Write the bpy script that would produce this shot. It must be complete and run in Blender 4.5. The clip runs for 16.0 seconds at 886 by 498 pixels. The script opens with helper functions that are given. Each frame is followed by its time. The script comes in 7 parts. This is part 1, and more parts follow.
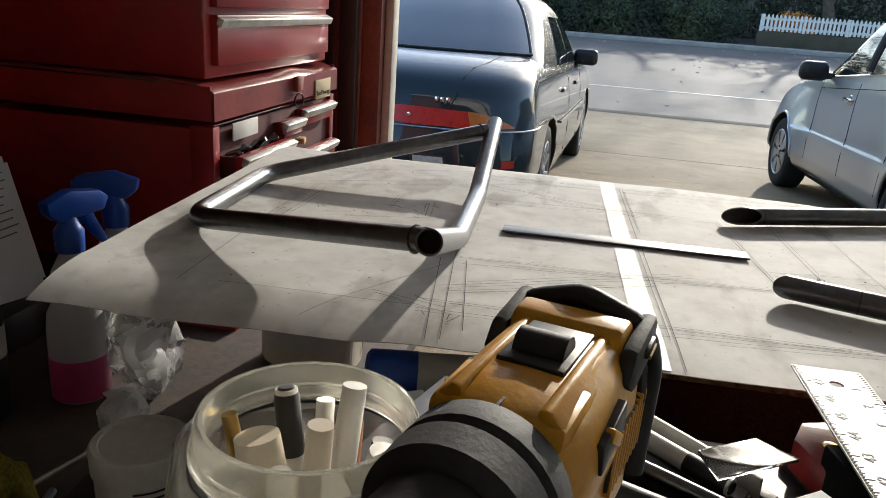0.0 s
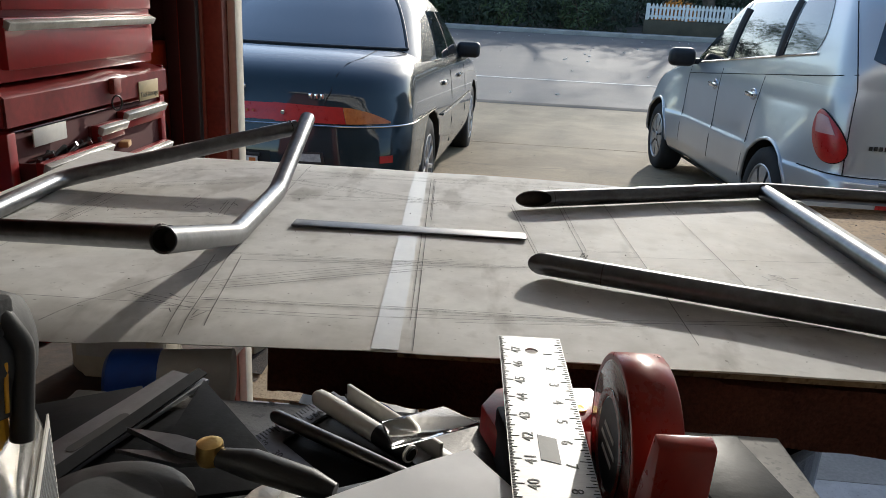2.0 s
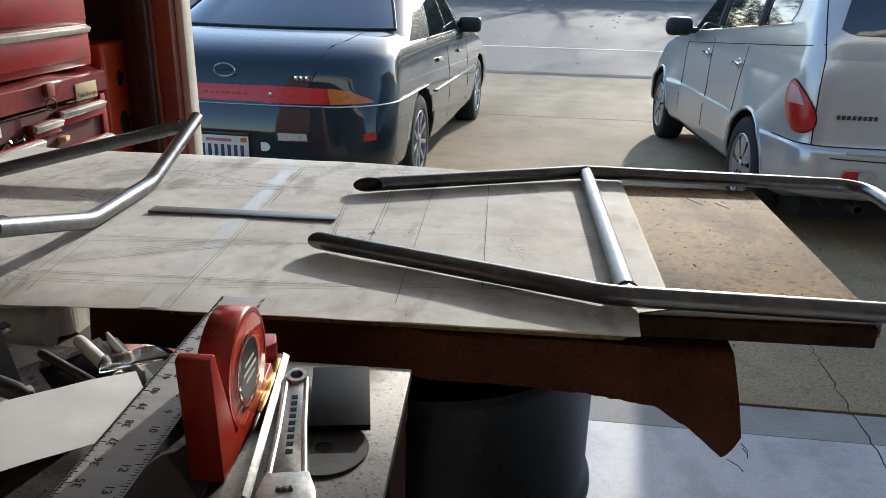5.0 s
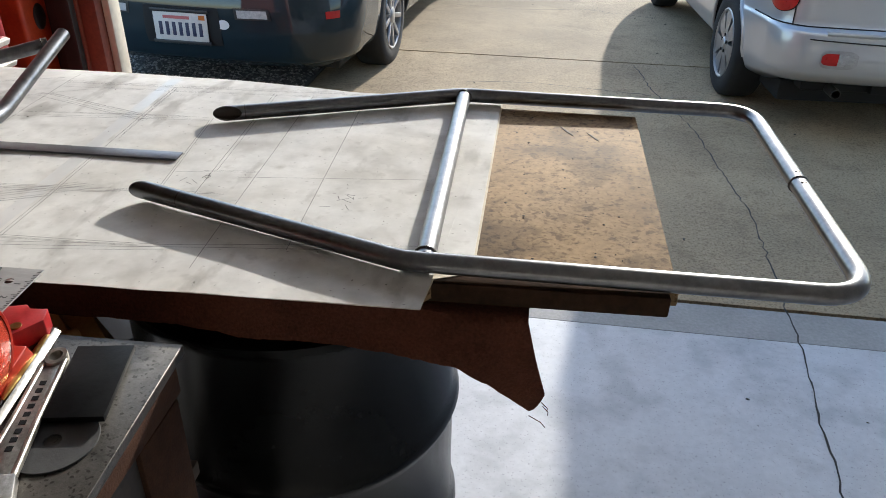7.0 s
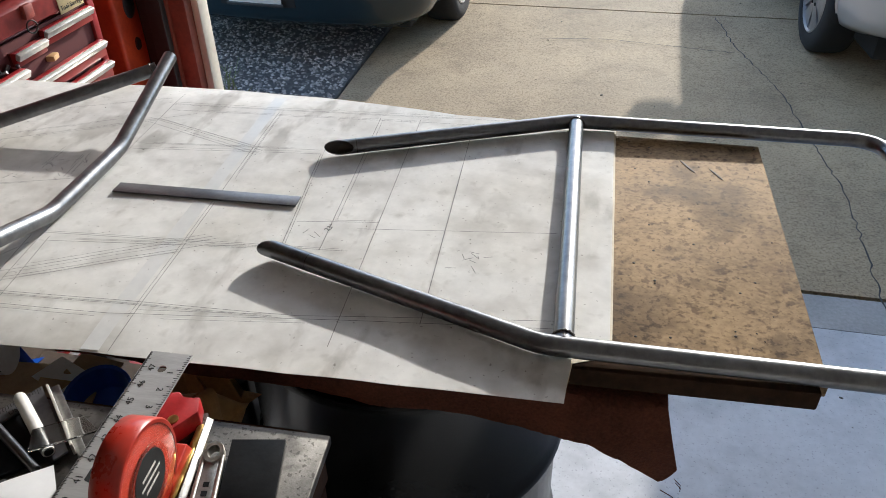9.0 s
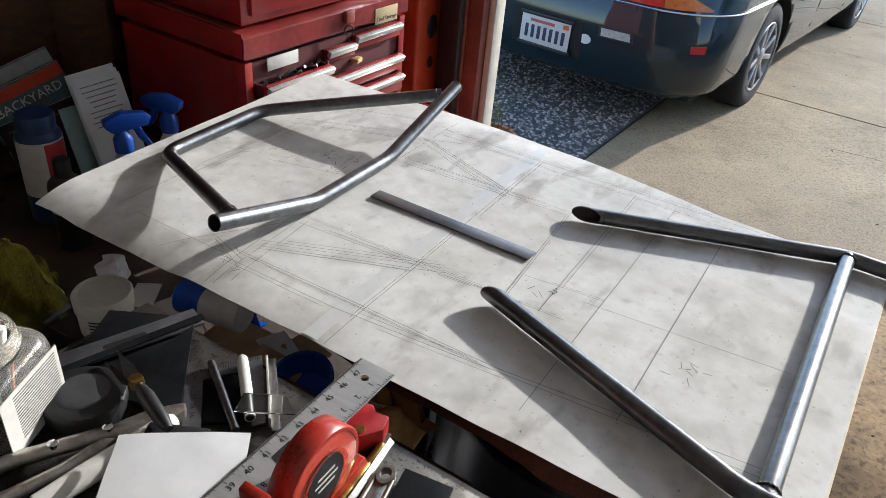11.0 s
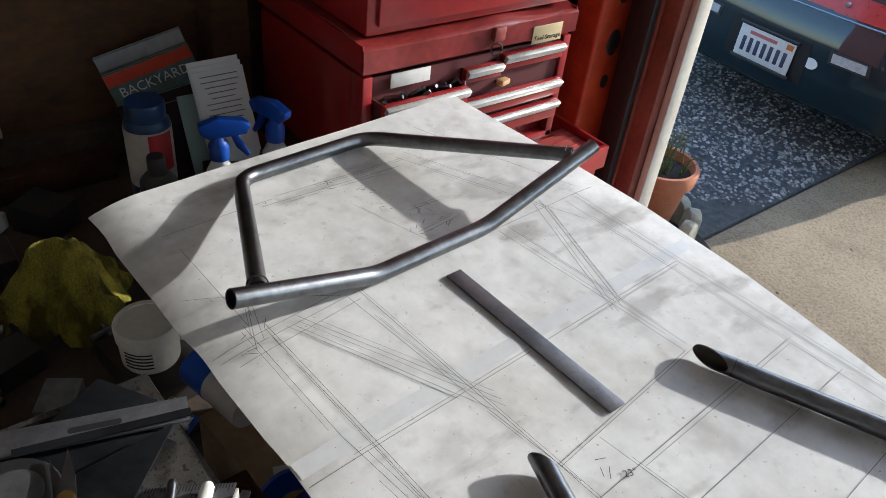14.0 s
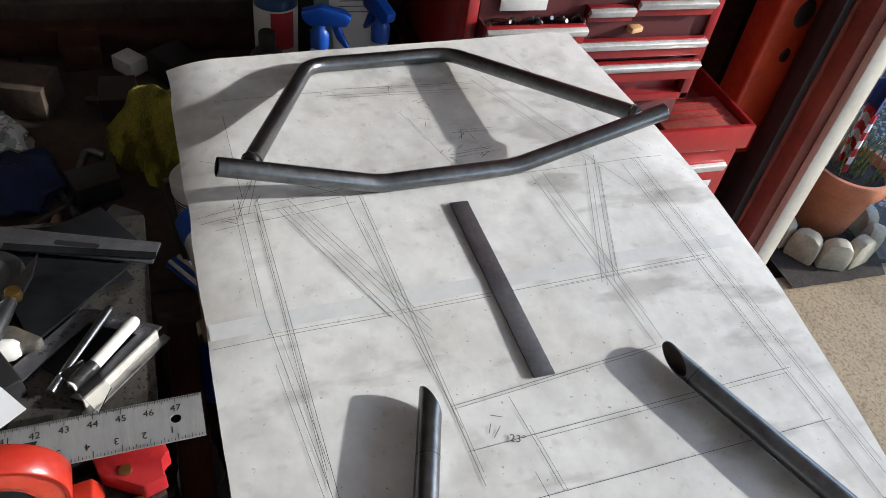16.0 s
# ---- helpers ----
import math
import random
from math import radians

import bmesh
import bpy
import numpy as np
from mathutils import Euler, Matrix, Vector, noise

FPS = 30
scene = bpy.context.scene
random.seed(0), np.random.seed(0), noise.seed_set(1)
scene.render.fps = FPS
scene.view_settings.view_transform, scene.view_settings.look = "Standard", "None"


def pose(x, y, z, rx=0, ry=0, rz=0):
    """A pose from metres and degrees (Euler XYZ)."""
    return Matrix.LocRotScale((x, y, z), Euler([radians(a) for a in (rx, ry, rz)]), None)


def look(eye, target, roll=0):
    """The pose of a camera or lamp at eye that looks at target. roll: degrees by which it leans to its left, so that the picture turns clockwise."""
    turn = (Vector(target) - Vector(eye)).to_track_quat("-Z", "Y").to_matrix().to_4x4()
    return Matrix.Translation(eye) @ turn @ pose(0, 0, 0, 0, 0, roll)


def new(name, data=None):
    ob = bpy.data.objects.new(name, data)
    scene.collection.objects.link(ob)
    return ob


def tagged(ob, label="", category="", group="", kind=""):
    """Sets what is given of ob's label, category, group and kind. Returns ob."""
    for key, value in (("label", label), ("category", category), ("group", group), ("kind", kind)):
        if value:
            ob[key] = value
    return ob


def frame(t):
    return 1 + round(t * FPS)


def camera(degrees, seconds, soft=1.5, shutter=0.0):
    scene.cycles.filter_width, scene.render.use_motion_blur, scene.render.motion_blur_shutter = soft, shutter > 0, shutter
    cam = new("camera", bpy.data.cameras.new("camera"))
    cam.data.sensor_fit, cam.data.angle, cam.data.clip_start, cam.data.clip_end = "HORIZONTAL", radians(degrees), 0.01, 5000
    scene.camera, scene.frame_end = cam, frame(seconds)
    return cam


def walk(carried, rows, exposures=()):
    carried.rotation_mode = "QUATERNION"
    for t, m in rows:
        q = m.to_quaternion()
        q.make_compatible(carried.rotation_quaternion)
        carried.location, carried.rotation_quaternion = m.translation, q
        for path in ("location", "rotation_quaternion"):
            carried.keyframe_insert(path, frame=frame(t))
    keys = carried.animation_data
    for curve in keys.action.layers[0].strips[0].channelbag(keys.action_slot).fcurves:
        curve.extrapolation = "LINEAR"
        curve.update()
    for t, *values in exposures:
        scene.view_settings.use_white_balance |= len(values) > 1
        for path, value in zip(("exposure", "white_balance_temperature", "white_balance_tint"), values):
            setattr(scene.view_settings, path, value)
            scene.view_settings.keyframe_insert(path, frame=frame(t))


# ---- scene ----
cam = camera(60.5, 16.0, soft=0.8)
PATH = [
    (0, (1.241, 0.146, 1.341), (0.894, 2.016, 0.724), 4.2),
    (0.5, (1.298, 0.162, 1.35), (0.994, 2.041, 0.737), 4.0),
    (1, (1.352, 0.159, 1.355), (1.12, 2.048, 0.74), 3.5),
    (1.5, (1.373, 0.155, 1.357), (1.211, 2.05, 0.738), 3.3),
    (2, (1.401, 0.146, 1.353), (1.282, 2.045, 0.737), 3.1),
    (2.5, (1.464, 0.129, 1.364), (1.358, 2.031, 0.755), 2.7),
    (3, (1.511, 0.124, 1.365), (1.39, 2.026, 0.758), 2.2),
    (3.2, (1.53, 0.11, 1.366), (1.413, 2.011, 0.755), 2.1),
    (5.3, (1.806, -0.024, 1.455), (1.573, 1.826, 0.732), 1.2),
    (5.5, (1.843, -0.018, 1.459), (1.608, 1.822, 0.712), 1.2),
    (6, (1.925, -0.008, 1.462), (1.689, 1.798, 0.636), 1.5),
    (6.5, (1.971, 0.025, 1.499), (1.737, 1.787, 0.583), 1.5),
    (7, (2.0, 0.083, 1.55), (1.772, 1.79, 0.533), 1.1),
    (7.5, (2.006, 0.123, 1.594), (1.787, 1.783, 0.499), -0.4),
    (8, (1.967, 0.164, 1.665), (1.739, 1.784, 0.514), -1.9),
    (8.5, (1.919, 0.186, 1.687), (1.656, 1.788, 0.52), -2.2),
    (9, (1.884, 0.17, 1.689), (1.532, 1.76, 0.528), -1.1),
    (9.5, (1.873, 0.166, 1.696), (1.378, 1.737, 0.562), 0.8),
    (10, (1.861, 0.173, 1.707), (1.199, 1.699, 0.598), 2.9),
    (10.2, (1.85, 0.176, 1.709), (1.131, 1.683, 0.608), 3.8),
    (12.3, (1.865, 0.185, 1.714), (0.86, 1.532, 0.628), 5.2),
    (12.5, (1.857, 0.202, 1.718), (0.843, 1.535, 0.625), 5.1),
    (13, (1.817, 0.3, 1.727), (0.762, 1.578, 0.607), 5.4),
    (13.5, (1.765, 0.385, 1.74), (0.651, 1.576, 0.582), 6.2),
    (14, (1.762, 0.504, 1.744), (0.575, 1.583, 0.549), 7.4),
    (14.5, (1.792, 0.635, 1.746), (0.544, 1.583, 0.504), 8.9),
    (15, (1.839, 0.671, 1.747), (0.545, 1.478, 0.453), 9.7),
    (15.5, (1.893, 0.745, 1.763), (0.577, 1.424, 0.418), 10.1),
    (16, (1.893, 0.762, 1.764), (0.57, 1.326, 0.374), 10.0),
]
EXPOSURE = [(t, e, k, 8) for t, e, k in ((0, 1.12, 6050), (1.5, 0.90, 5950), (3.2, 0.84, 5750), (5.5, 1.36, 5850), (7.5, 1.70, 5800), (10, 1.64, 5650), (12.5, 1.66, 5480), (16, 1.64, 5480))]
walk(cam, [(t, look(eye, target, roll)) for t, eye, target, roll in PATH], EXPOSURE)

# ---- world, sun, exposure ----
SUN_TO = Vector((0.245, 1.0, 0.335)).normalized()
w = bpy.data.worlds.new("sky")
scene.world = w
w.use_nodes = True
nt = w.node_tree
sky = nt.nodes.new("ShaderNodeTexSky")
sky.sky_type = "NISHITA"
sky.sun_disc = False
sky.sun_elevation = math.asin(SUN_TO.z)
sky.sun_rotation = math.atan2(SUN_TO.x, SUN_TO.y)
nt.nodes["Background"].inputs["Strength"].default_value = 0.15
nt.links.new(sky.outputs["Color"], nt.nodes["Background"].inputs["Color"])
sun = bpy.data.lights.new("sun", "SUN")
sun.energy, sun.angle, sun.color = 2.0, radians(0.8), (1.0, 0.89, 0.735)
new("sun", sun).matrix_world = look((0, 0, 0), -SUN_TO)


# ---- materials ----
def mat(name, a, b=None, rough=0.6, metal=0.0, big=3.0, fine=60.0, mix=0.35, bump=0.15, coat=0.0, rvar=0.12, trans=0.0, spec=0.5, stretch=(1, 1, 1), sheen=0.0, alpha=1.0, perpiece=0.0):
    """A surface with large stains, fine grain and a fine relief."""
    m = bpy.data.materials.new(name)
    m.use_nodes = True
    n, l = m.node_tree.nodes, m.node_tree.links
    p = n["Principled BSDF"]
    b = b or tuple(c * 0.7 for c in a)
    co = n.new("ShaderNodeTexCoord")
    mp = n.new("ShaderNodeMapping")
    mp.inputs["Scale"].default_value = stretch
    l.new(co.outputs["Object"], mp.inputs["Vector"])
    n1, n2 = n.new("ShaderNodeTexNoise"), n.new("ShaderNodeTexNoise")
    for q, s, d in ((n1, big, 5), (n2, fine, 4)):
        q.inputs["Scale"].default_value = s
        q.inputs["Detail"].default_value = d
        q.inputs["Roughness"].default_value = 0.6
        l.new(mp.outputs["Vector"], q.inputs["Vector"])
    add = n.new("ShaderNodeMath")
    add.operation = "MULTIPLY_ADD"
    l.new(n2.outputs["Fac"], add.inputs[0])
    add.inputs[1].default_value = mix
    mul = n.new("ShaderNodeMath")
    mul.operation = "MULTIPLY"
    mul.inputs[1].default_value = 1.0 - mix
    l.new(n1.outputs["Fac"], mul.inputs[0])
    l.new(mul.outputs[0], add.inputs[2])
    ramp = n.new("ShaderNodeValToRGB")
    ramp.color_ramp.elements[0].position, ramp.color_ramp.elements[1].position = 0.36, 0.62
    ramp.color_ramp.elements[0].color, ramp.color_ramp.elements[1].color = (*b, 1), (*a, 1)
    l.new(add.outputs[0], ramp.inputs["Fac"])
    out = ramp.outputs["Color"]
    if perpiece:
        oi = n.new("ShaderNodeObjectInfo")
        hsv = n.new("ShaderNodeHueSaturation")
        mr = n.new("ShaderNodeMapRange")
        mr.inputs["To Min"].default_value, mr.inputs["To Max"].default_value = 1 - perpiece, 1 + perpiece
        l.new(oi.outputs["Random"], mr.inputs["Value"])
        l.new(mr.outputs[0], hsv.inputs["Value"])
        l.new(out, hsv.inputs["Color"])
        out = hsv.outputs["Color"]
    l.new(out, p.inputs["Base Color"])
    rr = n.new("ShaderNodeMapRange")
    rr.inputs["To Min"].default_value, rr.inputs["To Max"].default_value = max(0.02, rough - rvar), min(1, rough + rvar)
    l.new(add.outputs[0], rr.inputs["Value"])
    l.new(rr.outputs[0], p.inputs["Roughness"])
    p.inputs["Metallic"].default_value = metal
    p.inputs["Coat Weight"].default_value = coat
    p.inputs["Coat Roughness"].default_value = 0.04
    p.inputs["Transmission Weight"].default_value = trans
    p.inputs["Specular IOR Level"].default_value = spec
    p.inputs["Sheen Weight"].default_value = sheen
    if bump:
        bp = n.new("ShaderNodeBump")
        bp.inputs["Strength"].default_value = bump
        bp.inputs["Distance"].default_value = 0.003
        l.new(n2.outputs["Fac"], bp.inputs["Height"])
        l.new(bp.outputs["Normal"], p.inputs["Normal"])
    return m


def plain(name, c, rough=0.5, metal=0.0, trans=0.0, coat=0.0, emit=0.0):
    return mat(name, c, tuple(x * 0.85 for x in c), rough, metal, big=6, fine=120, bump=0.03, trans=trans, coat=coat, rvar=0.06)


PAPER = mat("paper", (0.73, 0.72, 0.70), (0.56, 0.55, 0.53), 0.70, big=9, fine=34, mix=0.4, bump=0.06, rvar=0.1, spec=0.11)


def spots(m, scale, lo, hi, factor, stretch=(1, 1, 1), detail=3):
    """Darkens small patches of a material's colour where a noise is high."""
    n, l = m.node_tree.nodes, m.node_tree.links
    p = n["Principled BSDF"]
    src = p.inputs["Base Color"].links[0].from_socket
    co, mp, t, rmp, mx = n.new("ShaderNodeTexCoord"), n.new("ShaderNodeMapping"), n.new("ShaderNodeTexNoise"), n.new("ShaderNodeMapRange"), n.new("ShaderNodeMix")
    mp.inputs["Scale"].default_value = stretch
    mp.inputs["Location"].default_value = (scale * 0.37, 1.7, 0.2)
    t.inputs["Scale"].default_value, t.inputs["Detail"].default_value = scale, detail
    rmp.inputs["From Min"].default_value, rmp.inputs["From Max"].default_value = lo, hi
    l.new(co.outputs["Object"], mp.inputs["Vector"])
    l.new(mp.outputs["Vector"], t.inputs["Vector"])
    l.new(t.outputs["Fac"], rmp.inputs["Value"])
    mx.data_type, mx.blend_type = "RGBA", "MULTIPLY"
    l.new(rmp.outputs[0], mx.inputs["Factor"])
    l.new(src, mx.inputs["A"])
    mx.inputs["B"].default_value = (*factor, 1)
    l.new(mx.outputs["Result"], p.inputs["Base Color"])
    return m


spots(PAPER, 3.2, 0.48, 0.70, (0.84, 0.82, 0.78))
spots(PAPER, 11, 0.52, 0.72, (0.77, 0.76, 0.75))
spots(PAPER, 38, 0.60, 0.78, (0.80, 0.79, 0.78))
spots(PAPER, 190, 0.73, 0.80, (0.55, 0.54, 0.53), detail=1)
spots(PAPER, 16, 0.58, 0.66, (0.74, 0.73, 0.72), (1, 0.35, 1), detail=6)
PAPER_B = mat("under_paper", (0.66, 0.60, 0.48), (0.5, 0.42, 0.3), 0.7, big=9, fine=60)
PENCIL = mat("graphite", (0.12, 0.12, 0.125), (0.085, 0.085, 0.09), 0.9, big=6, fine=120, bump=0.0, rvar=0.05, spec=0.02)
TAPE = mat("clear_tape", (0.62, 0.62, 0.61), (0.55, 0.55, 0.55), 0.34, big=10, fine=80, bump=0.05, spec=0.5)
PLY = mat("particle_board", (0.36, 0.245, 0.13), (0.17, 0.108, 0.056), 0.75, big=6, fine=120, mix=0.45, bump=0.12, stretch=(0.9, 1.1, 1), spec=0.09)
spots(PLY, 9, 0.52, 0.68, (0.50, 0.48, 0.46))
spots(PLY, 4.2, 0.54, 0.66, (0.45, 0.43, 0.41))
spots(PLY, 26, 0.54, 0.70, (0.62, 0.60, 0.57), detail=7)
spots(PLY, 150, 0.56, 0.66, (0.58, 0.55, 0.52), detail=2)
spots(PLY, 70, 0.58, 0.66, (0.45, 0.42, 0.40))
PLYDARK = mat("scorched_wood", (0.06, 0.045, 0.035), (0.02, 0.017, 0.015), 0.7, big=20, fine=90)
# near-black brown puts the shade below the tube into the batten
PLYEDGE = mat("shaded_board_edge", (0.06, 0.035, 0.022), (0.025, 0.016, 0.011), 0.95, big=10, fine=90, bump=0.4, spec=0.04)
STEEL = mat("mill_steel_tube", (0.215, 0.217, 0.225), (0.12, 0.122, 0.13), 0.33, 1.0, big=14, fine=90, mix=0.4, bump=0.05, rvar=0.1, stretch=(1, 1, 1))
WELD = mat("weld_bead", (0.17, 0.15, 0.13), (0.05, 0.045, 0.04), 0.5, 0.9, big=60, fine=220, bump=0.6)
STRIPM = mat("flat_bar", (0.17, 0.168, 0.178), (0.10, 0.099, 0.11), 0.42, 0.65, big=22, fine=160, bump=0.08)
ALU = mat("brushed_aluminium", (0.50, 0.50, 0.50), (0.40, 0.40, 0.40), 0.55, 0.7, big=12, fine=90, bump=0.05, stretch=(1, 8, 1))
PALEALU = mat("pale_aluminium", (0.62, 0.60, 0.55), (0.45, 0.43, 0.40), 0.45, 0.3, big=20, fine=120, bump=0.04)
NICKEL = mat("worn_nickel", (0.52, 0.49, 0.44), (0.26, 0.24, 0.21), 0.32, 0.9, big=20, fine=120, bump=0.08)
FORGED = mat("forged_steel", (0.30, 0.295, 0.285), (0.15, 0.147, 0.14), 0.42, 0.9, big=20, fine=160, bump=0.12)
INK = plain("black_ink", (0.015, 0.015, 0.015), 0.5)
PLATE = mat("blackened_steel", (0.014, 0.0145, 0.016), (0.006, 0.0063, 0.0072), 0.45, 0.0, big=14, fine=120, mix=0.3, bump=0.08, spec=0.06)
BENCHTOP = mat("worn_steel_top", (0.105, 0.098, 0.088), (0.05, 0.046, 0.041), 0.40, 0.6, big=14, fine=330, mix=0.35, bump=0.10)
BENCHWOOD = mat("bench_wood", (0.065, 0.031, 0.018), (0.028, 0.013, 0.008), 0.7, big=5, fine=50, bump=0.3, stretch=(1, 6, 6), spec=0.1)
RED = mat("red_enamel", (0.36, 0.014, 0.014), (0.20, 0.009, 0.010), 0.34, big=5, fine=60, mix=0.25, bump=0.03, coat=0.35)
REDDUST = mat("dusty_red_enamel", (0.25, 0.030, 0.026), (0.11, 0.012, 0.011), 0.33, big=8, fine=60, bump=0.05)
# red darkened to hold the shade inside drawers and under the chest
REDSHADE = plain("shaded_red_enamel", (0.10, 0.012, 0.012), 0.7)
RUST = mat("rusty_tray", (0.36, 0.055, 0.034), (0.12, 0.022, 0.016), 0.6, big=12, fine=80, bump=0.2)
TRIM = mat("aluminium_trim", (0.72, 0.70, 0.66), (0.50, 0.48, 0.44), 0.34, 0.5, big=20, fine=120, bump=0.03)
CLOTH = mat("brown_felt", (0.115, 0.043, 0.026), (0.05, 0.019, 0.012), 0.95, big=9, fine=240, mix=0.5, bump=0.7, sheen=0.0, spec=0.1)
DRUM = mat("black_drum_paint", (0.007, 0.008, 0.008), (0.004, 0.004, 0.004), 0.24, big=5, fine=60, bump=0.05, coat=0.0, spec=0.13)
CONC = mat("driveway_concrete", (0.44, 0.335, 0.20), (0.28, 0.21, 0.125), 0.82, big=1.6, fine=70, mix=0.45, bump=0.5, spec=0.3)
APRON = mat("threshold_concrete", (0.36, 0.34, 0.32), (0.25, 0.24, 0.22), 0.8, big=4, fine=80, mix=0.45, bump=0.3)
FLOORC = mat("garage_concrete", (0.55, 0.55, 0.56), (0.43, 0.43, 0.44), 0.6, big=2.6, fine=40, mix=0.35, bump=0.15)
spots(CONC, 5, 0.55, 0.7, (0.82, 0.81, 0.80))
spots(CONC, 1.4, 0.48, 0.66, (0.80, 0.79, 0.78), detail=6)
spots(CONC, 95, 0.52, 0.64, (0.68, 0.66, 0.63), detail=3)
spots(CONC, 34, 0.54, 0.72, (0.80, 0.79, 0.77))
spots(CONC, 260, 0.62, 0.7, (0.6, 0.58, 0.55), detail=1)
spots(FLOORC, 7, 0.52, 0.7, (0.80, 0.80, 0.80))
spots(FLOORC, 120, 0.62, 0.70, (0.7, 0.7, 0.7), detail=2)
spots(BENCHTOP, 26, 0.55, 0.68, (0.5, 0.48, 0.45))
spots(BENCHTOP, 210, 0.60, 0.68, (0.35, 0.33, 0.3), detail=1)
CRACK = plain("crack_dirt", (0.05, 0.045, 0.04), 0.95)
PEBBED = mat("aggregate_bed", (0.12, 0.115, 0.10), (0.05, 0.048, 0.042), 0.9, big=30, fine=160, bump=0.5)
PEBBLE = mat("pebbles", (0.46, 0.42, 0.36), (0.15, 0.135, 0.115), 0.7, big=55, fine=200, mix=0.3, bump=0.2)
ASPH = mat("asphalt", (0.125, 0.118, 0.11), (0.07, 0.066, 0.062), 0.8, big=0.5, fine=25, mix=0.4, bump=0.4)
LINEW = mat("road_paint", (0.7, 0.7, 0.66), (0.5, 0.5, 0.47), 0.7, big=4, fine=40)
KERB = mat("kerb_concrete", (0.34, 0.33, 0.31), (0.22, 0.21, 0.2), 0.85, big=2, fine=40)
EARTH = mat("earth", (0.10, 0.085, 0.06), (0.045, 0.04, 0.03), 0.95, big=1.2, fine=30, bump=0.6)
TEAL = mat("dark_green_car_paint", (0.007, 0.020, 0.028), (0.006, 0.016, 0.023), 0.5, 0.0, big=3, fine=200, bump=0.0, coat=1.0, rvar=0.03, spec=0.15)
SILVER = mat("silver_car_paint", (0.56, 0.57, 0.58), (0.52, 0.53, 0.54), 0.30, 0.45, big=3, fine=400, bump=0.0, coat=0.9, rvar=0.03)
CARGLASS = mat("car_glass", (0.012, 0.014, 0.016), (0.010, 0.012, 0.013), 0.04, big=3, fine=50, bump=0.0, coat=1.0, rvar=0.01, spec=0.8)
TYRE = mat("tyre_rubber", (0.022, 0.022, 0.022), (0.012, 0.012, 0.012), 0.85, big=20, fine=150, bump=0.3)
RIM = mat("alloy_rim", (0.50, 0.50, 0.51), (0.38, 0.38, 0.39), 0.35, 0.8, big=20, fine=100, bump=0.02)
DARKW = plain("wheel_shadow_black", (0.010, 0.010, 0.010), 0.8)
CHROME = plain("chrome", (0.75, 0.75, 0.76), 0.12, 1.0)
TAILRED = mat("red_lens", (0.50, 0.012, 0.010), (0.38, 0.008, 0.008), 0.3, big=40, fine=300, coat=0.15, bump=0.0)
AMBER = mat("amber_lens", (0.55, 0.16, 0.02), (0.4, 0.10, 0.012), 0.3, big=40, fine=300, coat=0.15, bump=0.0)
CLEARLENS = mat("clear_lens", (0.55, 0.55, 0.54), (0.35, 0.35, 0.35), 0.2, big=60, fine=300, coat=0.6, bump=0.1)
BLACKP = mat("black_plastic", (0.018, 0.018, 0.019), (0.010, 0.010, 0.011), 0.45, big=20, fine=200, bump=0.06)
WHITEP = mat("white_plastic", (0.72, 0.71, 0.68), (0.58, 0.56, 0.52), 0.4, big=12, fine=90, bump=0.05)
CREAM = mat("cream_paint", (0.66, 0.59, 0.47), (0.5, 0.44, 0.34), 0.55, big=4, fine=60, bump=0.12)
# brown paint darkened to carry the shade on the door return
BROWNSHADE = mat("shaded_brown_paint", (0.050, 0.026, 0.019), (0.025, 0.014, 0.011), 0.7, big=6, fine=70, bump=0.12)
BROWNP = mat("red_brown_paint", (0.30, 0.080, 0.045), (0.16, 0.040, 0.024), 0.55, big=6, fine=70, bump=0.12)
DOORTRACK = plain("door_track", (0.06, 0.055, 0.05), 0.5, 0.6)
WALLW = mat("osb_wall", (0.105, 0.048, 0.018), (0.045, 0.020, 0.008), 0.8, big=4, fine=30, mix=0.5, bump=0.3, stretch=(1, 1, 2.2))
# kept pale so the unseen walls and ceiling bounce fill light indoors
WALLP = mat("garage_wall_fill", (0.84, 0.81, 0.76), (0.74, 0.71, 0.66), 0.85, big=2, fine=30)
SHELFW = mat("dark_shelf", (0.07, 0.045, 0.03), (0.02, 0.014, 0.011), 0.8, big=8, fine=60, bump=0.3)
TERRA = mat("terracotta", (0.52, 0.20, 0.09), (0.36, 0.13, 0.06), 0.8, big=8, fine=90, bump=0.15)
SOIL = mat("potting_soil", (0.05, 0.037, 0.025), (0.02, 0.016, 0.012), 0.95, big=40, fine=160, bump=0.9)
GRASS = mat("grass_blade", (0.13, 0.19, 0.045), (0.08, 0.11, 0.03), 0.6, big=10, fine=60)
STONE = mat("painted_stone", (0.50, 0.45, 0.33), (0.3, 0.27, 0.19), 0.8, big=14, fine=90, bump=0.35)
FLAGR = plain("flag_red", (0.5, 0.03, 0.035), 0.8)
FLAGW = plain("flag_white", (0.75, 0.74, 0.72), 0.8)
FLAGB = plain("flag_blue", (0.02, 0.04, 0.16), 0.8)
ORANGE = mat("orange_plastic", (0.60, 0.080, 0.020), (0.42, 0.045, 0.014), 0.4, big=12, fine=80, bump=0.04)
DEEPRED = mat("deep_red_plastic", (0.40, 0.028, 0.013), (0.30, 0.019, 0.010), 0.3, big=12, fine=80, bump=0.04)
ORTAPE = mat("orange_tape", (0.56, 0.060, 0.028), (0.44, 0.045, 0.020), 0.35, big=12, fine=80, bump=0.04)
MAGRED = mat("red_holder_paint", (0.42, 0.02, 0.022), (0.24, 0.01, 0.012), 0.4, big=25, fine=120, bump=0.1)
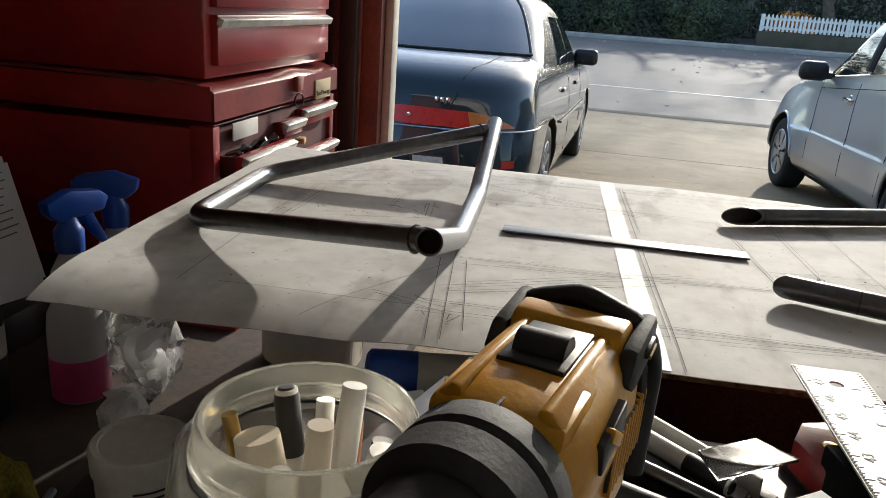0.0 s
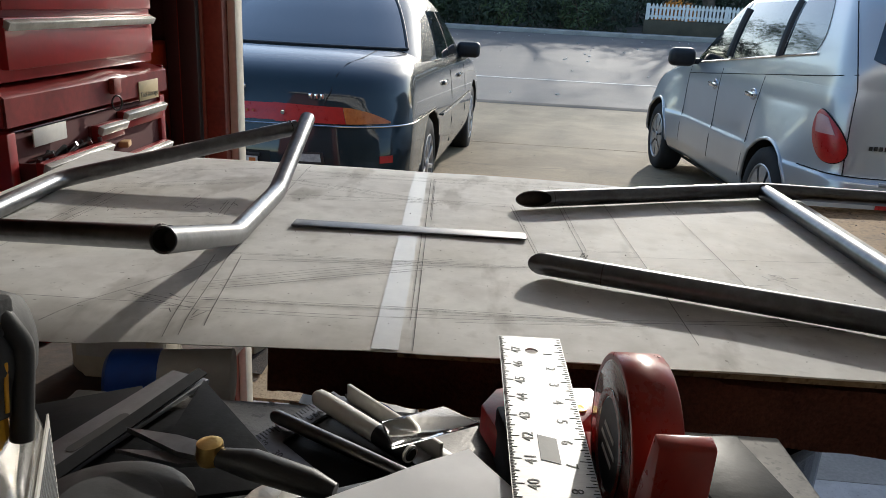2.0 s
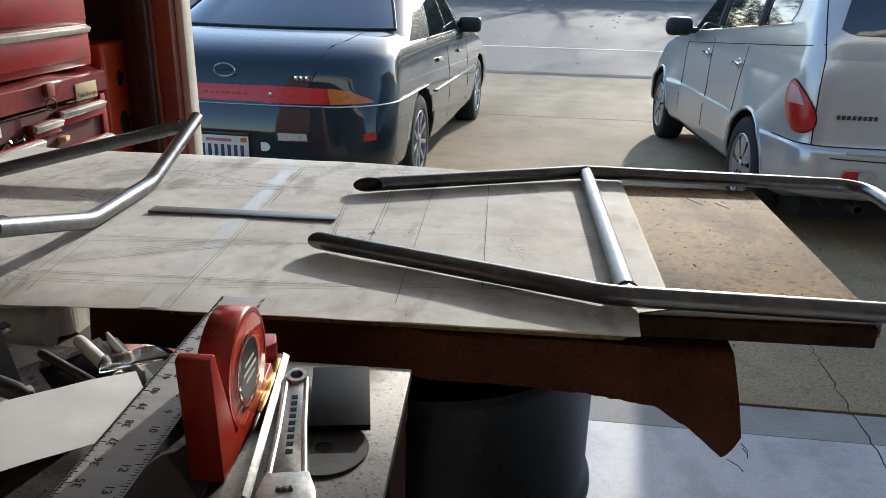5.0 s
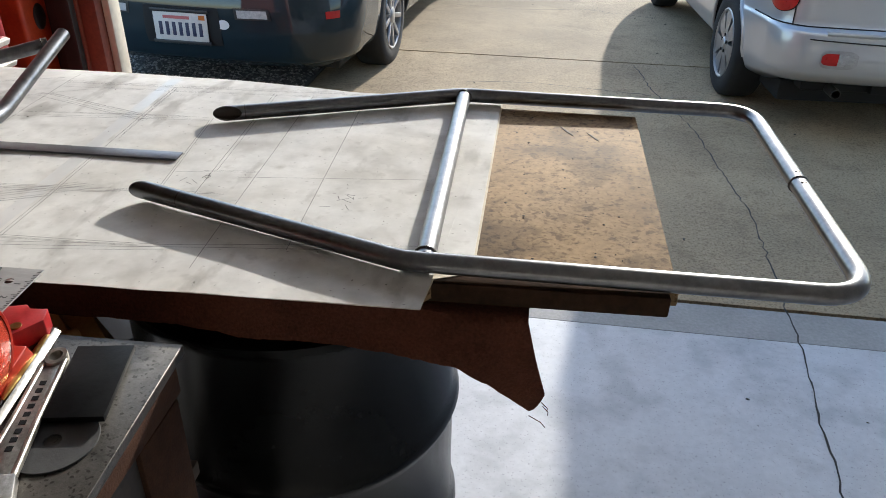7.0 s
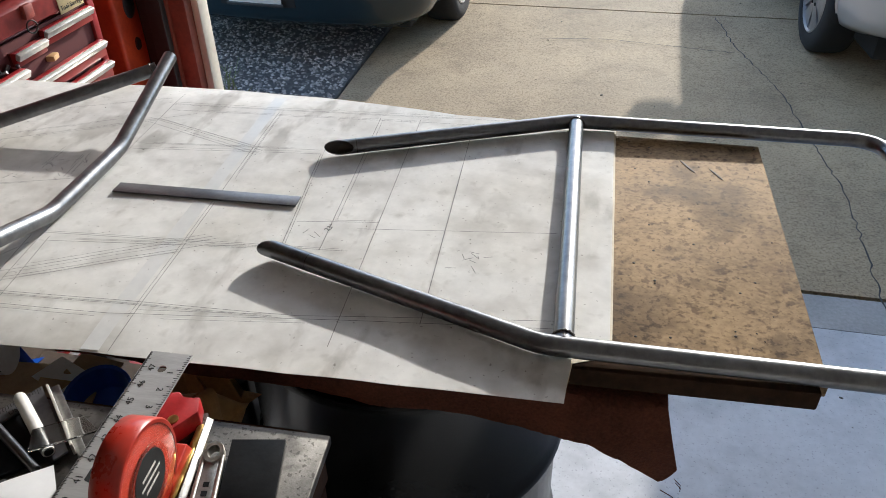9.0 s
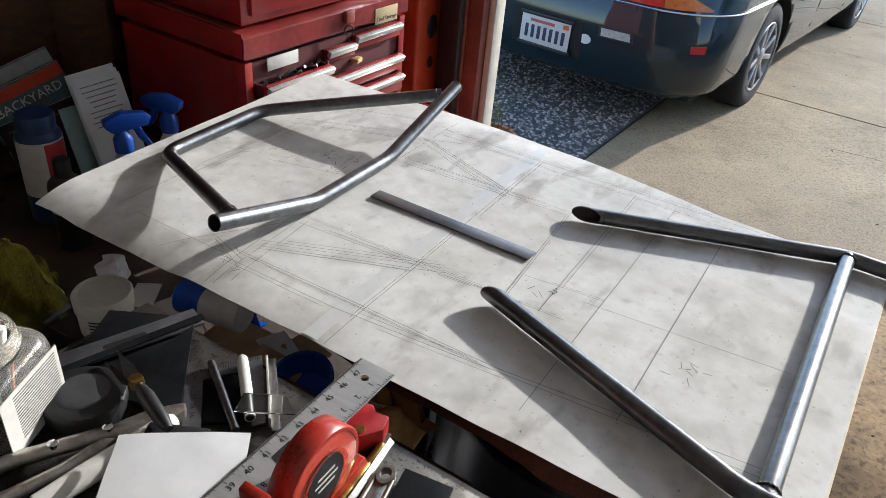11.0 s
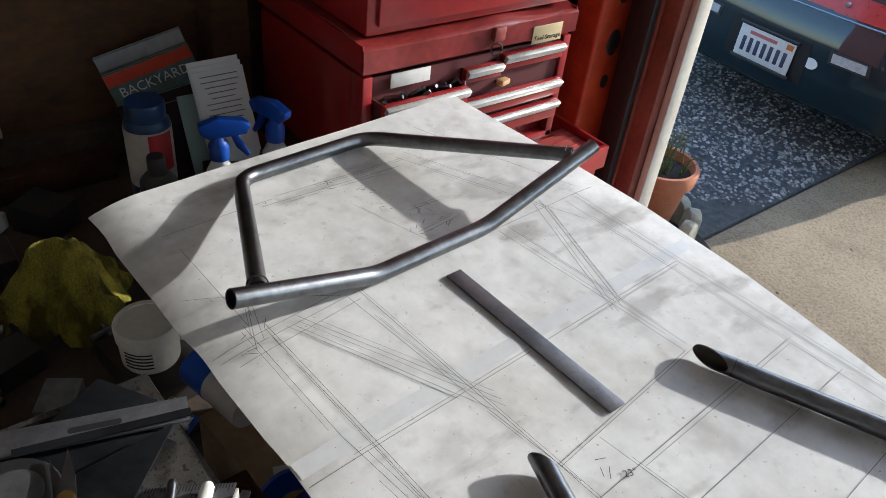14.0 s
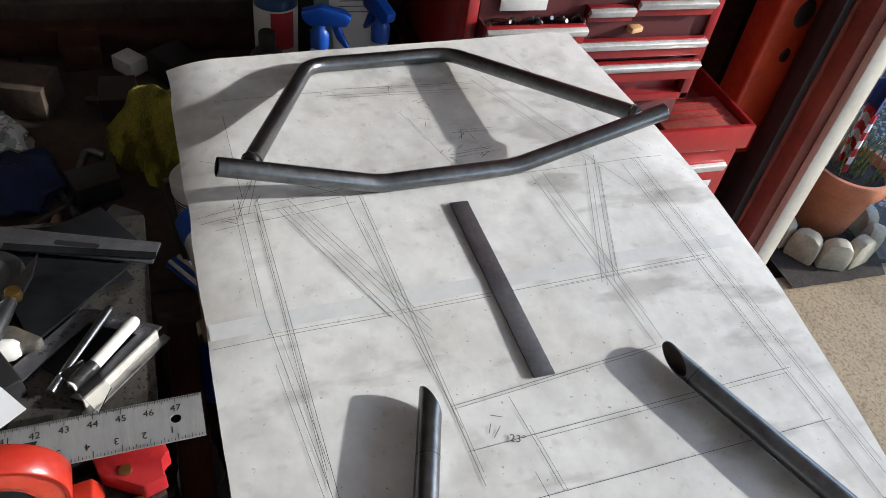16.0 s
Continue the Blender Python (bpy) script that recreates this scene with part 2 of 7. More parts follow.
BLUEP = mat("blue_plastic", (0.012, 0.075, 0.42), (0.01, 0.05, 0.28), 0.35, big=12, fine=80, bump=0.03)
BLUECAN = mat("navy_paint", (0.012, 0.045, 0.13), (0.008, 0.03, 0.09), 0.35, big=12, fine=80, bump=0.04)
PINK = plain("pink_liquid", (0.85, 0.10, 0.32), 0.3, trans=0.5)
MILKY = mat("milky_plastic", (0.78, 0.78, 0.79), (0.70, 0.70, 0.72), 0.45, big=12, fine=60, trans=0.5, bump=0.02)
CLEAR = mat("clear_plastic", (0.95, 0.95, 0.94), (0.9, 0.9, 0.89), 0.06, big=8, fine=60, trans=1.0, bump=0.04, rvar=0.03)
BAG = mat("thin_bag_film", (0.80, 0.80, 0.80), (0.66, 0.66, 0.67), 0.28, big=14, fine=60, trans=0.55, bump=0.05)
JARCLEAR = mat("thin_clear_plastic", (0.84, 0.83, 0.79), (0.80, 0.79, 0.76), 0.05, big=8, fine=60, trans=0.95, bump=0.0, rvar=0.02)
CARDB = mat("brown_card", (0.42, 0.31, 0.19), (0.28, 0.20, 0.12), 0.85, big=14, fine=90, bump=0.15)
YELLOW = mat("yellow_tool_plastic", (0.72, 0.36, 0.012), (0.58, 0.27, 0.008), 0.36, big=20, fine=200, bump=0.06)
GREYR = mat("grey_rubber", (0.045, 0.046, 0.048), (0.026, 0.026, 0.028), 0.7, big=20, fine=200, bump=0.1)
TOWEL = mat("yellow_towel", (0.36, 0.31, 0.045), (0.11, 0.10, 0.025), 0.95, big=13, fine=260, mix=0.5, bump=1.0, spec=0.1)
spots(TOWEL, 16, 0.46, 0.60, (0.28, 0.30, 0.30))
BRASS = mat("brass", (0.62, 0.42, 0.14), (0.42, 0.27, 0.08), 0.32, 1.0, big=30, fine=150)
WHITESH = mat("white_sheet", (0.78, 0.78, 0.80), (0.70, 0.70, 0.72), 0.7, big=6, fine=60, bump=0.05)
LABEL = mat("printed_label", (0.62, 0.60, 0.57), (0.5, 0.48, 0.45), 0.6, big=14, fine=90)
LABELRED = plain("label_red", (0.42, 0.03, 0.04), 0.5)
GLOVE = mat("tan_leather", (0.42, 0.24, 0.07), (0.25, 0.13, 0.04), 0.8, big=20, fine=120, bump=0.4)
LEAF = mat("leaf", (0.075, 0.10, 0.035), (0.03, 0.045, 0.018), 0.6, big=2, fine=20, bump=0.1)
LEAFD = mat("dark_leaf", (0.045, 0.06, 0.03), (0.02, 0.03, 0.016), 0.7, big=2, fine=20, bump=0.1)
FLOWER = mat("orange_leaf", (0.75, 0.30, 0.03), (0.5, 0.16, 0.02), 0.6, big=5, fine=20)
BARK = mat("bark", (0.12, 0.09, 0.065), (0.05, 0.038, 0.028), 0.9, big=6, fine=40, bump=0.6)
PICKET = mat("white_picket", (0.78, 0.78, 0.76), (0.66, 0.66, 0.63), 0.6, big=5, fine=40)
HOUSE = mat("stucco", (0.30, 0.27, 0.23), (0.22, 0.2, 0.17), 0.9, big=2, fine=30)
ROOFM = mat("roof_shingle", (0.10, 0.09, 0.08), (0.06, 0.055, 0.05), 0.9, big=4, fine=40)


# ---- builders ----
def empty(name, m, label, category, group="", kind=""):
    ob = new(name)
    ob.empty_display_size = 0.05
    ob.matrix_basis = m if isinstance(m, Matrix) else Matrix.Translation(m)
    return tagged(ob, label, category, group, kind)


def part(name, bm, material, parent=None, label="", smooth=True, angle=40):
    me = bpy.data.meshes.new(name)
    bmesh.ops.recalc_face_normals(bm, faces=bm.faces)
    if smooth:
        for f in bm.faces:
            f.smooth = True
        for e in bm.edges:
            if len(e.link_faces) != 2 or e.calc_face_angle(3.2) > radians(angle):
                e.smooth = False
    bm.to_mesh(me)
    bm.free()
    for m in (material if isinstance(material, (list, tuple)) else [material]):
        me.materials.append(m)
    ob = new(name, me)
    ob.parent = parent
    return tagged(ob, label) if label else ob


def box(bm, c, s, rot=None, bevel=0.0, seg=2):
    m = Matrix.Translation(c) @ (rot or Matrix()) @ Matrix.Diagonal((*s, 1))
    vs = bmesh.ops.create_cube(bm, size=1, matrix=m)["verts"]
    if bevel:
        es = list({e for v in vs for e in v.link_edges})
        bmesh.ops.bevel(bm, geom=es, offset=bevel, segments=seg, profile=0.5, affect="EDGES")
    return bm


def B(c, s, rot=None, bevel=0.0, seg=2):
    return box(bmesh.new(), c, s, rot, bevel, seg)


def lathe(bm, prof, n=32, m=None):
    m = m or Matrix()
    rings = []
    for r, z in prof:
        if r < 1e-6:
            rings.append([bm.verts.new(m @ Vector((0, 0, z)))])
        else:
            rings.append([bm.verts.new(m @ Vector((r * math.cos(2 * math.pi * i / n), r * math.sin(2 * math.pi * i / n), z))) for i in range(n)])
    for a, b in zip(rings, rings[1:]):
        for i in range(n):
            j = (i + 1) % n
            if len(a) == 1 and len(b) > 1:
                bm.faces.new((a[0], b[i], b[j]))
            elif len(b) == 1 and len(a) > 1:
                bm.faces.new((a[i], a[j], b[0]))
            elif len(a) > 1:
                bm.faces.new((a[i], a[j], b[j], b[i]))
    return bm


def sweep(bm, pts, r, n=16, cap=True, closed=False):
    """A round bar along pts; r a number or one radius a point."""
    pts = [Vector(p) for p in pts]
    rs = r if isinstance(r, (list, tuple)) else [r] * len(pts)
    rings, up = [], None
    for i, p in enumerate(pts):
        a = pts[i - 1] if (i or closed) else p
        b = pts[(i + 1) % len(pts)] if (i < len(pts) - 1 or closed) else p
        d = (b - a).normalized()
        if up is None:
            up = d.orthogonal().normalized()
        up = (up - d * up.dot(d)).normalized()
        s = d.cross(up)
        rings.append([bm.verts.new(p + rs[i] * (math.cos(2 * math.pi * k / n) * up + math.sin(2 * math.pi * k / n) * s)) for k in range(n)])
    pairs = list(zip(rings, rings[1:])) + ([(rings[-1], rings[0])] if closed else [])
    for a, b in pairs:
        for k in range(n):
            bm.faces.new((a[k], a[(k + 1) % n], b[(k + 1) % n], b[k]))
    if cap and not closed:
        bm.faces.new(rings[0][::-1])
        bm.faces.new(rings[-1])
    return bm


def fillet(pts, r, n=7):
    """Rounds the inner corners of a polyline."""
    pts = [Vector(p) for p in pts]
    out = [pts[0]]
    for a, p, b in zip(pts, pts[1:], pts[2:]):
        u, v = (a - p).normalized(), (b - p).normalized()
        d = min(r / math.tan(u.angle(v) / 2), (a - p).length * 0.45, (b - p).length * 0.45)
        for k in range(n + 1):
            t = k / n
            out.append((p + u * d) * (1 - t) ** 2 + p * 2 * t * (1 - t) + (p + v * d) * t * t)
    return out + [pts[-1]]


def prism(bm, poly, z0, z1, m=None, bevel=0.0):
    m = m or Matrix()
    lo = [bm.verts.new(m @ Vector((x, y, z0))) for x, y in poly]
    hi = [bm.verts.new(m @ Vector((x, y, z1))) for x, y in poly]
    fs = [bm.faces.new(lo[::-1]), bm.faces.new(hi)]
    for i in range(len(poly)):
        j = (i + 1) % len(poly)
        fs.append(bm.faces.new((lo[i], lo[j], hi[j], hi[i])))
    if bevel:
        bmesh.ops.bevel(bm, geom=list({e for f in fs for e in f.edges}), offset=bevel, segments=2, profile=0.5, affect="EDGES")
    return bm


def P2(poly, z0, z1, m=None, bevel=0.0):
    return prism(bmesh.new(), poly, z0, z1, m, bevel)


def sheet(f, nu, nv, thick=0.0):
    """A grid of f(u, v), u and v from 0 to 1, with a thickness."""
    bm = bmesh.new()
    g = [[bm.verts.new(f(i / nu, j / nv)) for j in range(nv + 1)] for i in range(nu + 1)]
    for i in range(nu):
        for j in range(nv):
            bm.faces.new((g[i][j], g[i + 1][j], g[i + 1][j + 1], g[i][j + 1]))
    if thick:
        bmesh.ops.recalc_face_normals(bm, faces=bm.faces)
        bmesh.ops.solidify(bm, geom=bm.faces[:], thickness=thick)
    return bm


def words(s, size, m, depth=0.0003, align="CENTER"):
    """Letters as a mesh in a bmesh, upright in the local x-y plane of m."""
    cu = bpy.data.curves.new("words", "FONT")
    cu.body, cu.size, cu.extrude, cu.align_x, cu.align_y, cu.resolution_u = s, size, depth, align, "CENTER", 2
    ob = bpy.data.objects.new("words", cu)
    scene.collection.objects.link(ob)
    me = bpy.data.meshes.new_from_object(ob.evaluated_get(bpy.context.evaluated_depsgraph_get()))
    me.transform(m)
    bm = bmesh.new()
    bm.from_mesh(me)
    bpy.data.objects.remove(ob)
    bpy.data.meshes.remove(me)
    return bm


def axes(o, right, up):
    """The matrix of a plane at o with its x along right and its y along up."""
    r, u = Vector(right).normalized(), Vector(up).normalized()
    n = r.cross(u)
    return Matrix.Translation(o) @ Matrix((r, u, n)).transposed().to_4x4()


def along(a, b):
    """The matrix at a with its z towards b."""
    d = Vector(b) - Vector(a)
    return Matrix.Translation(a) @ d.to_track_quat("Z", "Y").to_matrix().to_4x4()


def rr(w, h, r, n=5):
    """A rounded rectangle outline, centred."""
    out = []
    for cx, cy, a0 in ((w / 2 - r, h / 2 - r, 0), (-w / 2 + r, h / 2 - r, 90), (-w / 2 + r, -h / 2 + r, 180), (w / 2 - r, -h / 2 + r, 270)):
        for k in range(n + 1):
            a = radians(a0 + 90 * k / n)
            out.append((cx + r * math.cos(a), cy + r * math.sin(a)))
    return out


def wob(x, y, z=0.0, s=1.0):
    return noise.noise(Vector((x * s, y * s, z * s)))


RX, RY, RZ = (lambda d: Matrix.Rotation(radians(d), 4, "X")), (lambda d: Matrix.Rotation(radians(d), 4, "Y")), (lambda d: Matrix.Rotation(radians(d), 4, "Z"))
PZ = 1.065          # top of the drawing sheet
BZ = 1.041          # top of the bench


# ---- ground ----
def gz(y):
    ys = ((-60, 0), (5, 0), (11.2, -0.12), (15, -0.02), (30.9, 0.45), (34, 0.6), (60, 2.2), (400, 9))
    for (a, za), (b, zb) in zip(ys, ys[1:]):
        if y <= b:
            return za + (zb - za) * (y - a) / (b - a)
    return 9


YS = [-60, -20, -4, 2.4, 5, 8, 11.2, 13, 15, 20, 25, 30.9, 34, 45, 60, 120, 400]
XS = [-400, -60, -20, -8, -4, 0, 4, 8, 20, 60, 400]
part("ground", sheet(lambda u, v: Vector((XS[round(u * 10)], YS[round(v * 16)], gz(YS[round(v * 16)]) - 0.09)), 10, 16), EARTH)
tagged(bpy.data.objects["ground"], "bare brown earth reaching to the distance", "ground", kind="structure")


def slab(name, x0, x1, y0, y1, material, top=0.0, thick=0.1, parent=None, bevel=0.006, n=6):
    bm = bmesh.new()
    ny = max(1, round((y1 - y0) / 1.5))
    g = []
    for j in range(ny + 1):
        y = y0 + (y1 - y0) * j / ny
        g.append([bm.verts.new((x, y, gz(y) + z)) for x, z in ((x0, top - thick), (x1, top - thick), (x1, top - bevel), (x1 - bevel, top), (x0 + bevel, top), (x0, top - bevel))])
    for a, b in zip(g, g[1:]):
        for k in range(6):
            bm.faces.new((a[k], a[(k + 1) % 6], b[(k + 1) % 6], b[k]))
    bm.faces.new(g[0])
    bm.faces.new(g[-1][::-1])
    return part(name, bm, material, parent, smooth=False)


drive = empty("driveway", (0, 0, 0), "sunlit tan concrete driveway with joints and a long crack", "driveway", kind="structure")
JOINTS = [2.462, 5.45, 8.4, 12.25]
for y0, y1 in zip(JOINTS, JOINTS[1:]):
    for x0, x1 in ((0.53, 4.2), (4.21, 7.5)):
        slab("panel", x0, x1, y0 + 0.010, y1 - 0.010, CONC, parent=drive)
tagged(slab("floor", -0.1, 5.2, -3.0, 2.270, FLOORC), "pale grey worn concrete garage floor", "floor", kind="structure")


tagged(slab("threshold_strip", -0.1, 5.2, 2.273, 2.452, APRON), "grey concrete strip along the door line", "threshold", kind="structure")


def ribbon(pts, wd, z, bm=None):
    bm = bm or bmesh.new()
    L, R = [], []
    for i, p in enumerate(pts):
        a, b = Vector(pts[max(0, i - 1)]), Vector(pts[min(len(pts) - 1, i + 1)])
        d = (b - a).normalized()
        s = Vector((-d.y, d.x)) * wd * (0.6 + 0.8 * random.random()) / 2
        zz = z(p[1]) if callable(z) else z
        L.append(bm.verts.new((p[0] + s.x, p[1] + s.y, zz)))
        R.append(bm.verts.new((p[0] - s.x, p[1] - s.y, zz)))
    for i in range(len(pts) - 1):
        bm.faces.new((L[i], R[i], R[i + 1], L[i + 1]))
    return bm


def jag(pts, step, amp):
    out = []
    for a, b in zip(pts, pts[1:]):
        n = max(1, int((Vector(b) - Vector(a)).length / step))
        for k in range(n):
            t = k / n
            out.append((a[0] + (b[0] - a[0]) * t + random.uniform(-amp, amp), a[1] + (b[1] - a[1]) * t + random.uniform(-amp, amp)))
    return out + [pts[-1]]


for pts in ([(2.80, 0.6), (2.86, 1.5), (2.883, 1.88), (2.917, 2.237), (2.93, 2.6), (2.954, 3.168), (2.905, 3.589), (2.84, 4.2), (2.66, 4.9), (2.6, 5.4)], [(2.66, 4.75), (2.2, 4.82), (1.9, 4.86), (1.5, 4.8)], [(1.1, 7.1), (1.7, 7.0), (2.3, 7.15), (2.9, 6.9)]):
    part("crack", ribbon(jag(pts, 0.035, 0.008), 0.0055, lambda y: gz(y) + 0.0012), CRACK, drive, "dark jagged crack in the concrete")
random.seed(5)
bm = bmesh.new()
for _ in range(90):
    x, y, s = random.uniform(0.6, 4.0), random.uniform(0.8, 9), random.uniform(0.002, 0.007)
    box(bm, (x, y, gz(y) + s * 0.2), (s * 2.2, s, s * 0.5), RZ(random.uniform(0, 180)))
tagged(part("fallen_debris", bm, EARTH), "scattered small dead leaves and grit on the concrete", "debris", kind="stuff")

# exposed aggregate beside the driveway
bm = B((-3.0, 5.6, -0.02), (7.05, 5.6, 0.06))
agg = part("pavement", bm, PEBBED, smooth=False)
tagged(agg, "exposed aggregate paving of grey and white pebbles", "paving", kind="structure")
random.seed(3)
vv, ff = [], []
for k in range(15000):
    y = 2.85 + 3.4 * random.random() ** 1.3
    x = 0.515 - 1.9 * random.random()
    if y < 3.05 + max(0, (x - 0.05)) * 0.9:
        continue
    s, a = random.uniform(0.007, 0.016), random.uniform(0, 6.28)
    e, hgt = random.uniform(0.6, 1), random.uniform(0.4, 0.8)
    i0 = len(vv)
    for q in range(5):
        c, d = s * math.cos(q * 1.2566), s * e * math.sin(q * 1.2566)
        vv.append((x + c * math.cos(a) - d * math.sin(a), y + c * math.sin(a) + d * math.cos(a), 0.0095))
    vv.append((x, y, 0.0105 + s * hgt))
    ff += [(i0 + q, i0 + (q + 1) % 5, i0 + 5) for q in range(5)]
me = bpy.data.meshes.new("pebbles")
me.from_pydata(vv, [], ff)
for f in me.polygons:
    f.use_smooth = True
PEB = PEBBLE.node_tree
gi = PEB.nodes.new("ShaderNodeNewGeometry")
hv = PEB.nodes.new("ShaderNodeHueSaturation")
mr = PEB.nodes.new("ShaderNodeMapRange")
mr.inputs["To Min"].default_value, mr.inputs["To Max"].default_value = 0.15, 1.6
PEB.links.new(gi.outputs["Random Per Island"], mr.inputs["Value"])
PEB.links.new(mr.outputs[0], hv.inputs["Value"])
src = PEB.nodes["Principled BSDF"].inputs["Base Color"].links[0].from_socket
PEB.links.new(src, hv.inputs["Color"])
PEB.links.new(hv.outputs["Color"], PEB.nodes["Principled BSDF"].inputs["Base Color"])
me.materials.append(PEBBLE)
tagged(new("pebbles", me), "grey, white and dark pebbles set in the paving", "pebbles", kind="stuff")
part("soil_strip", sheet(lambda u, v: Vector((-0.3 + 0.9 * u, 2.62 + (0.40 + 0.1 * wob(u * 4, 0)) * v, 0.014 + 0.012 * wob(u * 9, v * 9))), 24, 10), SOIL)
tagged(bpy.data.objects["soil_strip"], "strip of dark loose soil round the pot", "soil", kind="stuff")

# street
road = slab("road", -60, 60, 12.3, 30.7, ASPH, top=-0.01)
tagged(road, "worn grey asphalt street with long tree shadows", "road", kind="structure")
part("lane_line", sheet(lambda u, v: Vector((-40 + 80 * u, 15.7 + 0.12 * v, gz(15.7 + 0.12 * v) - 0.005)), 40, 1), LINEW, road)
part("gutter_seam", sheet(lambda u, v: Vector((-20 + 40 * u, 12.16 + 0.30 * v + 0.02 * wob(u * 60, 0), gz(12.16 + 0.30 * v) + 0.004)), 80, 1), CRACK, road)
random.seed(8)
bm = bmesh.new()
for _ in range(120):
    x, y, s = random.uniform(-6, 14), random.uniform(11.5, 30), random.uniform(0.015, 0.045)
    box(bm, (x, y, gz(y)), (s * 1.6, s, s * 0.4), RZ(random.uniform(0, 180)) @ RX(random.uniform(-20, 20)))
tagged(part("street_leaves", bm, LABEL), "pale dry leaves scattered on the street", "leaves", kind="stuff")
bm = bmesh.new()
box(bm, (0, 30.8, 0.47), (120, 0.16, 0.22), bevel=0.03)
tagged(part("kerb", bm, KERB), "low grey concrete kerb across the street", "kerb", kind="structure")
tagged(part("sidewalk", B((0, 31.7, 0.50), (120, 1.6, 0.12), RX(1.5), 0.01), KERB), "grey concrete pavement across the street", "sidewalk", kind="structure")

# ---- garage shell ----
def structure(name, bm, m, label, cat, smooth=False):
    return tagged(part(name, bm, m, smooth=smooth), label, cat, kind="structure")


structure("wall_west", B((0.06, -0.3, 1.25), (0.12, 5.6, 2.6)), WALLW, "brown unpainted board wall", "wall")
structure("wall_south", B((2.5, -2.95, 1.25), (5.2, 0.12, 2.6)), WALLP, "unseen rear garage wall, pale to bounce fill light", "wall")
structure("wall_east", B((5.1, -0.25, 1.25), (0.12, 5.6, 2.6)), WALLP, "unseen side garage wall, pale to bounce fill light", "wall")
structure("wall_north", B((0.05, 2.56, 1.25), (0.34, 0.13, 2.6)), BROWNP, "short red-brown wall beside the door opening", "wall")
structure("header", B((2.67, 2.56, 2.36), (4.9, 0.13, 0.38)), WALLP, "beam over the garage opening", "beam")
structure("ceiling", B((2.5, -0.2, 2.6), (5.4, 5.8, 0.1)), WALLP, "unseen garage ceiling, pale to bounce fill light", "ceiling")
jamb = empty("door_jamb", (0, 0, 0), "red-brown and cream painted post of the garage door", "door jamb", kind="structure")
part("return_wall", B((0.31, 2.425, 1.09), (0.375, 0.13, 2.18), bevel=0.003), BROWNSHADE, jamb, "return behind the door track, brown darkened for shade")
part("post", B((0.535, 2.315, 1.09), (0.07, 0.10, 2.18), bevel=0.003), BROWNP, jamb)
part("inner_stop", B((0.540, 2.250, 1.09), (0.05, 0.028, 2.18), bevel=0.003), DOORTRACK, jamb, "dark steel stop beside the post")
part("track", B((0.478, 2.300, 1.09), (0.040, 0.05, 2.18), bevel=0.006), DOORTRACK, jamb, "dark steel door track")
part("trim_board", B((0.598, 2.320, 1.09), (0.055, 0.092, 2.18), bevel=0.004), BROWNP, jamb, "red-brown painted trim board")
part("trim_edge", B((0.638, 2.340, 1.09), (0.024, 0.060, 2.18), bevel=0.003), CREAM, jamb, "cream painted stop strip")
structure("wall_stud", B((0.16, 1.2, 1.25), (0.08, 0.09, 2.5), bevel=0.003), WALLW, "bare wooden stud on the wall", "stud")
structure("wall_panel", B((0.124, 0.30, 1.25), (0.010, 0.82, 0.86), bevel=0.002), mat("stained_plaster", (0.42, 0.36, 0.27), (0.16, 0.11, 0.06), 0.85, big=5, fine=40, mix=0.4, bump=0.3), "pale stained panel on the wall", "wall panel")
structure("wall_rail", B((0.15, 0.55, 0.845), (0.06, 0.9, 0.07), bevel=0.004), SHELFW, "bare horizontal timber on the wall", "timber")

# ---- drum, cloth, board and sheets ----
drum = empty("oil_drum", (1.598, 1.16, 0), "glossy black steel oil drum holding up the board", "drum")
R = 0.280
prof = [(0, 0.012), (R - 0.02, 0.012), (R - 0.005, 0.0), (R + 0.006, 0.006), (R, 0.02)]
for zc in (0.30, 0.59):
    prof += [(R, zc - 0.03), (R + 0.008, zc - 0.012), (R + 0.012, zc), (R + 0.008, zc + 0.012), (R, zc + 0.03)]
prof += [(R, 0.86), (R + 0.007, 0.872), (R + 0.005, 0.885), (R - 0.008, 0.885), (R - 0.012, 0.87), (0, 0.87)]
part("shell", lathe(bmesh.new(), prof, 64), DRUM, drum)
part("bung", lathe(bmesh.new(), [(0, 0.89), (0.03, 0.89), (0.035, 0.87)], 20, Matrix.Translation((0.18, 0.05, 0))), DRUM, drum)
tagged(part("timber_spacer", B((1.61, 1.16, 0.955), (0.42, 0.30, 0.132), bevel=0.004), BENCHWOOD), "rough timber block between drum and board", "timber")


# dark filler added to cover the sunlit floor between drum and bench
blocker = empty("floor_blocker", (1.20, 1.21, 0), "dark bin-shaped filler added to hide sunlit floor beside the drum", "bin")
part("body", P2(rr(0.19, 0.28, 0.03), 0.0, 0.66, None, 0.004), BLACKP, blocker)
part("lid", P2(rr(0.198, 0.288, 0.034), 0.662, 0.70, None, 0.006), BLACKP, blocker)


HEM = ((0, 0.046), (0.25, 0.060), (0.48, 0.060), (0.70, 0.072), (0.82, 0.068), (0.885, 0.072), (0.93, 0.104), (0.975, 0.158), (0.988, 0.142), (1.001, 0.118))


def cloth_f(u, v):
    i = next(k for k in range(1, len(HEM)) if HEM[k][0] >= u)
    (ua, da), (ub, db) = HEM[i - 1], HEM[i]
    drop = da + (db - da) * (u - ua) / (ub - ua) + 0.003 * wob(u * 26, 2) + 0.002 * wob(u * 90, 5)
    x = 1.19 + 0.815 * u
    s = v * (0.22 + drop)
    if s < 0.22:
        return Vector((x, 1.02 - s, 1.028 + 0.002 * wob(x * 9, s * 9)))
    q = s - 0.22
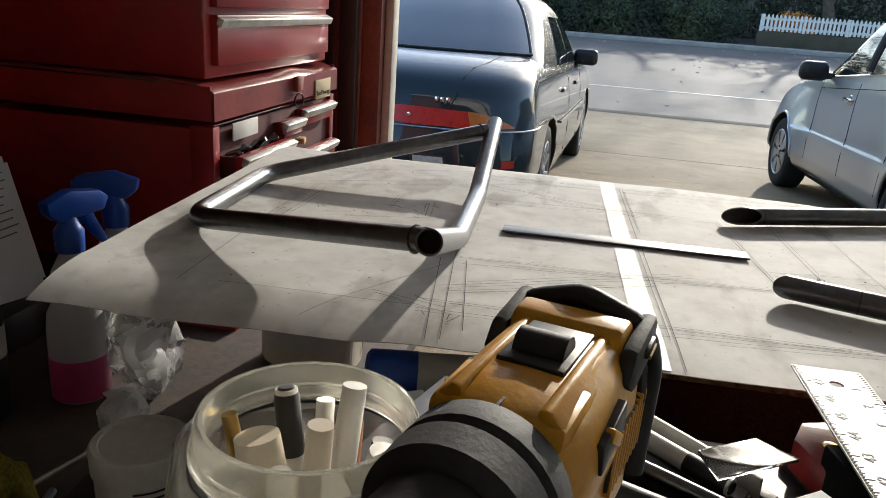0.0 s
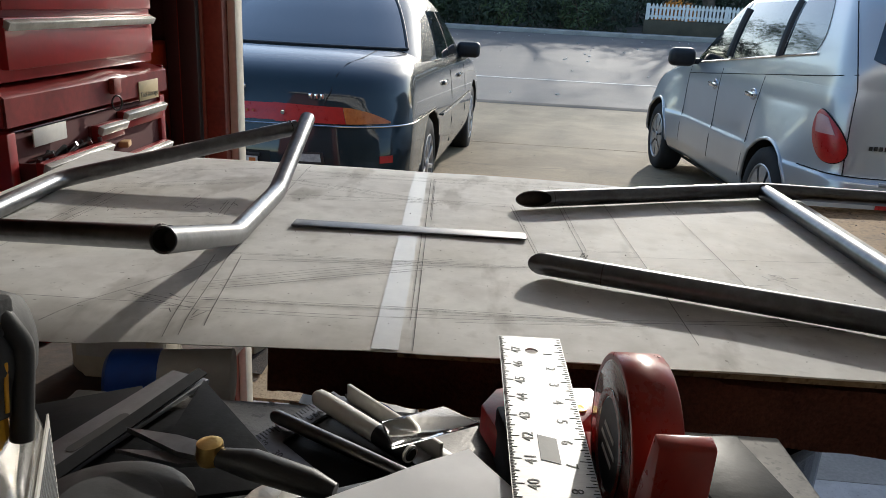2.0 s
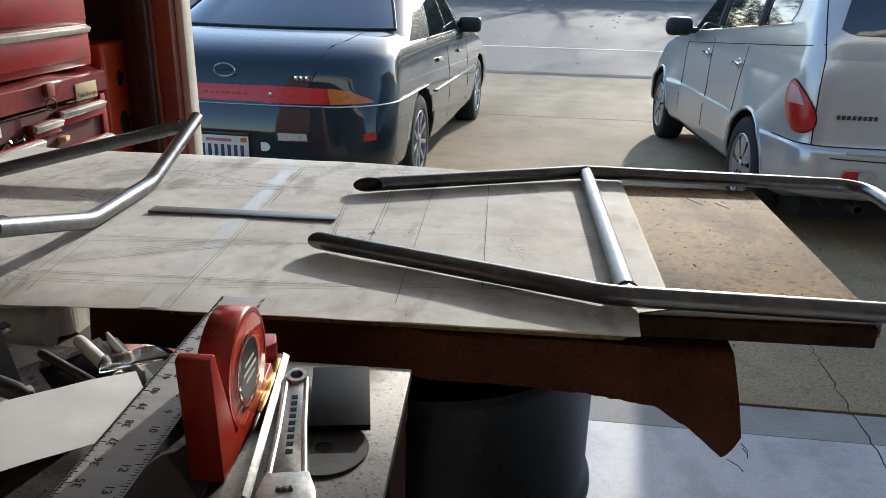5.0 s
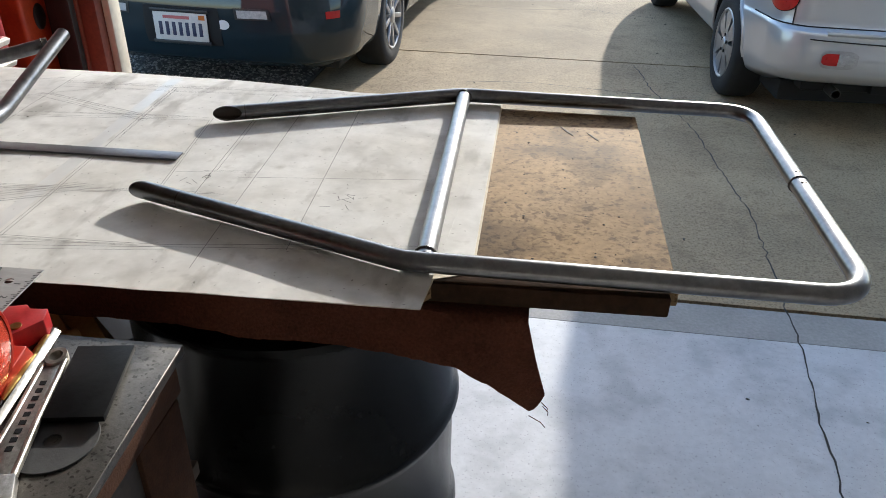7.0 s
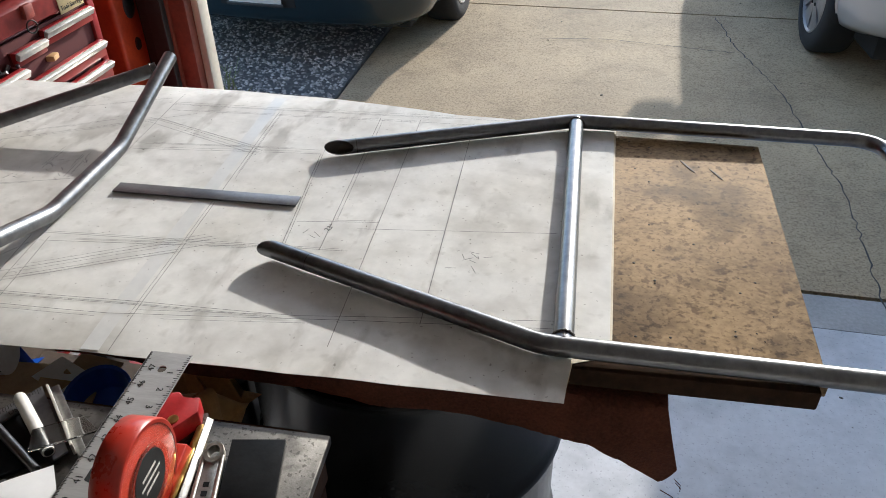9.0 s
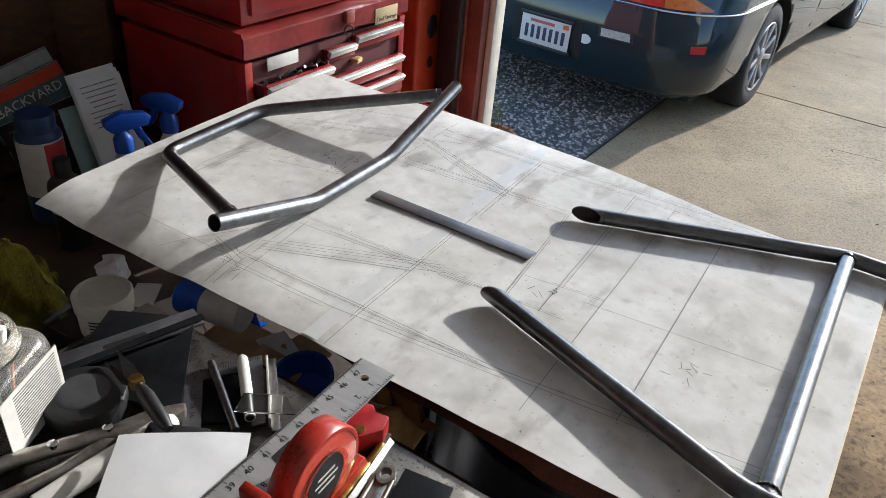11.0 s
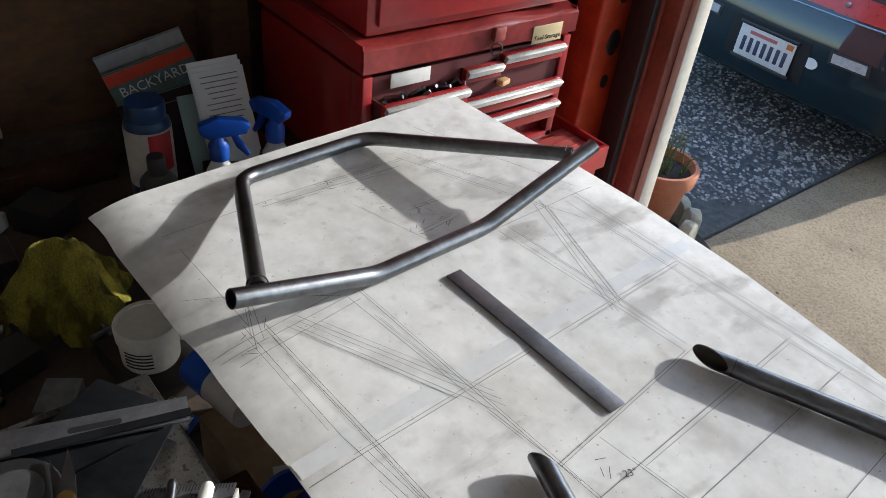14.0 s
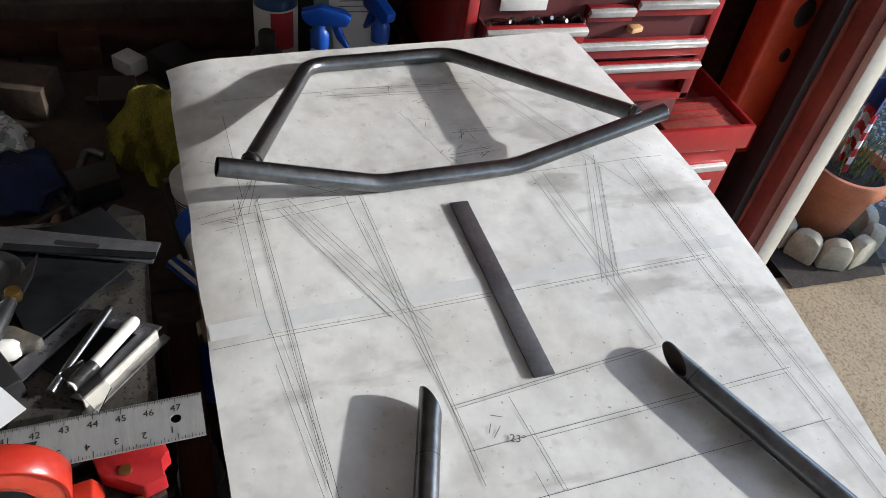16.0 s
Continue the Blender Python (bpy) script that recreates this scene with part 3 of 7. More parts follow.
    return Vector((x + 0.024 * max(0, u - 0.8) / 0.2 * q / 0.1, 0.80 + 0.010 * math.sin(x * 26) * q / 0.1 + 0.010 * wob(x * 8, q * 9), 1.026 - q))


cl = part("drop_cloth", sheet(cloth_f, 150, 40, 0.003), CLOTH)
tagged(cl, "brown felt cloth with frayed hem hanging under the board", "cloth")
cl.matrix_basis = Matrix.Translation((0, 0.02, -0.006))
bm = bmesh.new()
random.seed(4)
for x, z in ((2.036, 0.900), (2.038, 0.894), (2.022, 0.876)):
    sweep(bm, [(x - 0.006, 0.797, z + 0.008), (x + random.uniform(0, 0.01), 0.796, z), (x + random.uniform(0.0, 0.02), 0.795, z - random.uniform(0.002, 0.009))], 0.0006, 4)
tagged(part("frayed_threads", bm, CLOTH, cl), kind="stuff")

ply = empty("board", (0, 0, 0), "scorched brown particle board lying on the drum", "board")
bm = P2([(0.84, 0.86), (1.31, 0.86), (1.325, 0.775), (1.87, 0.795), (1.90, 0.84), (2.176, 0.852), (2.172, 1.10), (2.168, 1.430), (0.84, 1.425)], PZ - 0.024, PZ - 0.004, bevel=0.0015)
part("panel", bm, PLY, ply)
bm = B((2.022, 0.843, PZ - 0.0165), (0.286, 0.030, 0.027), RZ(2.5), 0.003)
part("edge_batten", bm, PLYEDGE, ply, "batten along the edge, darkened for the shade there")
random.seed(11)
bm = bmesh.new()
for k in range(45):
    x, y = random.uniform(1.94, 2.16), random.uniform(0.86, 1.42)
    s = random.uniform(0.0006, 0.0017)
    lathe(bm, [(0, 0.0012), (s, 0.0006), (s * 1.3, 0)], 7, Matrix.Translation((x, y, PZ - 0.004)))
tagged(part("spatter", bm, PLYDARK, ply, "black weld spatter"), kind="stuff")
for x, y, a, s, t in ((2.09, 1.315, -60, 0.018, 0.0016), (2.045, 1.335, -60, 0.020, 0.0016)):
    pts = [(x + s * math.cos(q * 0.524) * (0.8 + 0.4 * random.random()), y + t * math.sin(q * 0.524) * (0.7 + 0.6 * random.random())) for q in range(12)]
    bm = prism(bmesh.new(), [tuple((Matrix.Rotation(radians(a), 2) @ (Vector(p) - Vector((x, y)))) + Vector((x, y))) for p in pts], PZ - 0.005, PZ - 0.0032)
    part("burn_mark", bm, PLYDARK, ply, "black burn scar")


def curl(x, y):
    """Height of the drawing sheet's surface above flat."""
    z = 0.0008 * wob(x * 9, y * 9) + 0.0014 * wob(x * 3.1, y * 3.1, 4)
    d = max(0.0, (0.80 - y) / 0.09) * max(0.0, min(1, (1.55 - x) / 0.5))
    z -= 0.016 * d * d
    e = max(0.0, (0.86 - x) / 0.13)
    z += 0.004 * e * e
    f = max(0.0, (y - 1.40) / 0.10) * max(0.0, min(1, (1.7 - x) / 0.4))
    return z - 0.006 * f * f


def paper_f(u, v):
    y0 = 0.712 + 0.052 * u + 0.006 * max(0, wob(u * 11, 0.0))
    y1 = 1.452 + 0.05 * math.sin(min(1, u * 1.3) * math.pi) + 0.004 * wob(u * 9, 3.3)
    x0, x1 = 0.747 - 0.055 * v, 1.885 + 0.034 * v
    x, y = x0 + (x1 - x0) * u, y0 + (y1 - y0) * v
    return Vector((x, y, PZ + curl(x, y)))


paper = empty("drawing_sheet", (0, 0, 0), "large smudged white drawing sheet with pencil lines", "drawing paper")
part("sheet", sheet(paper_f, 120, 80, 0.0008), PAPER, paper)
part("under_sheet", P2([(1.33, 0.745), (1.884, 0.766), (1.890, 0.83), (1.935, 0.85), (1.925, 1.445), (1.33, 1.452)], PZ - 0.0036, PZ - 0.0022), PAPER_B, paper, "yellowed sheet under the drawing")
part("margin_strip", P2([(1.880, 0.845), (1.932, 0.85), (1.922, 1.443), (1.880, 1.443)], PZ - 0.002, PZ - 0.0008), PAPER, paper)


def on_paper(x0, y0, x1, y1, wd, lift, bm):
    n = max(2, int(math.hypot(x1 - x0, y1 - y0) / 0.02))
    d = Vector((x1 - x0, y1 - y0)).normalized()
    s = Vector((-d.y, d.x)) * wd / 2
    prev = None
    for k in range(n + 1):
        x, y = x0 + (x1 - x0) * k / n, y0 + (y1 - y0) * k / n
        ab = [bm.verts.new((x + q * s.x, y + q * s.y, PZ + curl(x, y) + lift)) for q in (-1, 1)]
        if prev:
            bm.faces.new((prev[0], prev[1], ab[1], ab[0]))
        prev = ab
    return bm


# clear tape over the seam
bm = on_paper(1.3176, 0.742, 1.272, 1.475, 0.024, 0.0008, bmesh.new())
part("tape_strip", bm, TAPE, paper, "dull clear tape over the seam")
LINES = [(1.089, .794, 1.304, .806), (1.304, .806, 1.543, .842), (1.093, .819, 1.544, .848), (1.104, .860, 1.359, .994), (1.120, .850, 1.369, .977),
         (1.109, .937, 1.304, .962), (1.304, .962, 1.496, .991), (1.106, .957, 1.564, .994), (1.096, 1.223, 1.430, 1.261), (1.092, 1.243, 1.423, 1.274),
         (1.067, 1.325, 1.321, 1.238), (1.062, 1.342, 1.324, 1.255), (1.088, 1.380, 1.612, 1.412), (1.077, 1.406, 1.639, 1.438), (1.342, .743, 1.319, 1.082)]
LINES += [(1.315, 1.112, 1.295, 1.413), (1.466, .987, 1.430, 1.261), (1.523, .989, 1.494, 1.418), (.845, .968, .841, 1.214), (.862, .938, .860, 1.198)]
LINES2 = [(1.133, .743, 1.105, .953), (1.105, .953, 1.075, 1.458), (1.045, .825, 1.125, .805), (1.134, .790, 1.056, .816), (.831, 1.207, 1.142, 1.373),
          (.824, 1.230, 1.008, 1.326), (.934, 1.070, 1.055, 1.110), (1.465, 1.054, 1.587, 1.072), (.979, 1.132, .978, 1.194), (1.034, 1.111, 1.024, 1.183)]
LINES2 += [(1.543, .842, 1.88, .885), (1.544, .848, 1.88, .900), (1.12, .74, 1.09, .95), (1.612, 1.412, 1.87, 1.425), (1.639, 1.438, 1.87, 1.446), (.90, .79, 1.09, .80)]
LINES2 += [(1.60, .80, 1.57, 1.42), (1.70, .86, 1.67, 1.42), (1.56, 1.05, 1.85, 1.09), (.86, .78, .85, .96), (.76, 1.30, 1.06, 1.43), (1.0, .75, 1.10, .93), (1.15, .76, 1.12, .95)]
for a in LINES + LINES2:
    part("pencil_line", on_paper(*a, 0.00065, 0.0010, bmesh.new()), PENCIL, paper, smooth=False)
random.seed(33)
for a in LINES + LINES2[:10]:
    d = Vector((a[2] - a[0], a[3] - a[1])).normalized()
    for k in range(1 if random.random() < 0.6 else 2):
        o, s, e = random.choice((-1, 1)) * random.uniform(0.003, 0.008), random.uniform(-0.02, 0.08), random.uniform(-0.08, 0.02)
        ends = (a[0] - d.y * o + d.x * s, a[1] + d.x * o + d.y * s, a[2] - d.y * o + d.x * e, a[3] + d.x * o + d.y * e)
        if min(ends[1], ends[3]) > 0.75 and max(ends[1], ends[3]) < 1.45:
            part("pencil_line", on_paper(*ends, 0.0005, 0.0010, bmesh.new()), PENCIL, paper, smooth=False)
random.seed(21)
bm = bmesh.new()
for cx, cy, n, s in ((0.985, 1.16, 7, 0.018), (1.03, 1.12, 6, 0.016), (0.95, 1.10, 5, 0.015), (0.90, 1.10, 5, 0.015), (1.03, 1.17, 6, 0.014), (1.74, 1.0, 9, 0.022), (1.13, 0.80, 5, 0.03), (1.50, 1.03, 3, 0.02), (0.86, 1.05, 4, 0.018)):
    for k in range(n):
        x, y = cx + random.uniform(-s, s), cy + random.uniform(-s, s)
        on_paper(x, y, x + random.uniform(-s, s) * 0.7, y + random.uniform(-s, s) * 0.7, 0.0009, 0.0011, bm)
tagged(part("scribble", bm, PENCIL, paper, smooth=False), kind="stuff")
part("written_angle", words("23°", 0.013, axes((1.520, 1.045, PZ + 0.0016), (0.35, 0.94, 0), (-0.94, 0.35, 0)), 0.0001), PENCIL, paper)
random.seed(13)
bm = bmesh.new()
for k in range(70):
    x, y, s = random.uniform(0.85, 1.88), random.uniform(0.79, 1.42), random.uniform(0.0004, 0.0009)
    box(bm, (x, y, PZ + curl(x, y) + 0.0012), (s * 2, s, s), RZ(random.uniform(0, 180)))
tagged(part("metal_crumbs", bm, WELD), "tiny dark metal crumbs on the drawing", "crumbs", kind="stuff")

# steel bar on the sheet
bar = part("flat_bar", B((1.2955, 1.0985, PZ + 0.0025), (0.306, 0.027, 0.0026), RZ(2.1), 0.0005), STRIPM)
tagged(bar, "flat dark mill-steel bar lying on the drawing", "steel bar")

# ---- tube frames ----
TR = 0.0128
TZ = PZ + TR + 0.002


def hollow_end(p, d, r, parent):
    """A dark bore in the end of a tube at p that looks along d."""
    d = Vector(d).normalized()
    m = along(Vector(p), Vector(p) + d)
    part("tube_rim", lathe(bmesh.new(), [(r, -0.0004), (r * 0.985, 0.0008), (r * 0.85, 0.0008), (r * 0.84, -0.002)], 24, m), STEEL, parent)
    part("bore", lathe(bmesh.new(), [(r * 0.845, -0.001), (r * 0.84, -0.03), (0, -0.031)], 24, m), [PLYDARK], parent, "dark open bore of the tube")


fa = empty("bent_tube_frame", (0, 0, 0), "bent steel tube loop frame resting on the drawing", "tube frame")
ea, ta = Vector((1.112, 0.772, 1.139)), Vector((1.076, 1.432, 1.152))
part("front_tube", sweep(bmesh.new(), fillet([ea, (1.102, 0.985, TZ), (1.090, 1.195, TZ), ta], 0.14, 9), TR, 24, cap=False), STEEL, fa)
hollow_end(ea, ea - Vector((1.102, 0.985, TZ)), TR, fa)
part("end_cap", lathe(bmesh.new(), [(0, 0.0012), (TR * 0.9, 0.001), (TR, -0.001)], 24, along(ta, ta + (ta - Vector((1.090, 1.195, TZ))))), STEEL, fa)
part("loop_tube", sweep(bmesh.new(), fillet([(1.100, 0.812, 1.128), (0.792, 0.935, TZ), (0.772, 1.185, TZ), (1.068, 1.392, 1.143)], 0.055, 10), TR * 0.97, 24), STEEL, fa)
for p, d in (((1.090, 0.816, 1.126), (-0.9, 0.36, -0.15)), ((1.060, 1.387, 1.141), (-0.8, -0.56, -0.18))):
    m = along(Vector(p), Vector(p) + Vector(d))
    bm = bmesh.new()
    for k in range(30):
        a = k / 30 * 6.283
        lathe(bm, [(0, 0.0012), (0.0014, 0.0008), (0.0018, 0), (0, -0.0012)], 7, m @ Matrix.Translation((TR * math.cos(a), TR * math.sin(a), 0)))
    part("weld", bm, WELD, fa, "dark weld bead")
for t in (0.035,):
    part("drilled_hole", lathe(bmesh.new(), [(0, 0.0008), (0.0022, 0.0004), (0.0024, -0.001)], 12, Matrix.Translation((1.1105, 0.80 + t, 1.1308 + 0.0131 - 0.278 * t)) @ RX(-15)), PLYDARK, fa)

fb = empty("trapezoid_tube_frame", (0, 0, 0), "long bent steel tube frame overhanging the board", "tube frame")
path = [(1.490, 0.953, TZ), (1.852, 0.838, TZ), (2.388, 0.856, TZ - 0.006), (2.373, 1.460, TZ - 0.006), (1.850, 1.436, TZ), (1.487, 1.274, TZ)]
pts = [Vector(p) for p in path]
run = [pts[0]] + fillet([pts[0], pts[1], pts[2]], 0.10, 8)[1:-1] + fillet([pts[1], pts[2], pts[3]], 0.062, 12)[1:-1]
run += fillet([pts[2], pts[3], pts[4]], 0.062, 12)[1:-1] + fillet([pts[3], pts[4], pts[5]], 0.10, 8)[1:-1] + [pts[5]]
mid = Vector((2.3805, 1.155, TZ - 0.006))
i = next(k for k in range(1, len(run)) if run[k].y > 1.155 and run[k].x > 2.3)
bm = sweep(bmesh.new(), run[:i] + [mid], TR, 24, cap=False)
part("near_rail", bm, STEEL, fb)
part("far_rail", sweep(bmesh.new(), [mid] + run[i:], TR, 24, cap=False), STEEL, fb)
part("cross_tube", sweep(bmesh.new(), [(1.8769, 0.842, TZ), (1.8541, 1.434, TZ)], TR * 0.98, 24), STEEL, fb)
for p, q, cut_y, cut_z, base, back in ((run[0], run[2], -1.3, 0.3, 0.026, 0.040), (run[-1], run[-3], 2.0, -0.5, 0.026, 0.004)):
    d = (p - q).normalized()
    m = along(p, p + d)
    bm = bmesh.new()
    ring, tip = [], []
    for k in range(24):
        a = 2 * math.pi * k / 24
        x, y = TR * math.cos(a), TR * math.sin(a)
        wv = m.to_3x3() @ Vector((x, y, 0))
        ring.append(bm.verts.new(p + wv))
        tip.append(bm.verts.new(p + wv + d * (base + cut_z * wv.z + cut_y * wv.y)))
    for k in range(24):
        bm.faces.new((ring[k], ring[(k + 1) % 24], tip[(k + 1) % 24], tip[k]))
    lip = [bm.verts.new(v.co + (p - v.co - d * (p - v.co).dot(d)) * 0.14) for v in tip]
    for k in range(24):
        bm.faces.new((tip[k], tip[(k + 1) % 24], lip[(k + 1) % 24], lip[k]))
    lipco = [v.co.copy() for v in lip]
    part("cut_end", bm, STEEL, fb, "slant-cut tube end")
    bm = bmesh.new()
    lip = [bm.verts.new(v) for v in lipco]
    inn = [bm.verts.new(v - d * 0.06) for v in lipco]
    for k in range(24):
        bm.faces.new((lip[k], lip[(k + 1) % 24], inn[(k + 1) % 24], inn[k]))
    bm.faces.new(inn)
    part("bore", bm, PLYDARK, fb, "dark open bore of the tube")
    part("scribed_ring", lathe(bmesh.new(), [(TR * 1.0, -0.0006), (TR * 1.012, 0), (TR * 1.0, 0.0006)], 24, along(p - d * back, p)), PLYDARK, fb)
for c, d, r in ((mid, (0, 1, 0), TR), (Vector((1.8765, 0.8525, TZ)), (0, 1, 0), TR), (Vector((1.8545, 1.424, TZ)), (0, 1, 0), TR)):
    m = along(c, c + Vector(d))
    bm = bmesh.new()
    for k in range(34):
        a = k / 34 * 6.283
        lathe(bm, [(0, 0.0018), (0.0016, 0.0014), (0.0022, 0), (0.0014, -0.0014), (0, -0.0018)], 7, m @ Matrix.Translation((r * math.cos(a), r * math.sin(a), random.uniform(-0.0008, 0.0008))))
    part("weld", bm, WELD, fb, "dark weld bead at the joint")
for z in (-0.019, 0.019):
    part("plug_weld", lathe(bmesh.new(), [(0, TR + 0.001), (0.0035, TR + 0.0006), (0.004, TR - 0.002)], 12, Matrix.Translation(mid + Vector((0, z, 0)))), WELD, fb)

# ---- bench ----
bench = empty("workbench", (0, 0, 0), "heavy workbench with a worn steel top", "workbench")
part("steel_top", P2([(1.078, 0.672), (1.639, 0.690), (1.652, 0.44), (1.66, -0.25), (1.078, -0.25)], BZ - 0.012, BZ, bevel=0.0015), BENCHTOP, bench, "scratched dark steel plate")
part("front_timber", B((1.41, 0.712, 0.945), (0.36, 0.036, 0.085), RZ(1.8), 0.003), BENCHWOOD, bench, "raw orange-brown timber rail")
part("wood_top", B((1.361, 0.22, 1.01), (0.555, 0.90, 0.036), bevel=0.003), BENCHWOOD, bench)
for x in (1.13, 1.60):
    for y in (0.62, -0.18):
        part("leg", B((x, y, 0.495), (0.075, 0.085, 0.99), bevel=0.003), BENCHWOOD, bench)
# panel added to give the drum something dark to mirror
part("side_panel", B((1.622, 0.23, 0.70), (0.018, 0.80, 0.58), bevel=0.002), PLYDARK, bench, "dark side panel added for the drum to reflect")
part("low_shelf", B((1.365, 0.22, 0.30), (0.50, 0.82, 0.03), bevel=0.002), SHELFW, bench)

# low shelf along the board wall
shelf = empty("wall_counter", (0, 0, 0), "dark cluttered wooden counter along the wall", "counter")
part("counter_top", B((0.55, 0.55, 0.765), (0.86, 2.2, 0.03), bevel=0.003), SHELFW, shelf)
for y in (-0.4, 0.55, 1.2):
    part("leg", B((0.90, y, 0.375), (0.06, 0.06, 0.75), bevel=0.003), SHELFW, shelf)
part("back_rail", B((0.205, 0.25, 0.812), (0.05, 1.3, 0.062), bevel=0.003), BENCHWOOD, shelf)


# ---- red tool chests against the wall ----
CX = 0.648
def drawer(parent, y0, y1, z0, z1, out, x=CX):
    """A drawer front with its box, pulled out by out, and the bright lip along its top."""
    d = part("drawer", B((x + out - 0.006, (y0 + y1) / 2, (z0 + z1) / 2), (0.014, y1 - y0 - 0.004, z1 - z0 - 0.004), bevel=0.002), RED, parent)
    part("handle", B((x + out + 0.005, (y0 + y1) / 2, z1 - 0.012), (0.012, y1 - y0 - 0.004, 0.016), RY(24), 0.002), TRIM, d, "bright aluminium pull along the drawer")
    if out > 0.004:
        bm = bmesh.new()
        for y in (y0 + 0.004, y1 - 0.004):
            box(bm, (x + out / 2 - 0.02, y, (z0 + z1) / 2), (out + 0.03, 0.003, z1 - z0 - 0.008))
        box(bm, (x + out / 2 - 0.02, (y0 + y1) / 2, z0 + 0.004), (out + 0.03, y1 - y0 - 0.01, 0.003))
        part("drawer_box", bm, REDSHADE, d)
    return d


chest = empty("tool_chest", (0, 0, 0), "red steel tool chest with drawers slightly open", "tool chest")
CY0, CY1 = 1.258, 1.825
bm = bmesh.new()
box(bm, (0.423, (CY0 + CY1) / 2, 0.995), (0.40, CY1 - CY0 - 0.008, 0.25), bevel=0.004)
part("body", bm, RED, chest)
bm = bmesh.new()
for y in (CY0 + 0.011, CY1 - 0.011):
    box(bm, (CX - 0.02, y, 0.995), (0.042, 0.022, 0.26), bevel=0.002)
box(bm, (CX - 0.02, (CY0 + CY1) / 2, 0.873), (0.042, CY1 - CY0, 0.018), bevel=0.002)
part("front_frame", bm, RED, chest)


def lid_f(u, v):
    y = CY0 - 0.004 + (CY1 - CY0 + 0.008) * u
    a = v * math.pi * 0.5
    dent = 0.010 * math.exp(-((u - 0.62) / 0.10) ** 2) - 0.008 * math.exp(-((u - 0.85) / 0.1) ** 2) + 0.003 * wob(u * 8, v * 3)
    if v < 0.35:
        return Vector((CX + 0.006, y, 1.135 + 0.045 * v / 0.35))
    k = (v - 0.35) / 0.65
    return Vector((CX + 0.006 - 0.44 * k ** 1.6 * 1.0, y, 1.18 + (0.016 + dent) * math.sin(min(1, k * 2.2) * math.pi / 2)))


part("lid", sheet(lid_f, 60, 26, 0.004), REDDUST, chest, "dusty dented red lid")
for y in (CY0 - 0.002, CY1 + 0.002):
    part("lid_side", B((0.433, y, 1.162), (0.43, 0.004, 0.055), bevel=0.0015), RED, chest)
part("label_plate", B((CX + 0.003, 1.369, 1.109), (0.003, 0.097, 0.030), bevel=0.001), LABEL, chest, "blank pale label plate")
pl = part("name_plate", B((CX + 0.008, 1.735, 1.145), (0.002, 0.090, 0.040), bevel=0.0006), plain("brass_plate", (0.55, 0.42, 0.22), 0.5), chest, "tan plate lettered Tool Storage")
part("lettering", words("Tool Storage", 0.0155, axes((CX + 0.0094, 1.735, 1.137), (0, 1, 0), (0, 0, 1)), 0.0002), INK, pl)
latch = part("latch", B((CX + 0.012, 1.585, 1.168), (0.012, 0.030, 0.030), bevel=0.003), RUST, chest, "worn latch")
part("lock_ring", sweep(bmesh.new(), [(CX + 0.016 + 0.004 * math.cos(a), 1.580 + 0.012 * math.cos(a), 1.136 + 0.014 * math.sin(a)) for a in [k * 0.524 for k in range(12)]], 0.0018, 8, closed=True), DOORTRACK, latch)
# three small drawers in the first row, then full-width ones
drawer(chest, 1.285, 1.500, 1.035, 1.078, 0.036)
drawer(chest, 1.505, 1.610, 1.068, 1.104, 0.012)
drawer(chest, 1.614, 1.800, 1.076, 1.116, 0.008)
drawer(chest, 1.285, 1.806, 0.985, 1.030, 0.014)
drawer(chest, 1.295, 1.812, 0.925, 0.975, 0.014)
# dark slab in place of the shade between the drawers
part("drawer_gap", B((CX - 0.012, 1.545, 1.04), (0.01, 0.52, 0.16)), REDSHADE, chest)
bm = bmesh.new()
random.seed(2)
for k in range(12):
    sweep(bm, [(CX + random.uniform(-0.01, 0.02), 1.30 + 0.018 * k, 1.070), (CX + random.uniform(0, 0.03), 1.31 + 0.018 * k + random.uniform(-0.02, 0.02), 1.083)], 0.004, 8)
tagged(part("drawer_tools", bm, STEEL), "small steel tools poking out of a drawer", "tools", kind="stuff")
tagged(part("tan_block", B((CX + 0.0, 1.63, 1.047), (0.02, 0.03, 0.012), RZ(15), 0.002), plain("tan_wood", (0.6, 0.36, 0.16), 0.6)), "small tan wooden block in the drawer gap", "block")

top = empty("upper_tool_box", (0, 0, 0), "red steel drawer box standing on the chest", "tool box")
part("body", B((0.438, 1.545, 1.46), (0.385, 0.545, 0.525), bevel=0.005), RED, top)
for z0, z1 in ((1.215, 1.30), (1.305, 1.42), (1.425, 1.54), (1.545, 1.66)):
    d = part("drawer", B((0.635, 1.545, (z0 + z1) / 2), (0.016, 0.505, z1 - z0 - 0.006), bevel=0.002), RED, top)
    part("handle", B((0.646, 1.545, z1 - 0.014), (0.012, 0.505, 0.014), RY(24), 0.002), TRIM, d, "bright aluminium pull along the drawer")

cab = empty("roller_cabinet", (0, 0, 0), "red steel roller cabinet with a rusty tray top", "tool cabinet")
part("body", B((0.42, 1.64, 0.41), (0.50, 0.76, 0.64), bevel=0.005), RED, cab)
bm = bmesh.new()
for c, s in (((0.42, 1.64, 0.735), (0.51, 0.77, 0.006)), ((0.680, 1.64, 0.765), (0.012, 0.78, 0.066)), ((0.42, 2.025, 0.765), (0.52, 0.010, 0.066)), ((0.42, 1.256, 0.765), (0.52, 0.010, 0.066))):
    box(bm, c, s, bevel=0.002)
part("tray", bm, [RED], cab)
part("tray_floor", B((0.42, 1.64, 0.742), (0.49, 0.75, 0.004)), RUST, cab, "rusty scuffed tray floor")
# base in the darkened red, shade under the chest put in its colour
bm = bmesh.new()
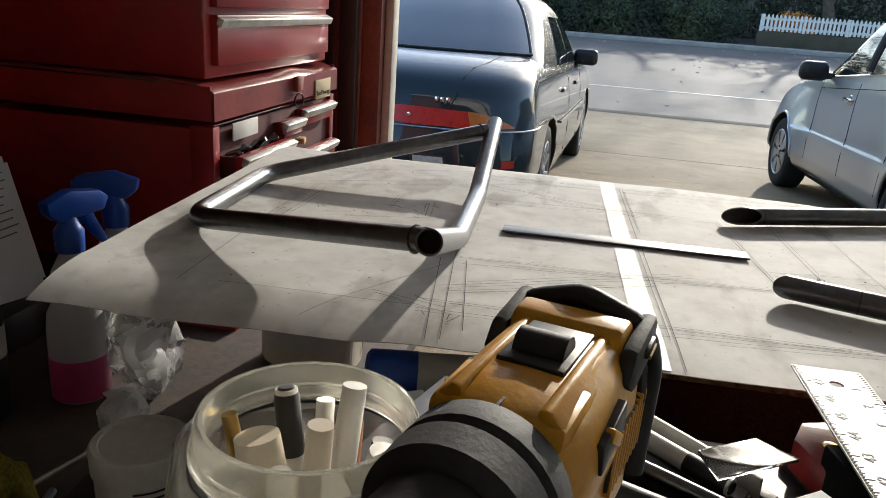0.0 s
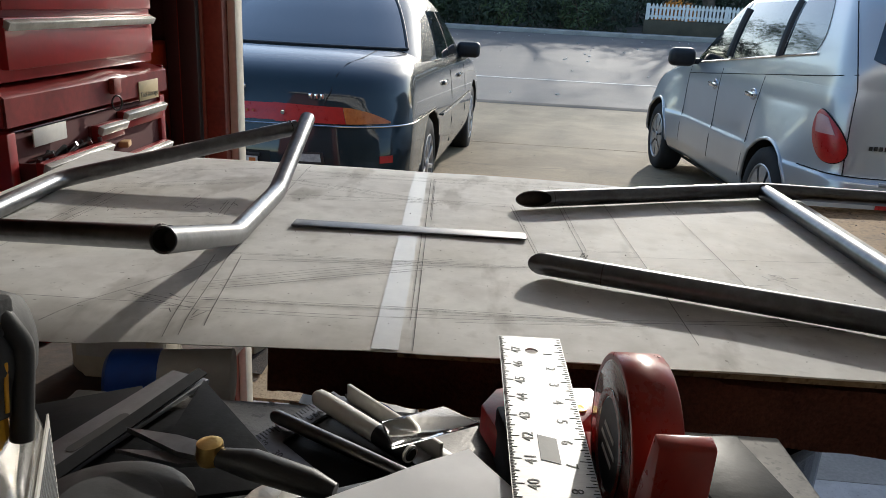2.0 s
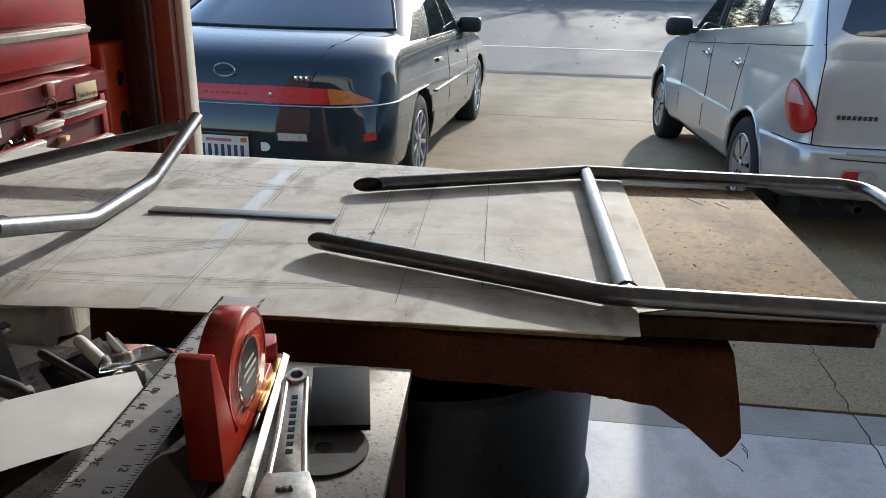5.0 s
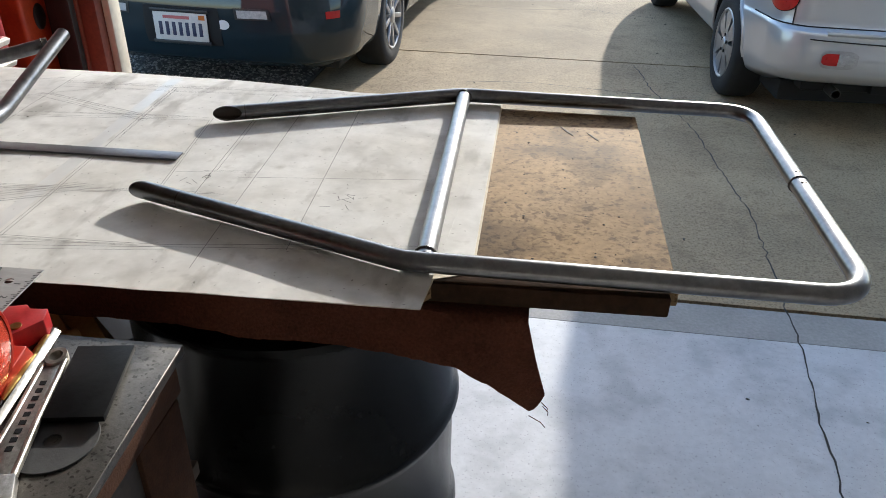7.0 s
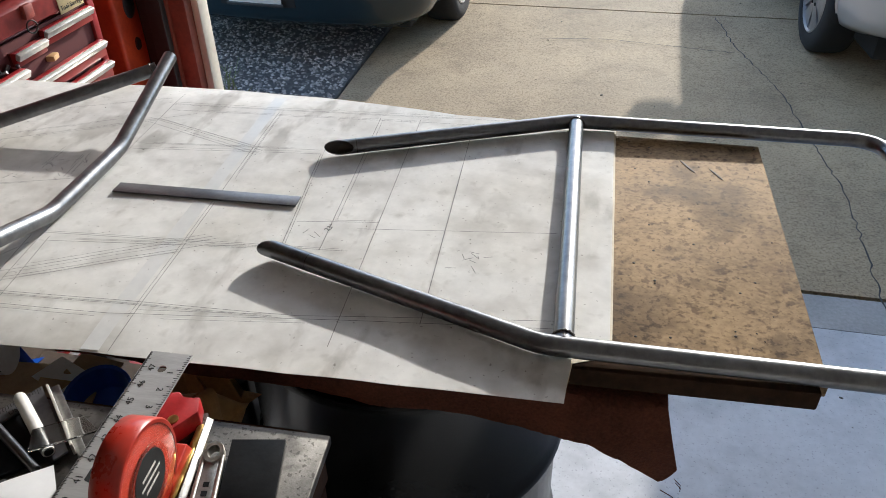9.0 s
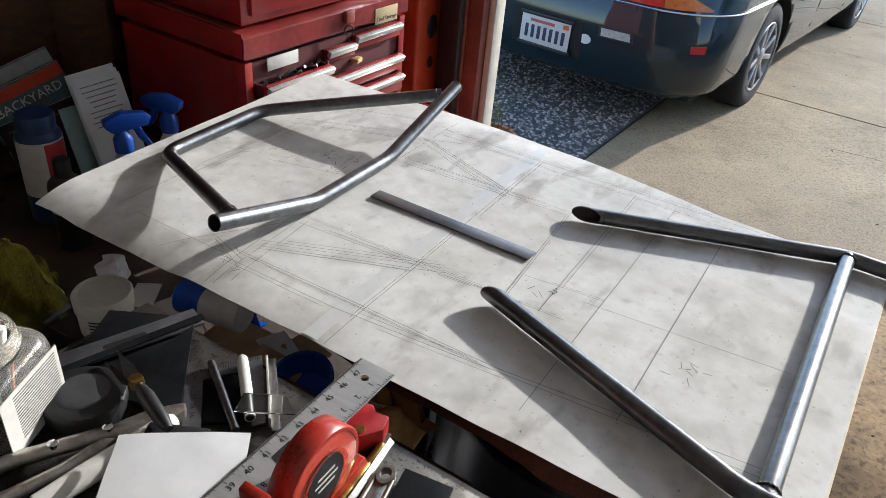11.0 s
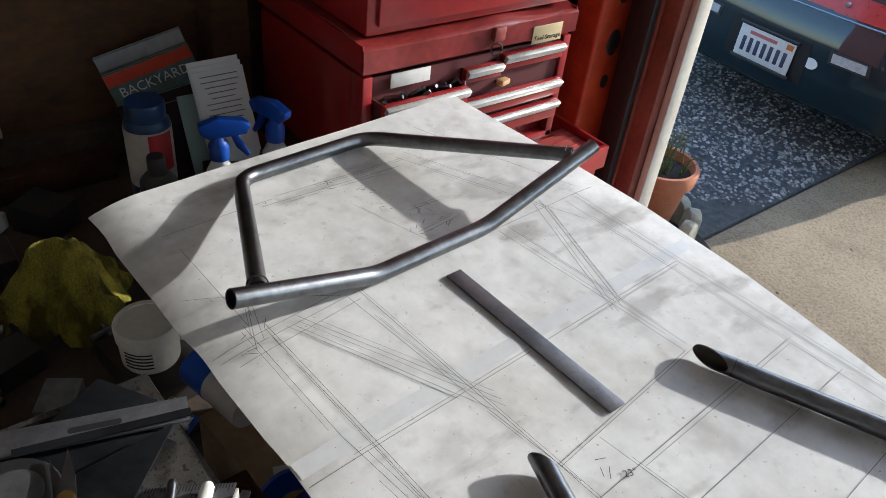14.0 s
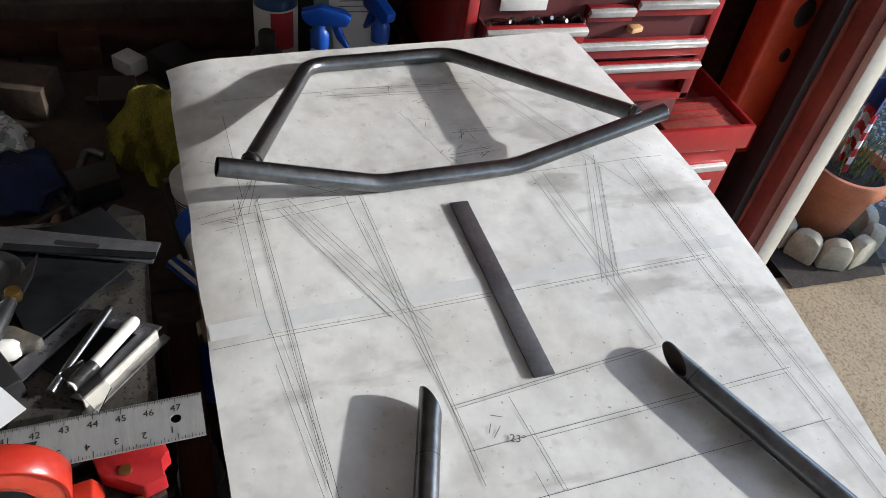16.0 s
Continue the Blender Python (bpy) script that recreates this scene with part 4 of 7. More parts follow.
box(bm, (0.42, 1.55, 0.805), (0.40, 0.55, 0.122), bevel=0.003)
tagged(part("chest_riser", bm, REDSHADE), "base under the tool chest, red darkened for shade", "riser")
for k in range(3):
    part("tray_rib", B((0.60 + 0.03 * k - 0.04, 1.905, 0.7845), (0.004, 0.20, 0.003), RZ(2), 0.001), RED, cab)
part("till", B((0.600, 1.905, 0.763), (0.13, 0.215, 0.040), RZ(2), 0.004), RUST, cab, "scuffed red tray with a worn top")
for z0, z1 in ((0.56, 0.69), (0.42, 0.55), (0.28, 0.41)):
    d = part("drawer", B((0.672, 1.64, (z0 + z1) / 2), (0.014, 0.71, z1 - z0 - 0.006), bevel=0.002), RED, cab)
    part("handle", B((0.682, 1.64, z1 - 0.015), (0.012, 0.71, 0.022), RY(14), 0.002), TRIM, d, "bright aluminium pull along the drawer")
q = part("name_plate", B((0.690, 1.92, 0.625), (0.002, 0.09, 0.032), bevel=0.0006), LABEL, cab, "pale plate lettered Tool Storage")
part("lettering", words("Tool Storage", 0.0145, axes((0.6914, 1.92, 0.625), (0, 1, 0), (0, 0, 1)), 0.0002), INK, q)
for x in (0.24, 0.60):
    for y in (1.33, 1.95):
        part("castor", lathe(bmesh.new(), [(0, -0.015), (0.04, -0.015), (0.045, 0), (0.04, 0.015), (0, 0.015)], 20, Matrix.Translation((x, y, 0.045)) @ RX(90)), BLACKP, cab)

oc = empty("orange_tool_case", (0, 0, 0), "orange plastic tool case hanging by the door", "tool case")
part("shell", B((0.40, 2.25, 0.86), (0.10, 0.16, 0.70), bevel=0.012, seg=3), ORANGE, oc)
for z, r in ((1.10, 0.022), (0.96, 0.034), (0.84, 0.018)):
    part("recess", lathe(bmesh.new(), [(0, 0.004), (r, 0.004), (r * 1.15, 0.001), (r * 1.2, -0.004)], 24, Matrix.Translation((0.451, 2.25, z)) @ RY(90) @ Matrix.Diagonal((1, 0.7, 1, 1))), BLACKP, oc, "black oval opening")


# ---- cars ----
class Stack:
    """A car's skin: plan outlines, one a height, with rounded corners. y runs from the tail to the nose."""

    def __init__(self, length, levels, bulge=None):
        self.L, self.lv, self.bulge = length, levels, bulge

    def at(self, z):
        lv = self.lv
        z = min(max(z, lv[0][0]), lv[-1][0])
        for i, (a, b) in enumerate(zip(lv, lv[1:])):
            if z <= b[0]:
                t = (z - a[0]) / (b[0] - a[0])
                c, d = lv[max(0, i - 1)], lv[min(len(lv) - 1, i + 2)]
                h = b[0] - a[0]
                out = []
                for k in range(1, len(a)):
                    m0 = (b[k] - c[k]) / (b[0] - c[0]) * h
                    m1 = (d[k] - a[k]) / (d[0] - a[0]) * h
                    lim = 1.5 * abs(b[k] - a[k])
                    m0, m1 = max(-lim, min(lim, m0)), max(-lim, min(lim, m1))
                    out.append((2 * t ** 3 - 3 * t * t + 1) * a[k] + (t ** 3 - 2 * t * t + t) * m0 + (3 * t * t - 2 * t ** 3) * b[k] + (t ** 3 - t * t) * m1)
                return out

    def __call__(self, s, z, off=0.0):
        w, ri, fi, rc, fc, crown = self.at(z)
        y0, y1 = ri, self.L - fi
        if s <= 1:
            x, nx, ny = (w - rc) * s, 0, -1
            y = y0 + crown * (x / w) ** 2
        elif s <= 2:
            a = (s - 1) * math.pi / 2
            yc = y0 + crown * ((w - rc) / w) ** 2
            x, y, nx, ny = w - rc + rc * math.sin(a), yc + rc - rc * math.cos(a), math.sin(a), -math.cos(a)
        elif s <= 3:
            ya, yb = y0 + crown * ((w - rc) / w) ** 2 + rc, y1 - fc
            t = s - 2
            x, y, nx, ny = w + 0.012 * math.sin(t * math.pi), ya + (yb - ya) * t, 1, 0
        elif s <= 4:
            a = (s - 3) * math.pi / 2
            x, y, nx, ny = w - fc + fc * math.cos(a), y1 - fc + fc * math.sin(a), math.cos(a), math.sin(a)
        else:
            x, y, nx, ny = (w - fc) * (5 - s), y1, 0, 1
        if self.bulge and 1 < s < 4:
            x += self.bulge(y, z) * nx
        return Vector((x + nx * off, y + ny * off, z))

    def side_s(self, y, z):
        """The s of the flank at y."""
        a, b = self(2, z).y, self(3, z).y
        return 2 + (y - a) / (b - a)

    def skin(self, bm, zs):
        ss = [k / 5 for k in range(5)] + [1 + k / 8 for k in range(8)] + [2 + k / 44 for k in range(44)] + [3 + k / 8 for k in range(8)] + [4 + k / 5 for k in range(6)]
        rows = []
        for z in zs:
            right = [bm.verts.new(self(s, z)) for s in ss]
            left = [bm.verts.new(v.co * Vector((-1, 1, 1))) for v in right[1:-1]][::-1]
            rows.append(right + left)
        n = len(rows[0])
        for a, b in zip(rows, rows[1:]):
            for k in range(n):
                bm.faces.new((a[k], a[(k + 1) % n], b[(k + 1) % n], b[k]))
        bm.faces.new(rows[0][::-1])
        c = bm.verts.new(sum((v.co for v in rows[-1]), Vector()) / n + Vector((0, 0, 0.004)))
        for k in range(n):
            bm.faces.new((rows[-1][k], rows[-1][(k + 1) % n], c))
        return bm

    def patch(self, s0, s1, z0, z1, off=0.004, side=1, n=12, m=6, thick=0.006, shape=None):
        """A piece that lies on the skin; shape(u, v) may move its corners in s and z."""
        def f(u, v):
            uu, vv = shape(u, v) if shape else (u, v)
            p = self(s0 + (s1 - s0) * uu, z0 + (z1 - z0) * vv, off)
            return Vector((p.x * side, p.y, p.z))
        return sheet(f, n, m, thick)


def lerp_z(levels, n=4):
    out = []
    for a, b in zip(levels, levels[1:]):
        out += [a[0] + (b[0] - a[0]) * k / n for k in range(n)]
    return out + [levels[-1][0]]


def oval(u, v):
    """Maps the square to a disc."""
    a, b = 2 * u - 1, 2 * v - 1
    return 0.5 + 0.5 * a * math.sqrt(1 - b * b / 2), 0.5 + 0.5 * b * math.sqrt(1 - a * a / 2)


def cut_arches(body, car_name, centres, r, w):
    for y in centres:
        for sd in (-1, 1):
            bm = bmesh.new()
            lathe(bm, [(0, -0.30), (r, -0.30), (r, 0.2), (0, 0.2)], 40, Matrix.Translation((sd * w, y, 0.315)) @ RY(90 * sd))
            me = bpy.data.meshes.new("cutter")
            bmesh.ops.recalc_face_normals(bm, faces=bm.faces)
            bm.to_mesh(me)
            bm.free()
            me.materials.append(DARKW)
            cu = bpy.data.objects.new("cutter", me)
            scene.collection.objects.link(cu)
            cu.parent = body.parent
            mod = body.modifiers.new("arch", "BOOLEAN")
            mod.operation, mod.object, mod.solver = "DIFFERENCE", cu, "EXACT"
            mod.material_mode = "TRANSFER"
            dg = bpy.context.evaluated_depsgraph_get()
            dg.update()
            me2 = bpy.data.meshes.new_from_object(body.evaluated_get(dg))
            body.modifiers.clear()
            body.data = me2
            bpy.data.objects.remove(cu)


def wheel(parent, x, y, sd, kind):
    """A wheel whose outer face looks along sd times x."""
    wm = Matrix.Translation((x, y, 0.315)) @ RY(90 * sd)
    wl = part("wheel", lathe(bmesh.new(), [(0.20, -0.10), (0.285, -0.10), (0.308, -0.085), (0.316, -0.05), (0.316, 0.05), (0.308, 0.085), (0.290, 0.10), (0.235, 0.106), (0.205, 0.098), (0.20, 0.08)], 56, wm), TYRE, parent, "black rubber tyre")
    part("rim", lathe(bmesh.new(), [(0.207, 0.10), (0.200, 0.104), (0.190, 0.098), (0.185, 0.06), (0.18, -0.06)], 48, wm), RIM, wl)
    part("rim_back", lathe(bmesh.new(), [(0.186, 0.060), (0.0, 0.066)] if kind == "cover" else [(0.186, 0.045), (0.0, 0.040)], 32, wm), GREYR if kind == "cover" else DARKW, wl)
    if kind == "spoke":
        for k in range(9):
            bm = bmesh.new()
            box(bm, (0.115, 0, 0.088), (0.160, 0.030, 0.022), RY(-4), 0.006)
            bm.transform(wm @ RZ(40 * k))
            part("spoke", bm, RIM, wl)
        part("hub", lathe(bmesh.new(), [(0, 0.102), (0.045, 0.100), (0.055, 0.092), (0.058, 0.06)], 24, wm), RIM, wl)
    else:
        for k in range(7):
            bm = bmesh.new()
            prism(bm, [(0.03, -0.030), (0.10, -0.030), (0.190, -0.074), (0.197, 0), (0.190, 0.074), (0.10, 0.030), (0.03, 0.030)], 0.075, 0.095, bevel=0.006)
            bm.transform(wm @ RZ(360 / 7 * k))
            part("spoke", bm, RIM, wl)
        part("hub", lathe(bmesh.new(), [(0, 0.108), (0.028, 0.106), (0.036, 0.098), (0.062, 0.096), (0.066, 0.07)], 24, wm), RIM, wl)
        for k in range(5):
            part("nut", lathe(bmesh.new(), [(0, 0.104), (0.010, 0.102), (0.011, 0.09)], 8, wm @ RZ(72 * k) @ Matrix.Translation((0.05, 0, 0))), DARKW, wl)


def car_one():
    L, HW = 4.86, 0.885
    lv = [(0.20, 0.78, 0.16, 0.16, 0.30, 0.35, 0.06), (0.26, 0.85, 0.05, 0.06, 0.34, 0.4, 0.10), (0.40, 0.882, 0.0, 0.0, 0.36, 0.45, 0.12), (0.52, 0.886, 0.0, 0.0, 0.38, 0.5, 0.12),
          (0.60, 0.884, 0.012, 0.03, 0.40, 0.55, 0.12), (0.68, 0.878, 0.035, 0.12, 0.42, 0.55, 0.12), (0.78, 0.865, 0.065, 0.25, 0.44, 0.55, 0.12),
          (0.86, 0.85, 0.105, 0.5, 0.42, 0.6, 0.12), (0.92, 0.835, 0.16, 0.9, 0.42, 0.6, 0.13), (0.965, 0.81, 0.25, 1.2, 0.42, 0.6, 0.14), (1.0, 0.775, 0.38, 1.4, 0.42, 0.6, 0.14), (1.03, 0.72, 0.56, 1.6, 0.42, 0.6, 0.12)]
    S = Stack(L, lv)
    car = empty("sedan", pose(-0.03, 4.10, -0.01, -1.1, 0, -3.2) @ Matrix.Scale(1.05, 4), "dark green four-door sedan parked on the driveway", "car")
    car.rotation_mode = "QUATERNION"
    body = part("body", S.skin(bmesh.new(), lerp_z(lv, 5)), [TEAL], car, angle=60)
    cut_arches(body, "sedan", (1.08, 3.84), 0.36, 0.90)
    gl = [(0.93, 0.825, 0.56, 1.45, 0.34, 0.34, 0.16), (1.02, 0.795, 0.72, 1.62, 0.34, 0.34, 0.18), (1.15, 0.735, 1.00, 1.85, 0.32, 0.32, 0.18), (1.27, 0.66, 1.27, 2.06, 0.30, 0.3, 0.18),
          (1.335, 0.585, 1.45, 2.2, 0.28, 0.28, 0.16), (1.37, 0.50, 1.65, 2.35, 0.26, 0.26, 0.12), (1.385, 0.34, 1.9, 2.5, 0.2, 0.2, 0.08)]
    gl = [(0.93 + (g[0] - 0.93) * 1.12, *g[1:]) for g in gl]
    G = Stack(L, gl)
    part("cabin", G.skin(bmesh.new(), lerp_z(gl, 5)), TEAL, car, angle=60)

    bm = sheet(lambda u, v: (lambda p: Vector((p.x if u >= 0.5 else -p.x, p.y, p.z)))(G(abs(2 * u - 1) * (1.60 - 0.14 * v), 1.045 + 0.315 * v - 0.012 * abs(2 * u - 1) ** 6 * (1 - v), 0.005)), 40, 10, 0.004)
    rw = part("rear_window", bm, CARGLASS, car, "dark tinted rear window")
    for sd in (1, -1):
        part("seal", sweep(bmesh.new(), [Vector((sd * p.x, p.y, p.z)) for p in [G(1.62 - 0.14 * k / 8, 1.04 + 0.32 * k / 8, 0.006) for k in range(9)]], 0.010, 8), BLACKP, rw)
    part("deck_seal", sweep(bmesh.new(), [Vector((math.copysign(p.x, q), p.y, p.z)) for q, p in [(q, G(abs(q) * 1.62, 1.04, 0.006)) for q in [k / 12 - 1 for k in range(25)]]], 0.009, 8), BLACKP, rw)
    for sd in (1, -1):
        for y0, y1, lean0, lean1 in ((1.60, 2.20, 0.22, 0.05), (2.24, 2.80, 0.04, 0.0)):
            def fs(u, v, y0=y0, y1=y1, sd=sd, l0=lean0):
                z = 0.965 + 0.31 * v
                ya, yb = y0 + l0 * v, y1 - (0.0 if l0 > 0.1 else 0.20 * v)
                p = G(G.side_s(ya + (yb - ya) * u, z), z, 0.004)
                return Vector((p.x * sd, p.y, p.z))
            part("side_window", sheet(fs, 14, 8, 0.004), CARGLASS, car, "dark side window")
        ms = [G(G.side_s(1.5 + 1.4 * k / 12, 0.955), 0.955, 0.006) for k in range(13)]
        part("window_trim", sweep(bmesh.new(), [Vector((sd * p.x, p.y, p.z)) for p in ms], 0.006, 6), CHROME, car)
        mirror = part("mirror", B((0, 0, 0), (0.20, 0.11, 0.13), bevel=0.04, seg=4), BLACKP, car, "black door mirror")
        mirror.matrix_basis = Matrix.Translation((sd * 0.90, 3.02, 0.985))
        part("mirror_foot", B((-sd * 0.11, 0.0, -0.03), (0.10, 0.05, 0.05), bevel=0.012), BLACKP, mirror)
        for y in (1.72, 2.62):
            p = S(S.side_s(y, 0.80), 0.80, 0.012)
            part("door_handle", B((p.x * sd, y, 0.80), (0.024, 0.15, 0.032), bevel=0.010), CHROME, car, "chrome door handle")
        for y in (2.04, 2.98):
            pts = [S(S.side_s(y + 0.02 * k, z), z, 0.001) for k, z in enumerate((0.34, 0.5, 0.7, 0.86))]
            part("door_seam", sweep(bmesh.new(), [Vector((p.x * sd, p.y, p.z)) for p in pts], 0.003, 5), DARKW, car)
        pts = [S(S.side_s(1.5 + 1.9 * k / 10, 0.60), 0.60, 0.008) for k in range(11)]
        part("side_moulding", sweep(bmesh.new(), [Vector((sd * p.x, p.y, p.z)) for p in pts], 0.010, 6), TEAL, car)
        pts = [S(2.05 + 0.01 * k + (0.92) * k / 10, 0.235, 0.004) for k in range(11)]
        part("sill_strip", sweep(bmesh.new(), [Vector((sd * p.x, p.y, 0.26)) for p in pts[2:9]], 0.008, 6), CHROME, car)
        tl = part("tail_lamp", S.patch(0.50, 1.20, 0.685, 0.775, 0.006, sd, 16, 5, 0.010, lambda u, v: (u, v * (1 - 0.10 * u))), TAILRED, car, "red tail lamp")
        part("amber_corner", S.patch(1.203, 1.58, 0.685, 0.766, 0.006, sd, 12, 5, 0.010, lambda u, v: (u, 0.04 * u + v * (1.0 - 0.92 * u ** 1.6))), AMBER, tl, "amber corner lens")
        part("backup_lamp", S.patch(0.62, 0.93, 0.49, 0.53, 0.005, sd, 10, 4, 0.008), CLEARLENS, car, "clear bumper lamp")
        part("backup_bezel", S.patch(0.59, 0.96, 0.481, 0.539, 0.003, sd, 10, 4, 0.004), BLACKP, car)
        part("side_reflector", S.patch(1.46, 1.60, 0.488, 0.525, 0.004, sd, 5, 3, 0.006), TAILRED, car, "red corner reflector")
        part("chrome_strip", sweep(bmesh.new(), [Vector((sd * p.x, p.y, p.z)) for p in [S(0.0 + 2.2 * k / 26, 0.672, 0.008) for k in range(27)]], 0.0045, 6), CHROME, car)
        pts = [S(s, z, 0.0015) for s, z in ((0.98, 0.65), (1.05, 0.76), (1.10, 0.84), (1.14, 0.92), (1.22, 0.97), (1.36, 1.0), (1.5, 1.028))]
        part("trunk_seam", sweep(bmesh.new(), [Vector((sd * p.x, p.y, p.z)) for p in pts], 0.003, 5), DARKW, car)
    part("centre_panel", S.patch(0.0, 0.50, 0.69, 0.772, 0.005, 1, 10, 5, 0.008), TAILRED, car, "red centre panel between the lamps")
    part("centre_panel", S.patch(0.0, 0.50, 0.69, 0.772, 0.005, -1, 10, 5, 0.008), TAILRED, car, "red centre panel between the lamps")
    for k in range(8):
        part("panel_mark", B((0.02 + 0.032 * (k - 4), S(0.2, 0.73, 0.014).y - 0.004, 0.732), (0.008, 0.003, 0.012)), AMBER, car)
    q = S(0.35, 0.70, 0.012)
    part("lock", lathe(bmesh.new(), [(0, 0.004), (0.011, 0.003), (0.013, -0.004)], 16, Matrix.Translation((0.27, S(0.5, 0.73, 0.014).y, 0.73)) @ RX(90)), CHROME, car)
    bp = S(0.0, 0.79, 0.006)
    part("badge", sweep(bmesh.new(), [(0.0 + 0.060 * math.cos(a), bp.y + 0.010, 0.845 + 0.034 * math.sin(a)) for a in [k * 0.2618 for k in range(24)]], 0.005, 6, closed=True), CHROME, car, "oval chrome badge")
    bm = bmesh.new()
    for k in range(3):
        p = S(0.92, 0.785, 0.005)
        box(bm, (0.40 + 0.030 * k, p.y + 0.006, 0.815), (0.020, 0.004, 0.026), bevel=0.002)
    part("model_mark", bm, CHROME, car, "small chrome mark")
    rc = part("plate_recess", S.patch(0.0, 0.42, 0.335, 0.535, 0.003, 1, 8, 4, 0.004), DARKW, car)
    part("plate_recess", S.patch(0.0, 0.42, 0.335, 0.535, 0.003, -1, 8, 4, 0.004), DARKW, car)
    py = S(0.3, 0.45, 0.0).y - 0.012
    lp = part("licence_plate", B((0.0, py, 0.432), (0.305, 0.005, 0.152), bevel=0.002), LABEL, car, "white licence plate in a dark frame")
    bm = bmesh.new()
    for z, h in ((0.514, 0.018), (0.350, 0.018)):
        box(bm, (0.0, py - 0.001, z), (0.33, 0.010, h), bevel=0.003)
    part("plate_frame", bm, BLACKP, lp)
    plate_blue = plain("plate_blue", (0.03, 0.035, 0.08), 0.5)
    for k in range(7):
        part("plate_bar", B((-0.114 + 0.038 * k, py - 0.0035, 0.420), (0.020, 0.003, 0.070), bevel=0.002), plate_blue, lp)
    bm = bmesh.new()
    box(bm, (-0.02, py - 0.0035, 0.480), (0.15, 0.002, 0.016))
    part("plate_bar", bm, plain("plate_red", (0.45, 0.12, 0.12), 0.5), lp)
    part("plate_sticker", B((0.125, py - 0.0035, 0.484), (0.035, 0.002, 0.024)), AMBER, lp)
    part("oval_sticker", lathe(bmesh.new(), [(0, 0.002), (0.034, 0.002), (0.035, 0)], 24, Matrix.Translation((0.235, S(0.5, 0.44, 0.004).y, 0.452)) @ RX(90) @ Matrix.Diagonal((1, 0.72, 1, 1))), FLAGW, car, "white oval sticker")
    part("underbody", B((0, 2.4, 0.22), (1.5, 4.1, 0.12), bevel=0.02), DARKW, car)
    for y in (1.08, 3.84):
        for sd in (1, -1):
            wheel(car, sd * 0.775, y, sd, "spoke")
    return car


def car_two():
    L = 4.28
    def bulge(y, z):
        k = max(0.0, 1 - max(0, z - 0.62) / 0.30)
        return (0.062 * math.exp(-((y - 0.86) / 0.40) ** 4) + 0.080 * math.exp(-((y - 3.46) / 0.46) ** 4)) * k * min(1, max(0, (z - 0.15) / 0.2))
    lv = [(0.21, 0.70, 0.40, 0.12, 0.22, 0.3, 0.06), (0.27, 0.775, 0.22, 0.05, 0.24, 0.35, 0.09), (0.325, 0.79, 0.03, 0.03, 0.25, 0.37, 0.10), (0.38, 0.80, -0.015, 0.0, 0.25, 0.4, 0.10), (0.50, 0.80, -0.02, 0.0, 0.25, 0.4, 0.10), (0.575, 0.797, -0.005, 0.02, 0.25, 0.4, 0.10),
          (0.605, 0.785, 0.05, 0.05, 0.20, 0.4, 0.08), (0.75, 0.782, 0.065, 0.12, 0.20, 0.42, 0.08), (0.88, 0.778, 0.08, 0.25, 0.20, 0.45, 0.08), (0.98, 0.77, 0.10, 0.60, 0.20, 0.5, 0.08), (1.04, 0.76, 0.115, 0.95, 0.20, 0.5, 0.08)]
    S = Stack(L, lv, bulge)
    car = empty("hatchback", pose(3.955, 4.13, -0.005, -0.9, 0, 3.2), "silver five-door retro hatchback parked on the driveway", "car")
    body = part("body", S.skin(bmesh.new(), lerp_z(lv, 5)), [SILVER], car, angle=60)
    cut_arches(body, "hatchback", (0.86, 3.46), 0.36, 0.80)
    gl = [(1.035, 0.758, 0.115, 1.15, 0.20, 0.34, 0.08), (1.15, 0.74, 0.14, 1.35, 0.20, 0.34, 0.08), (1.30, 0.705, 0.20, 1.60, 0.20, 0.32, 0.09), (1.44, 0.66, 0.29, 1.80, 0.20, 0.3, 0.09), (1.54, 0.61, 0.40, 1.98, 0.20, 0.28, 0.09), (1.60, 0.52, 0.58, 2.15, 0.20, 0.24, 0.08), (1.625, 0.36, 0.9, 2.3, 0.2, 0.2, 0.05)]
    G = Stack(L, gl)
    part("cabin", G.skin(bmesh.new(), lerp_z(gl, 5)), SILVER, car, angle=60)
    for sd in (1, -1):
        part("rear_window", G.patch(0.0, 1.34, 1.165, 1.49, 0.005, sd, 16, 8, 0.004, lambda u, v: (u * (1 - 0.06 * v), v + 0.10 * u ** 8 * (1 - v))), CARGLASS, car, "dark rear window in a black surround")
        for y0, y1, la, lb in ((0.62, 1.10, 0.14, 0.0), (1.16, 1.98, 0.06, 0.0), (2.05, 2.86, 0.0, 0.46)):
            def fs(u, v, y0=y0, y1=y1, sd=sd, la=la, lb=lb):
                yy = y0 + (y1 - y0) * u
                zb = 1.205 - 0.078 * (yy - 0.7)
                z = zb + (1.505 - zb) * v
                ya, yb = y0 + la * v * v + (0.06 * (1 - v) ** 6 if y0 < 1 else 0.0), y1 - lb * v
                p = G(G.side_s(ya + (yb - ya) * u, z), z, 0.004)
                return Vector((p.x * sd, p.y, p.z))
            part("side_window", sheet(fs, 12, 8, 0.004), CARGLASS, car, "dark side window")
        ms = [G(G.side_s(0.64 + 2.22 * k / 14, 1.198 - 0.078 * (2.22 * k / 14 - 0.06)), 1.198 - 0.078 * (2.22 * k / 14 - 0.06), 0.005) for k in range(15)]
        part("belt_trim", sweep(bmesh.new(), [Vector((sd * p.x, p.y, p.z)) for p in ms], 0.008, 6), CHROME, car, "bright strip under the side windows")
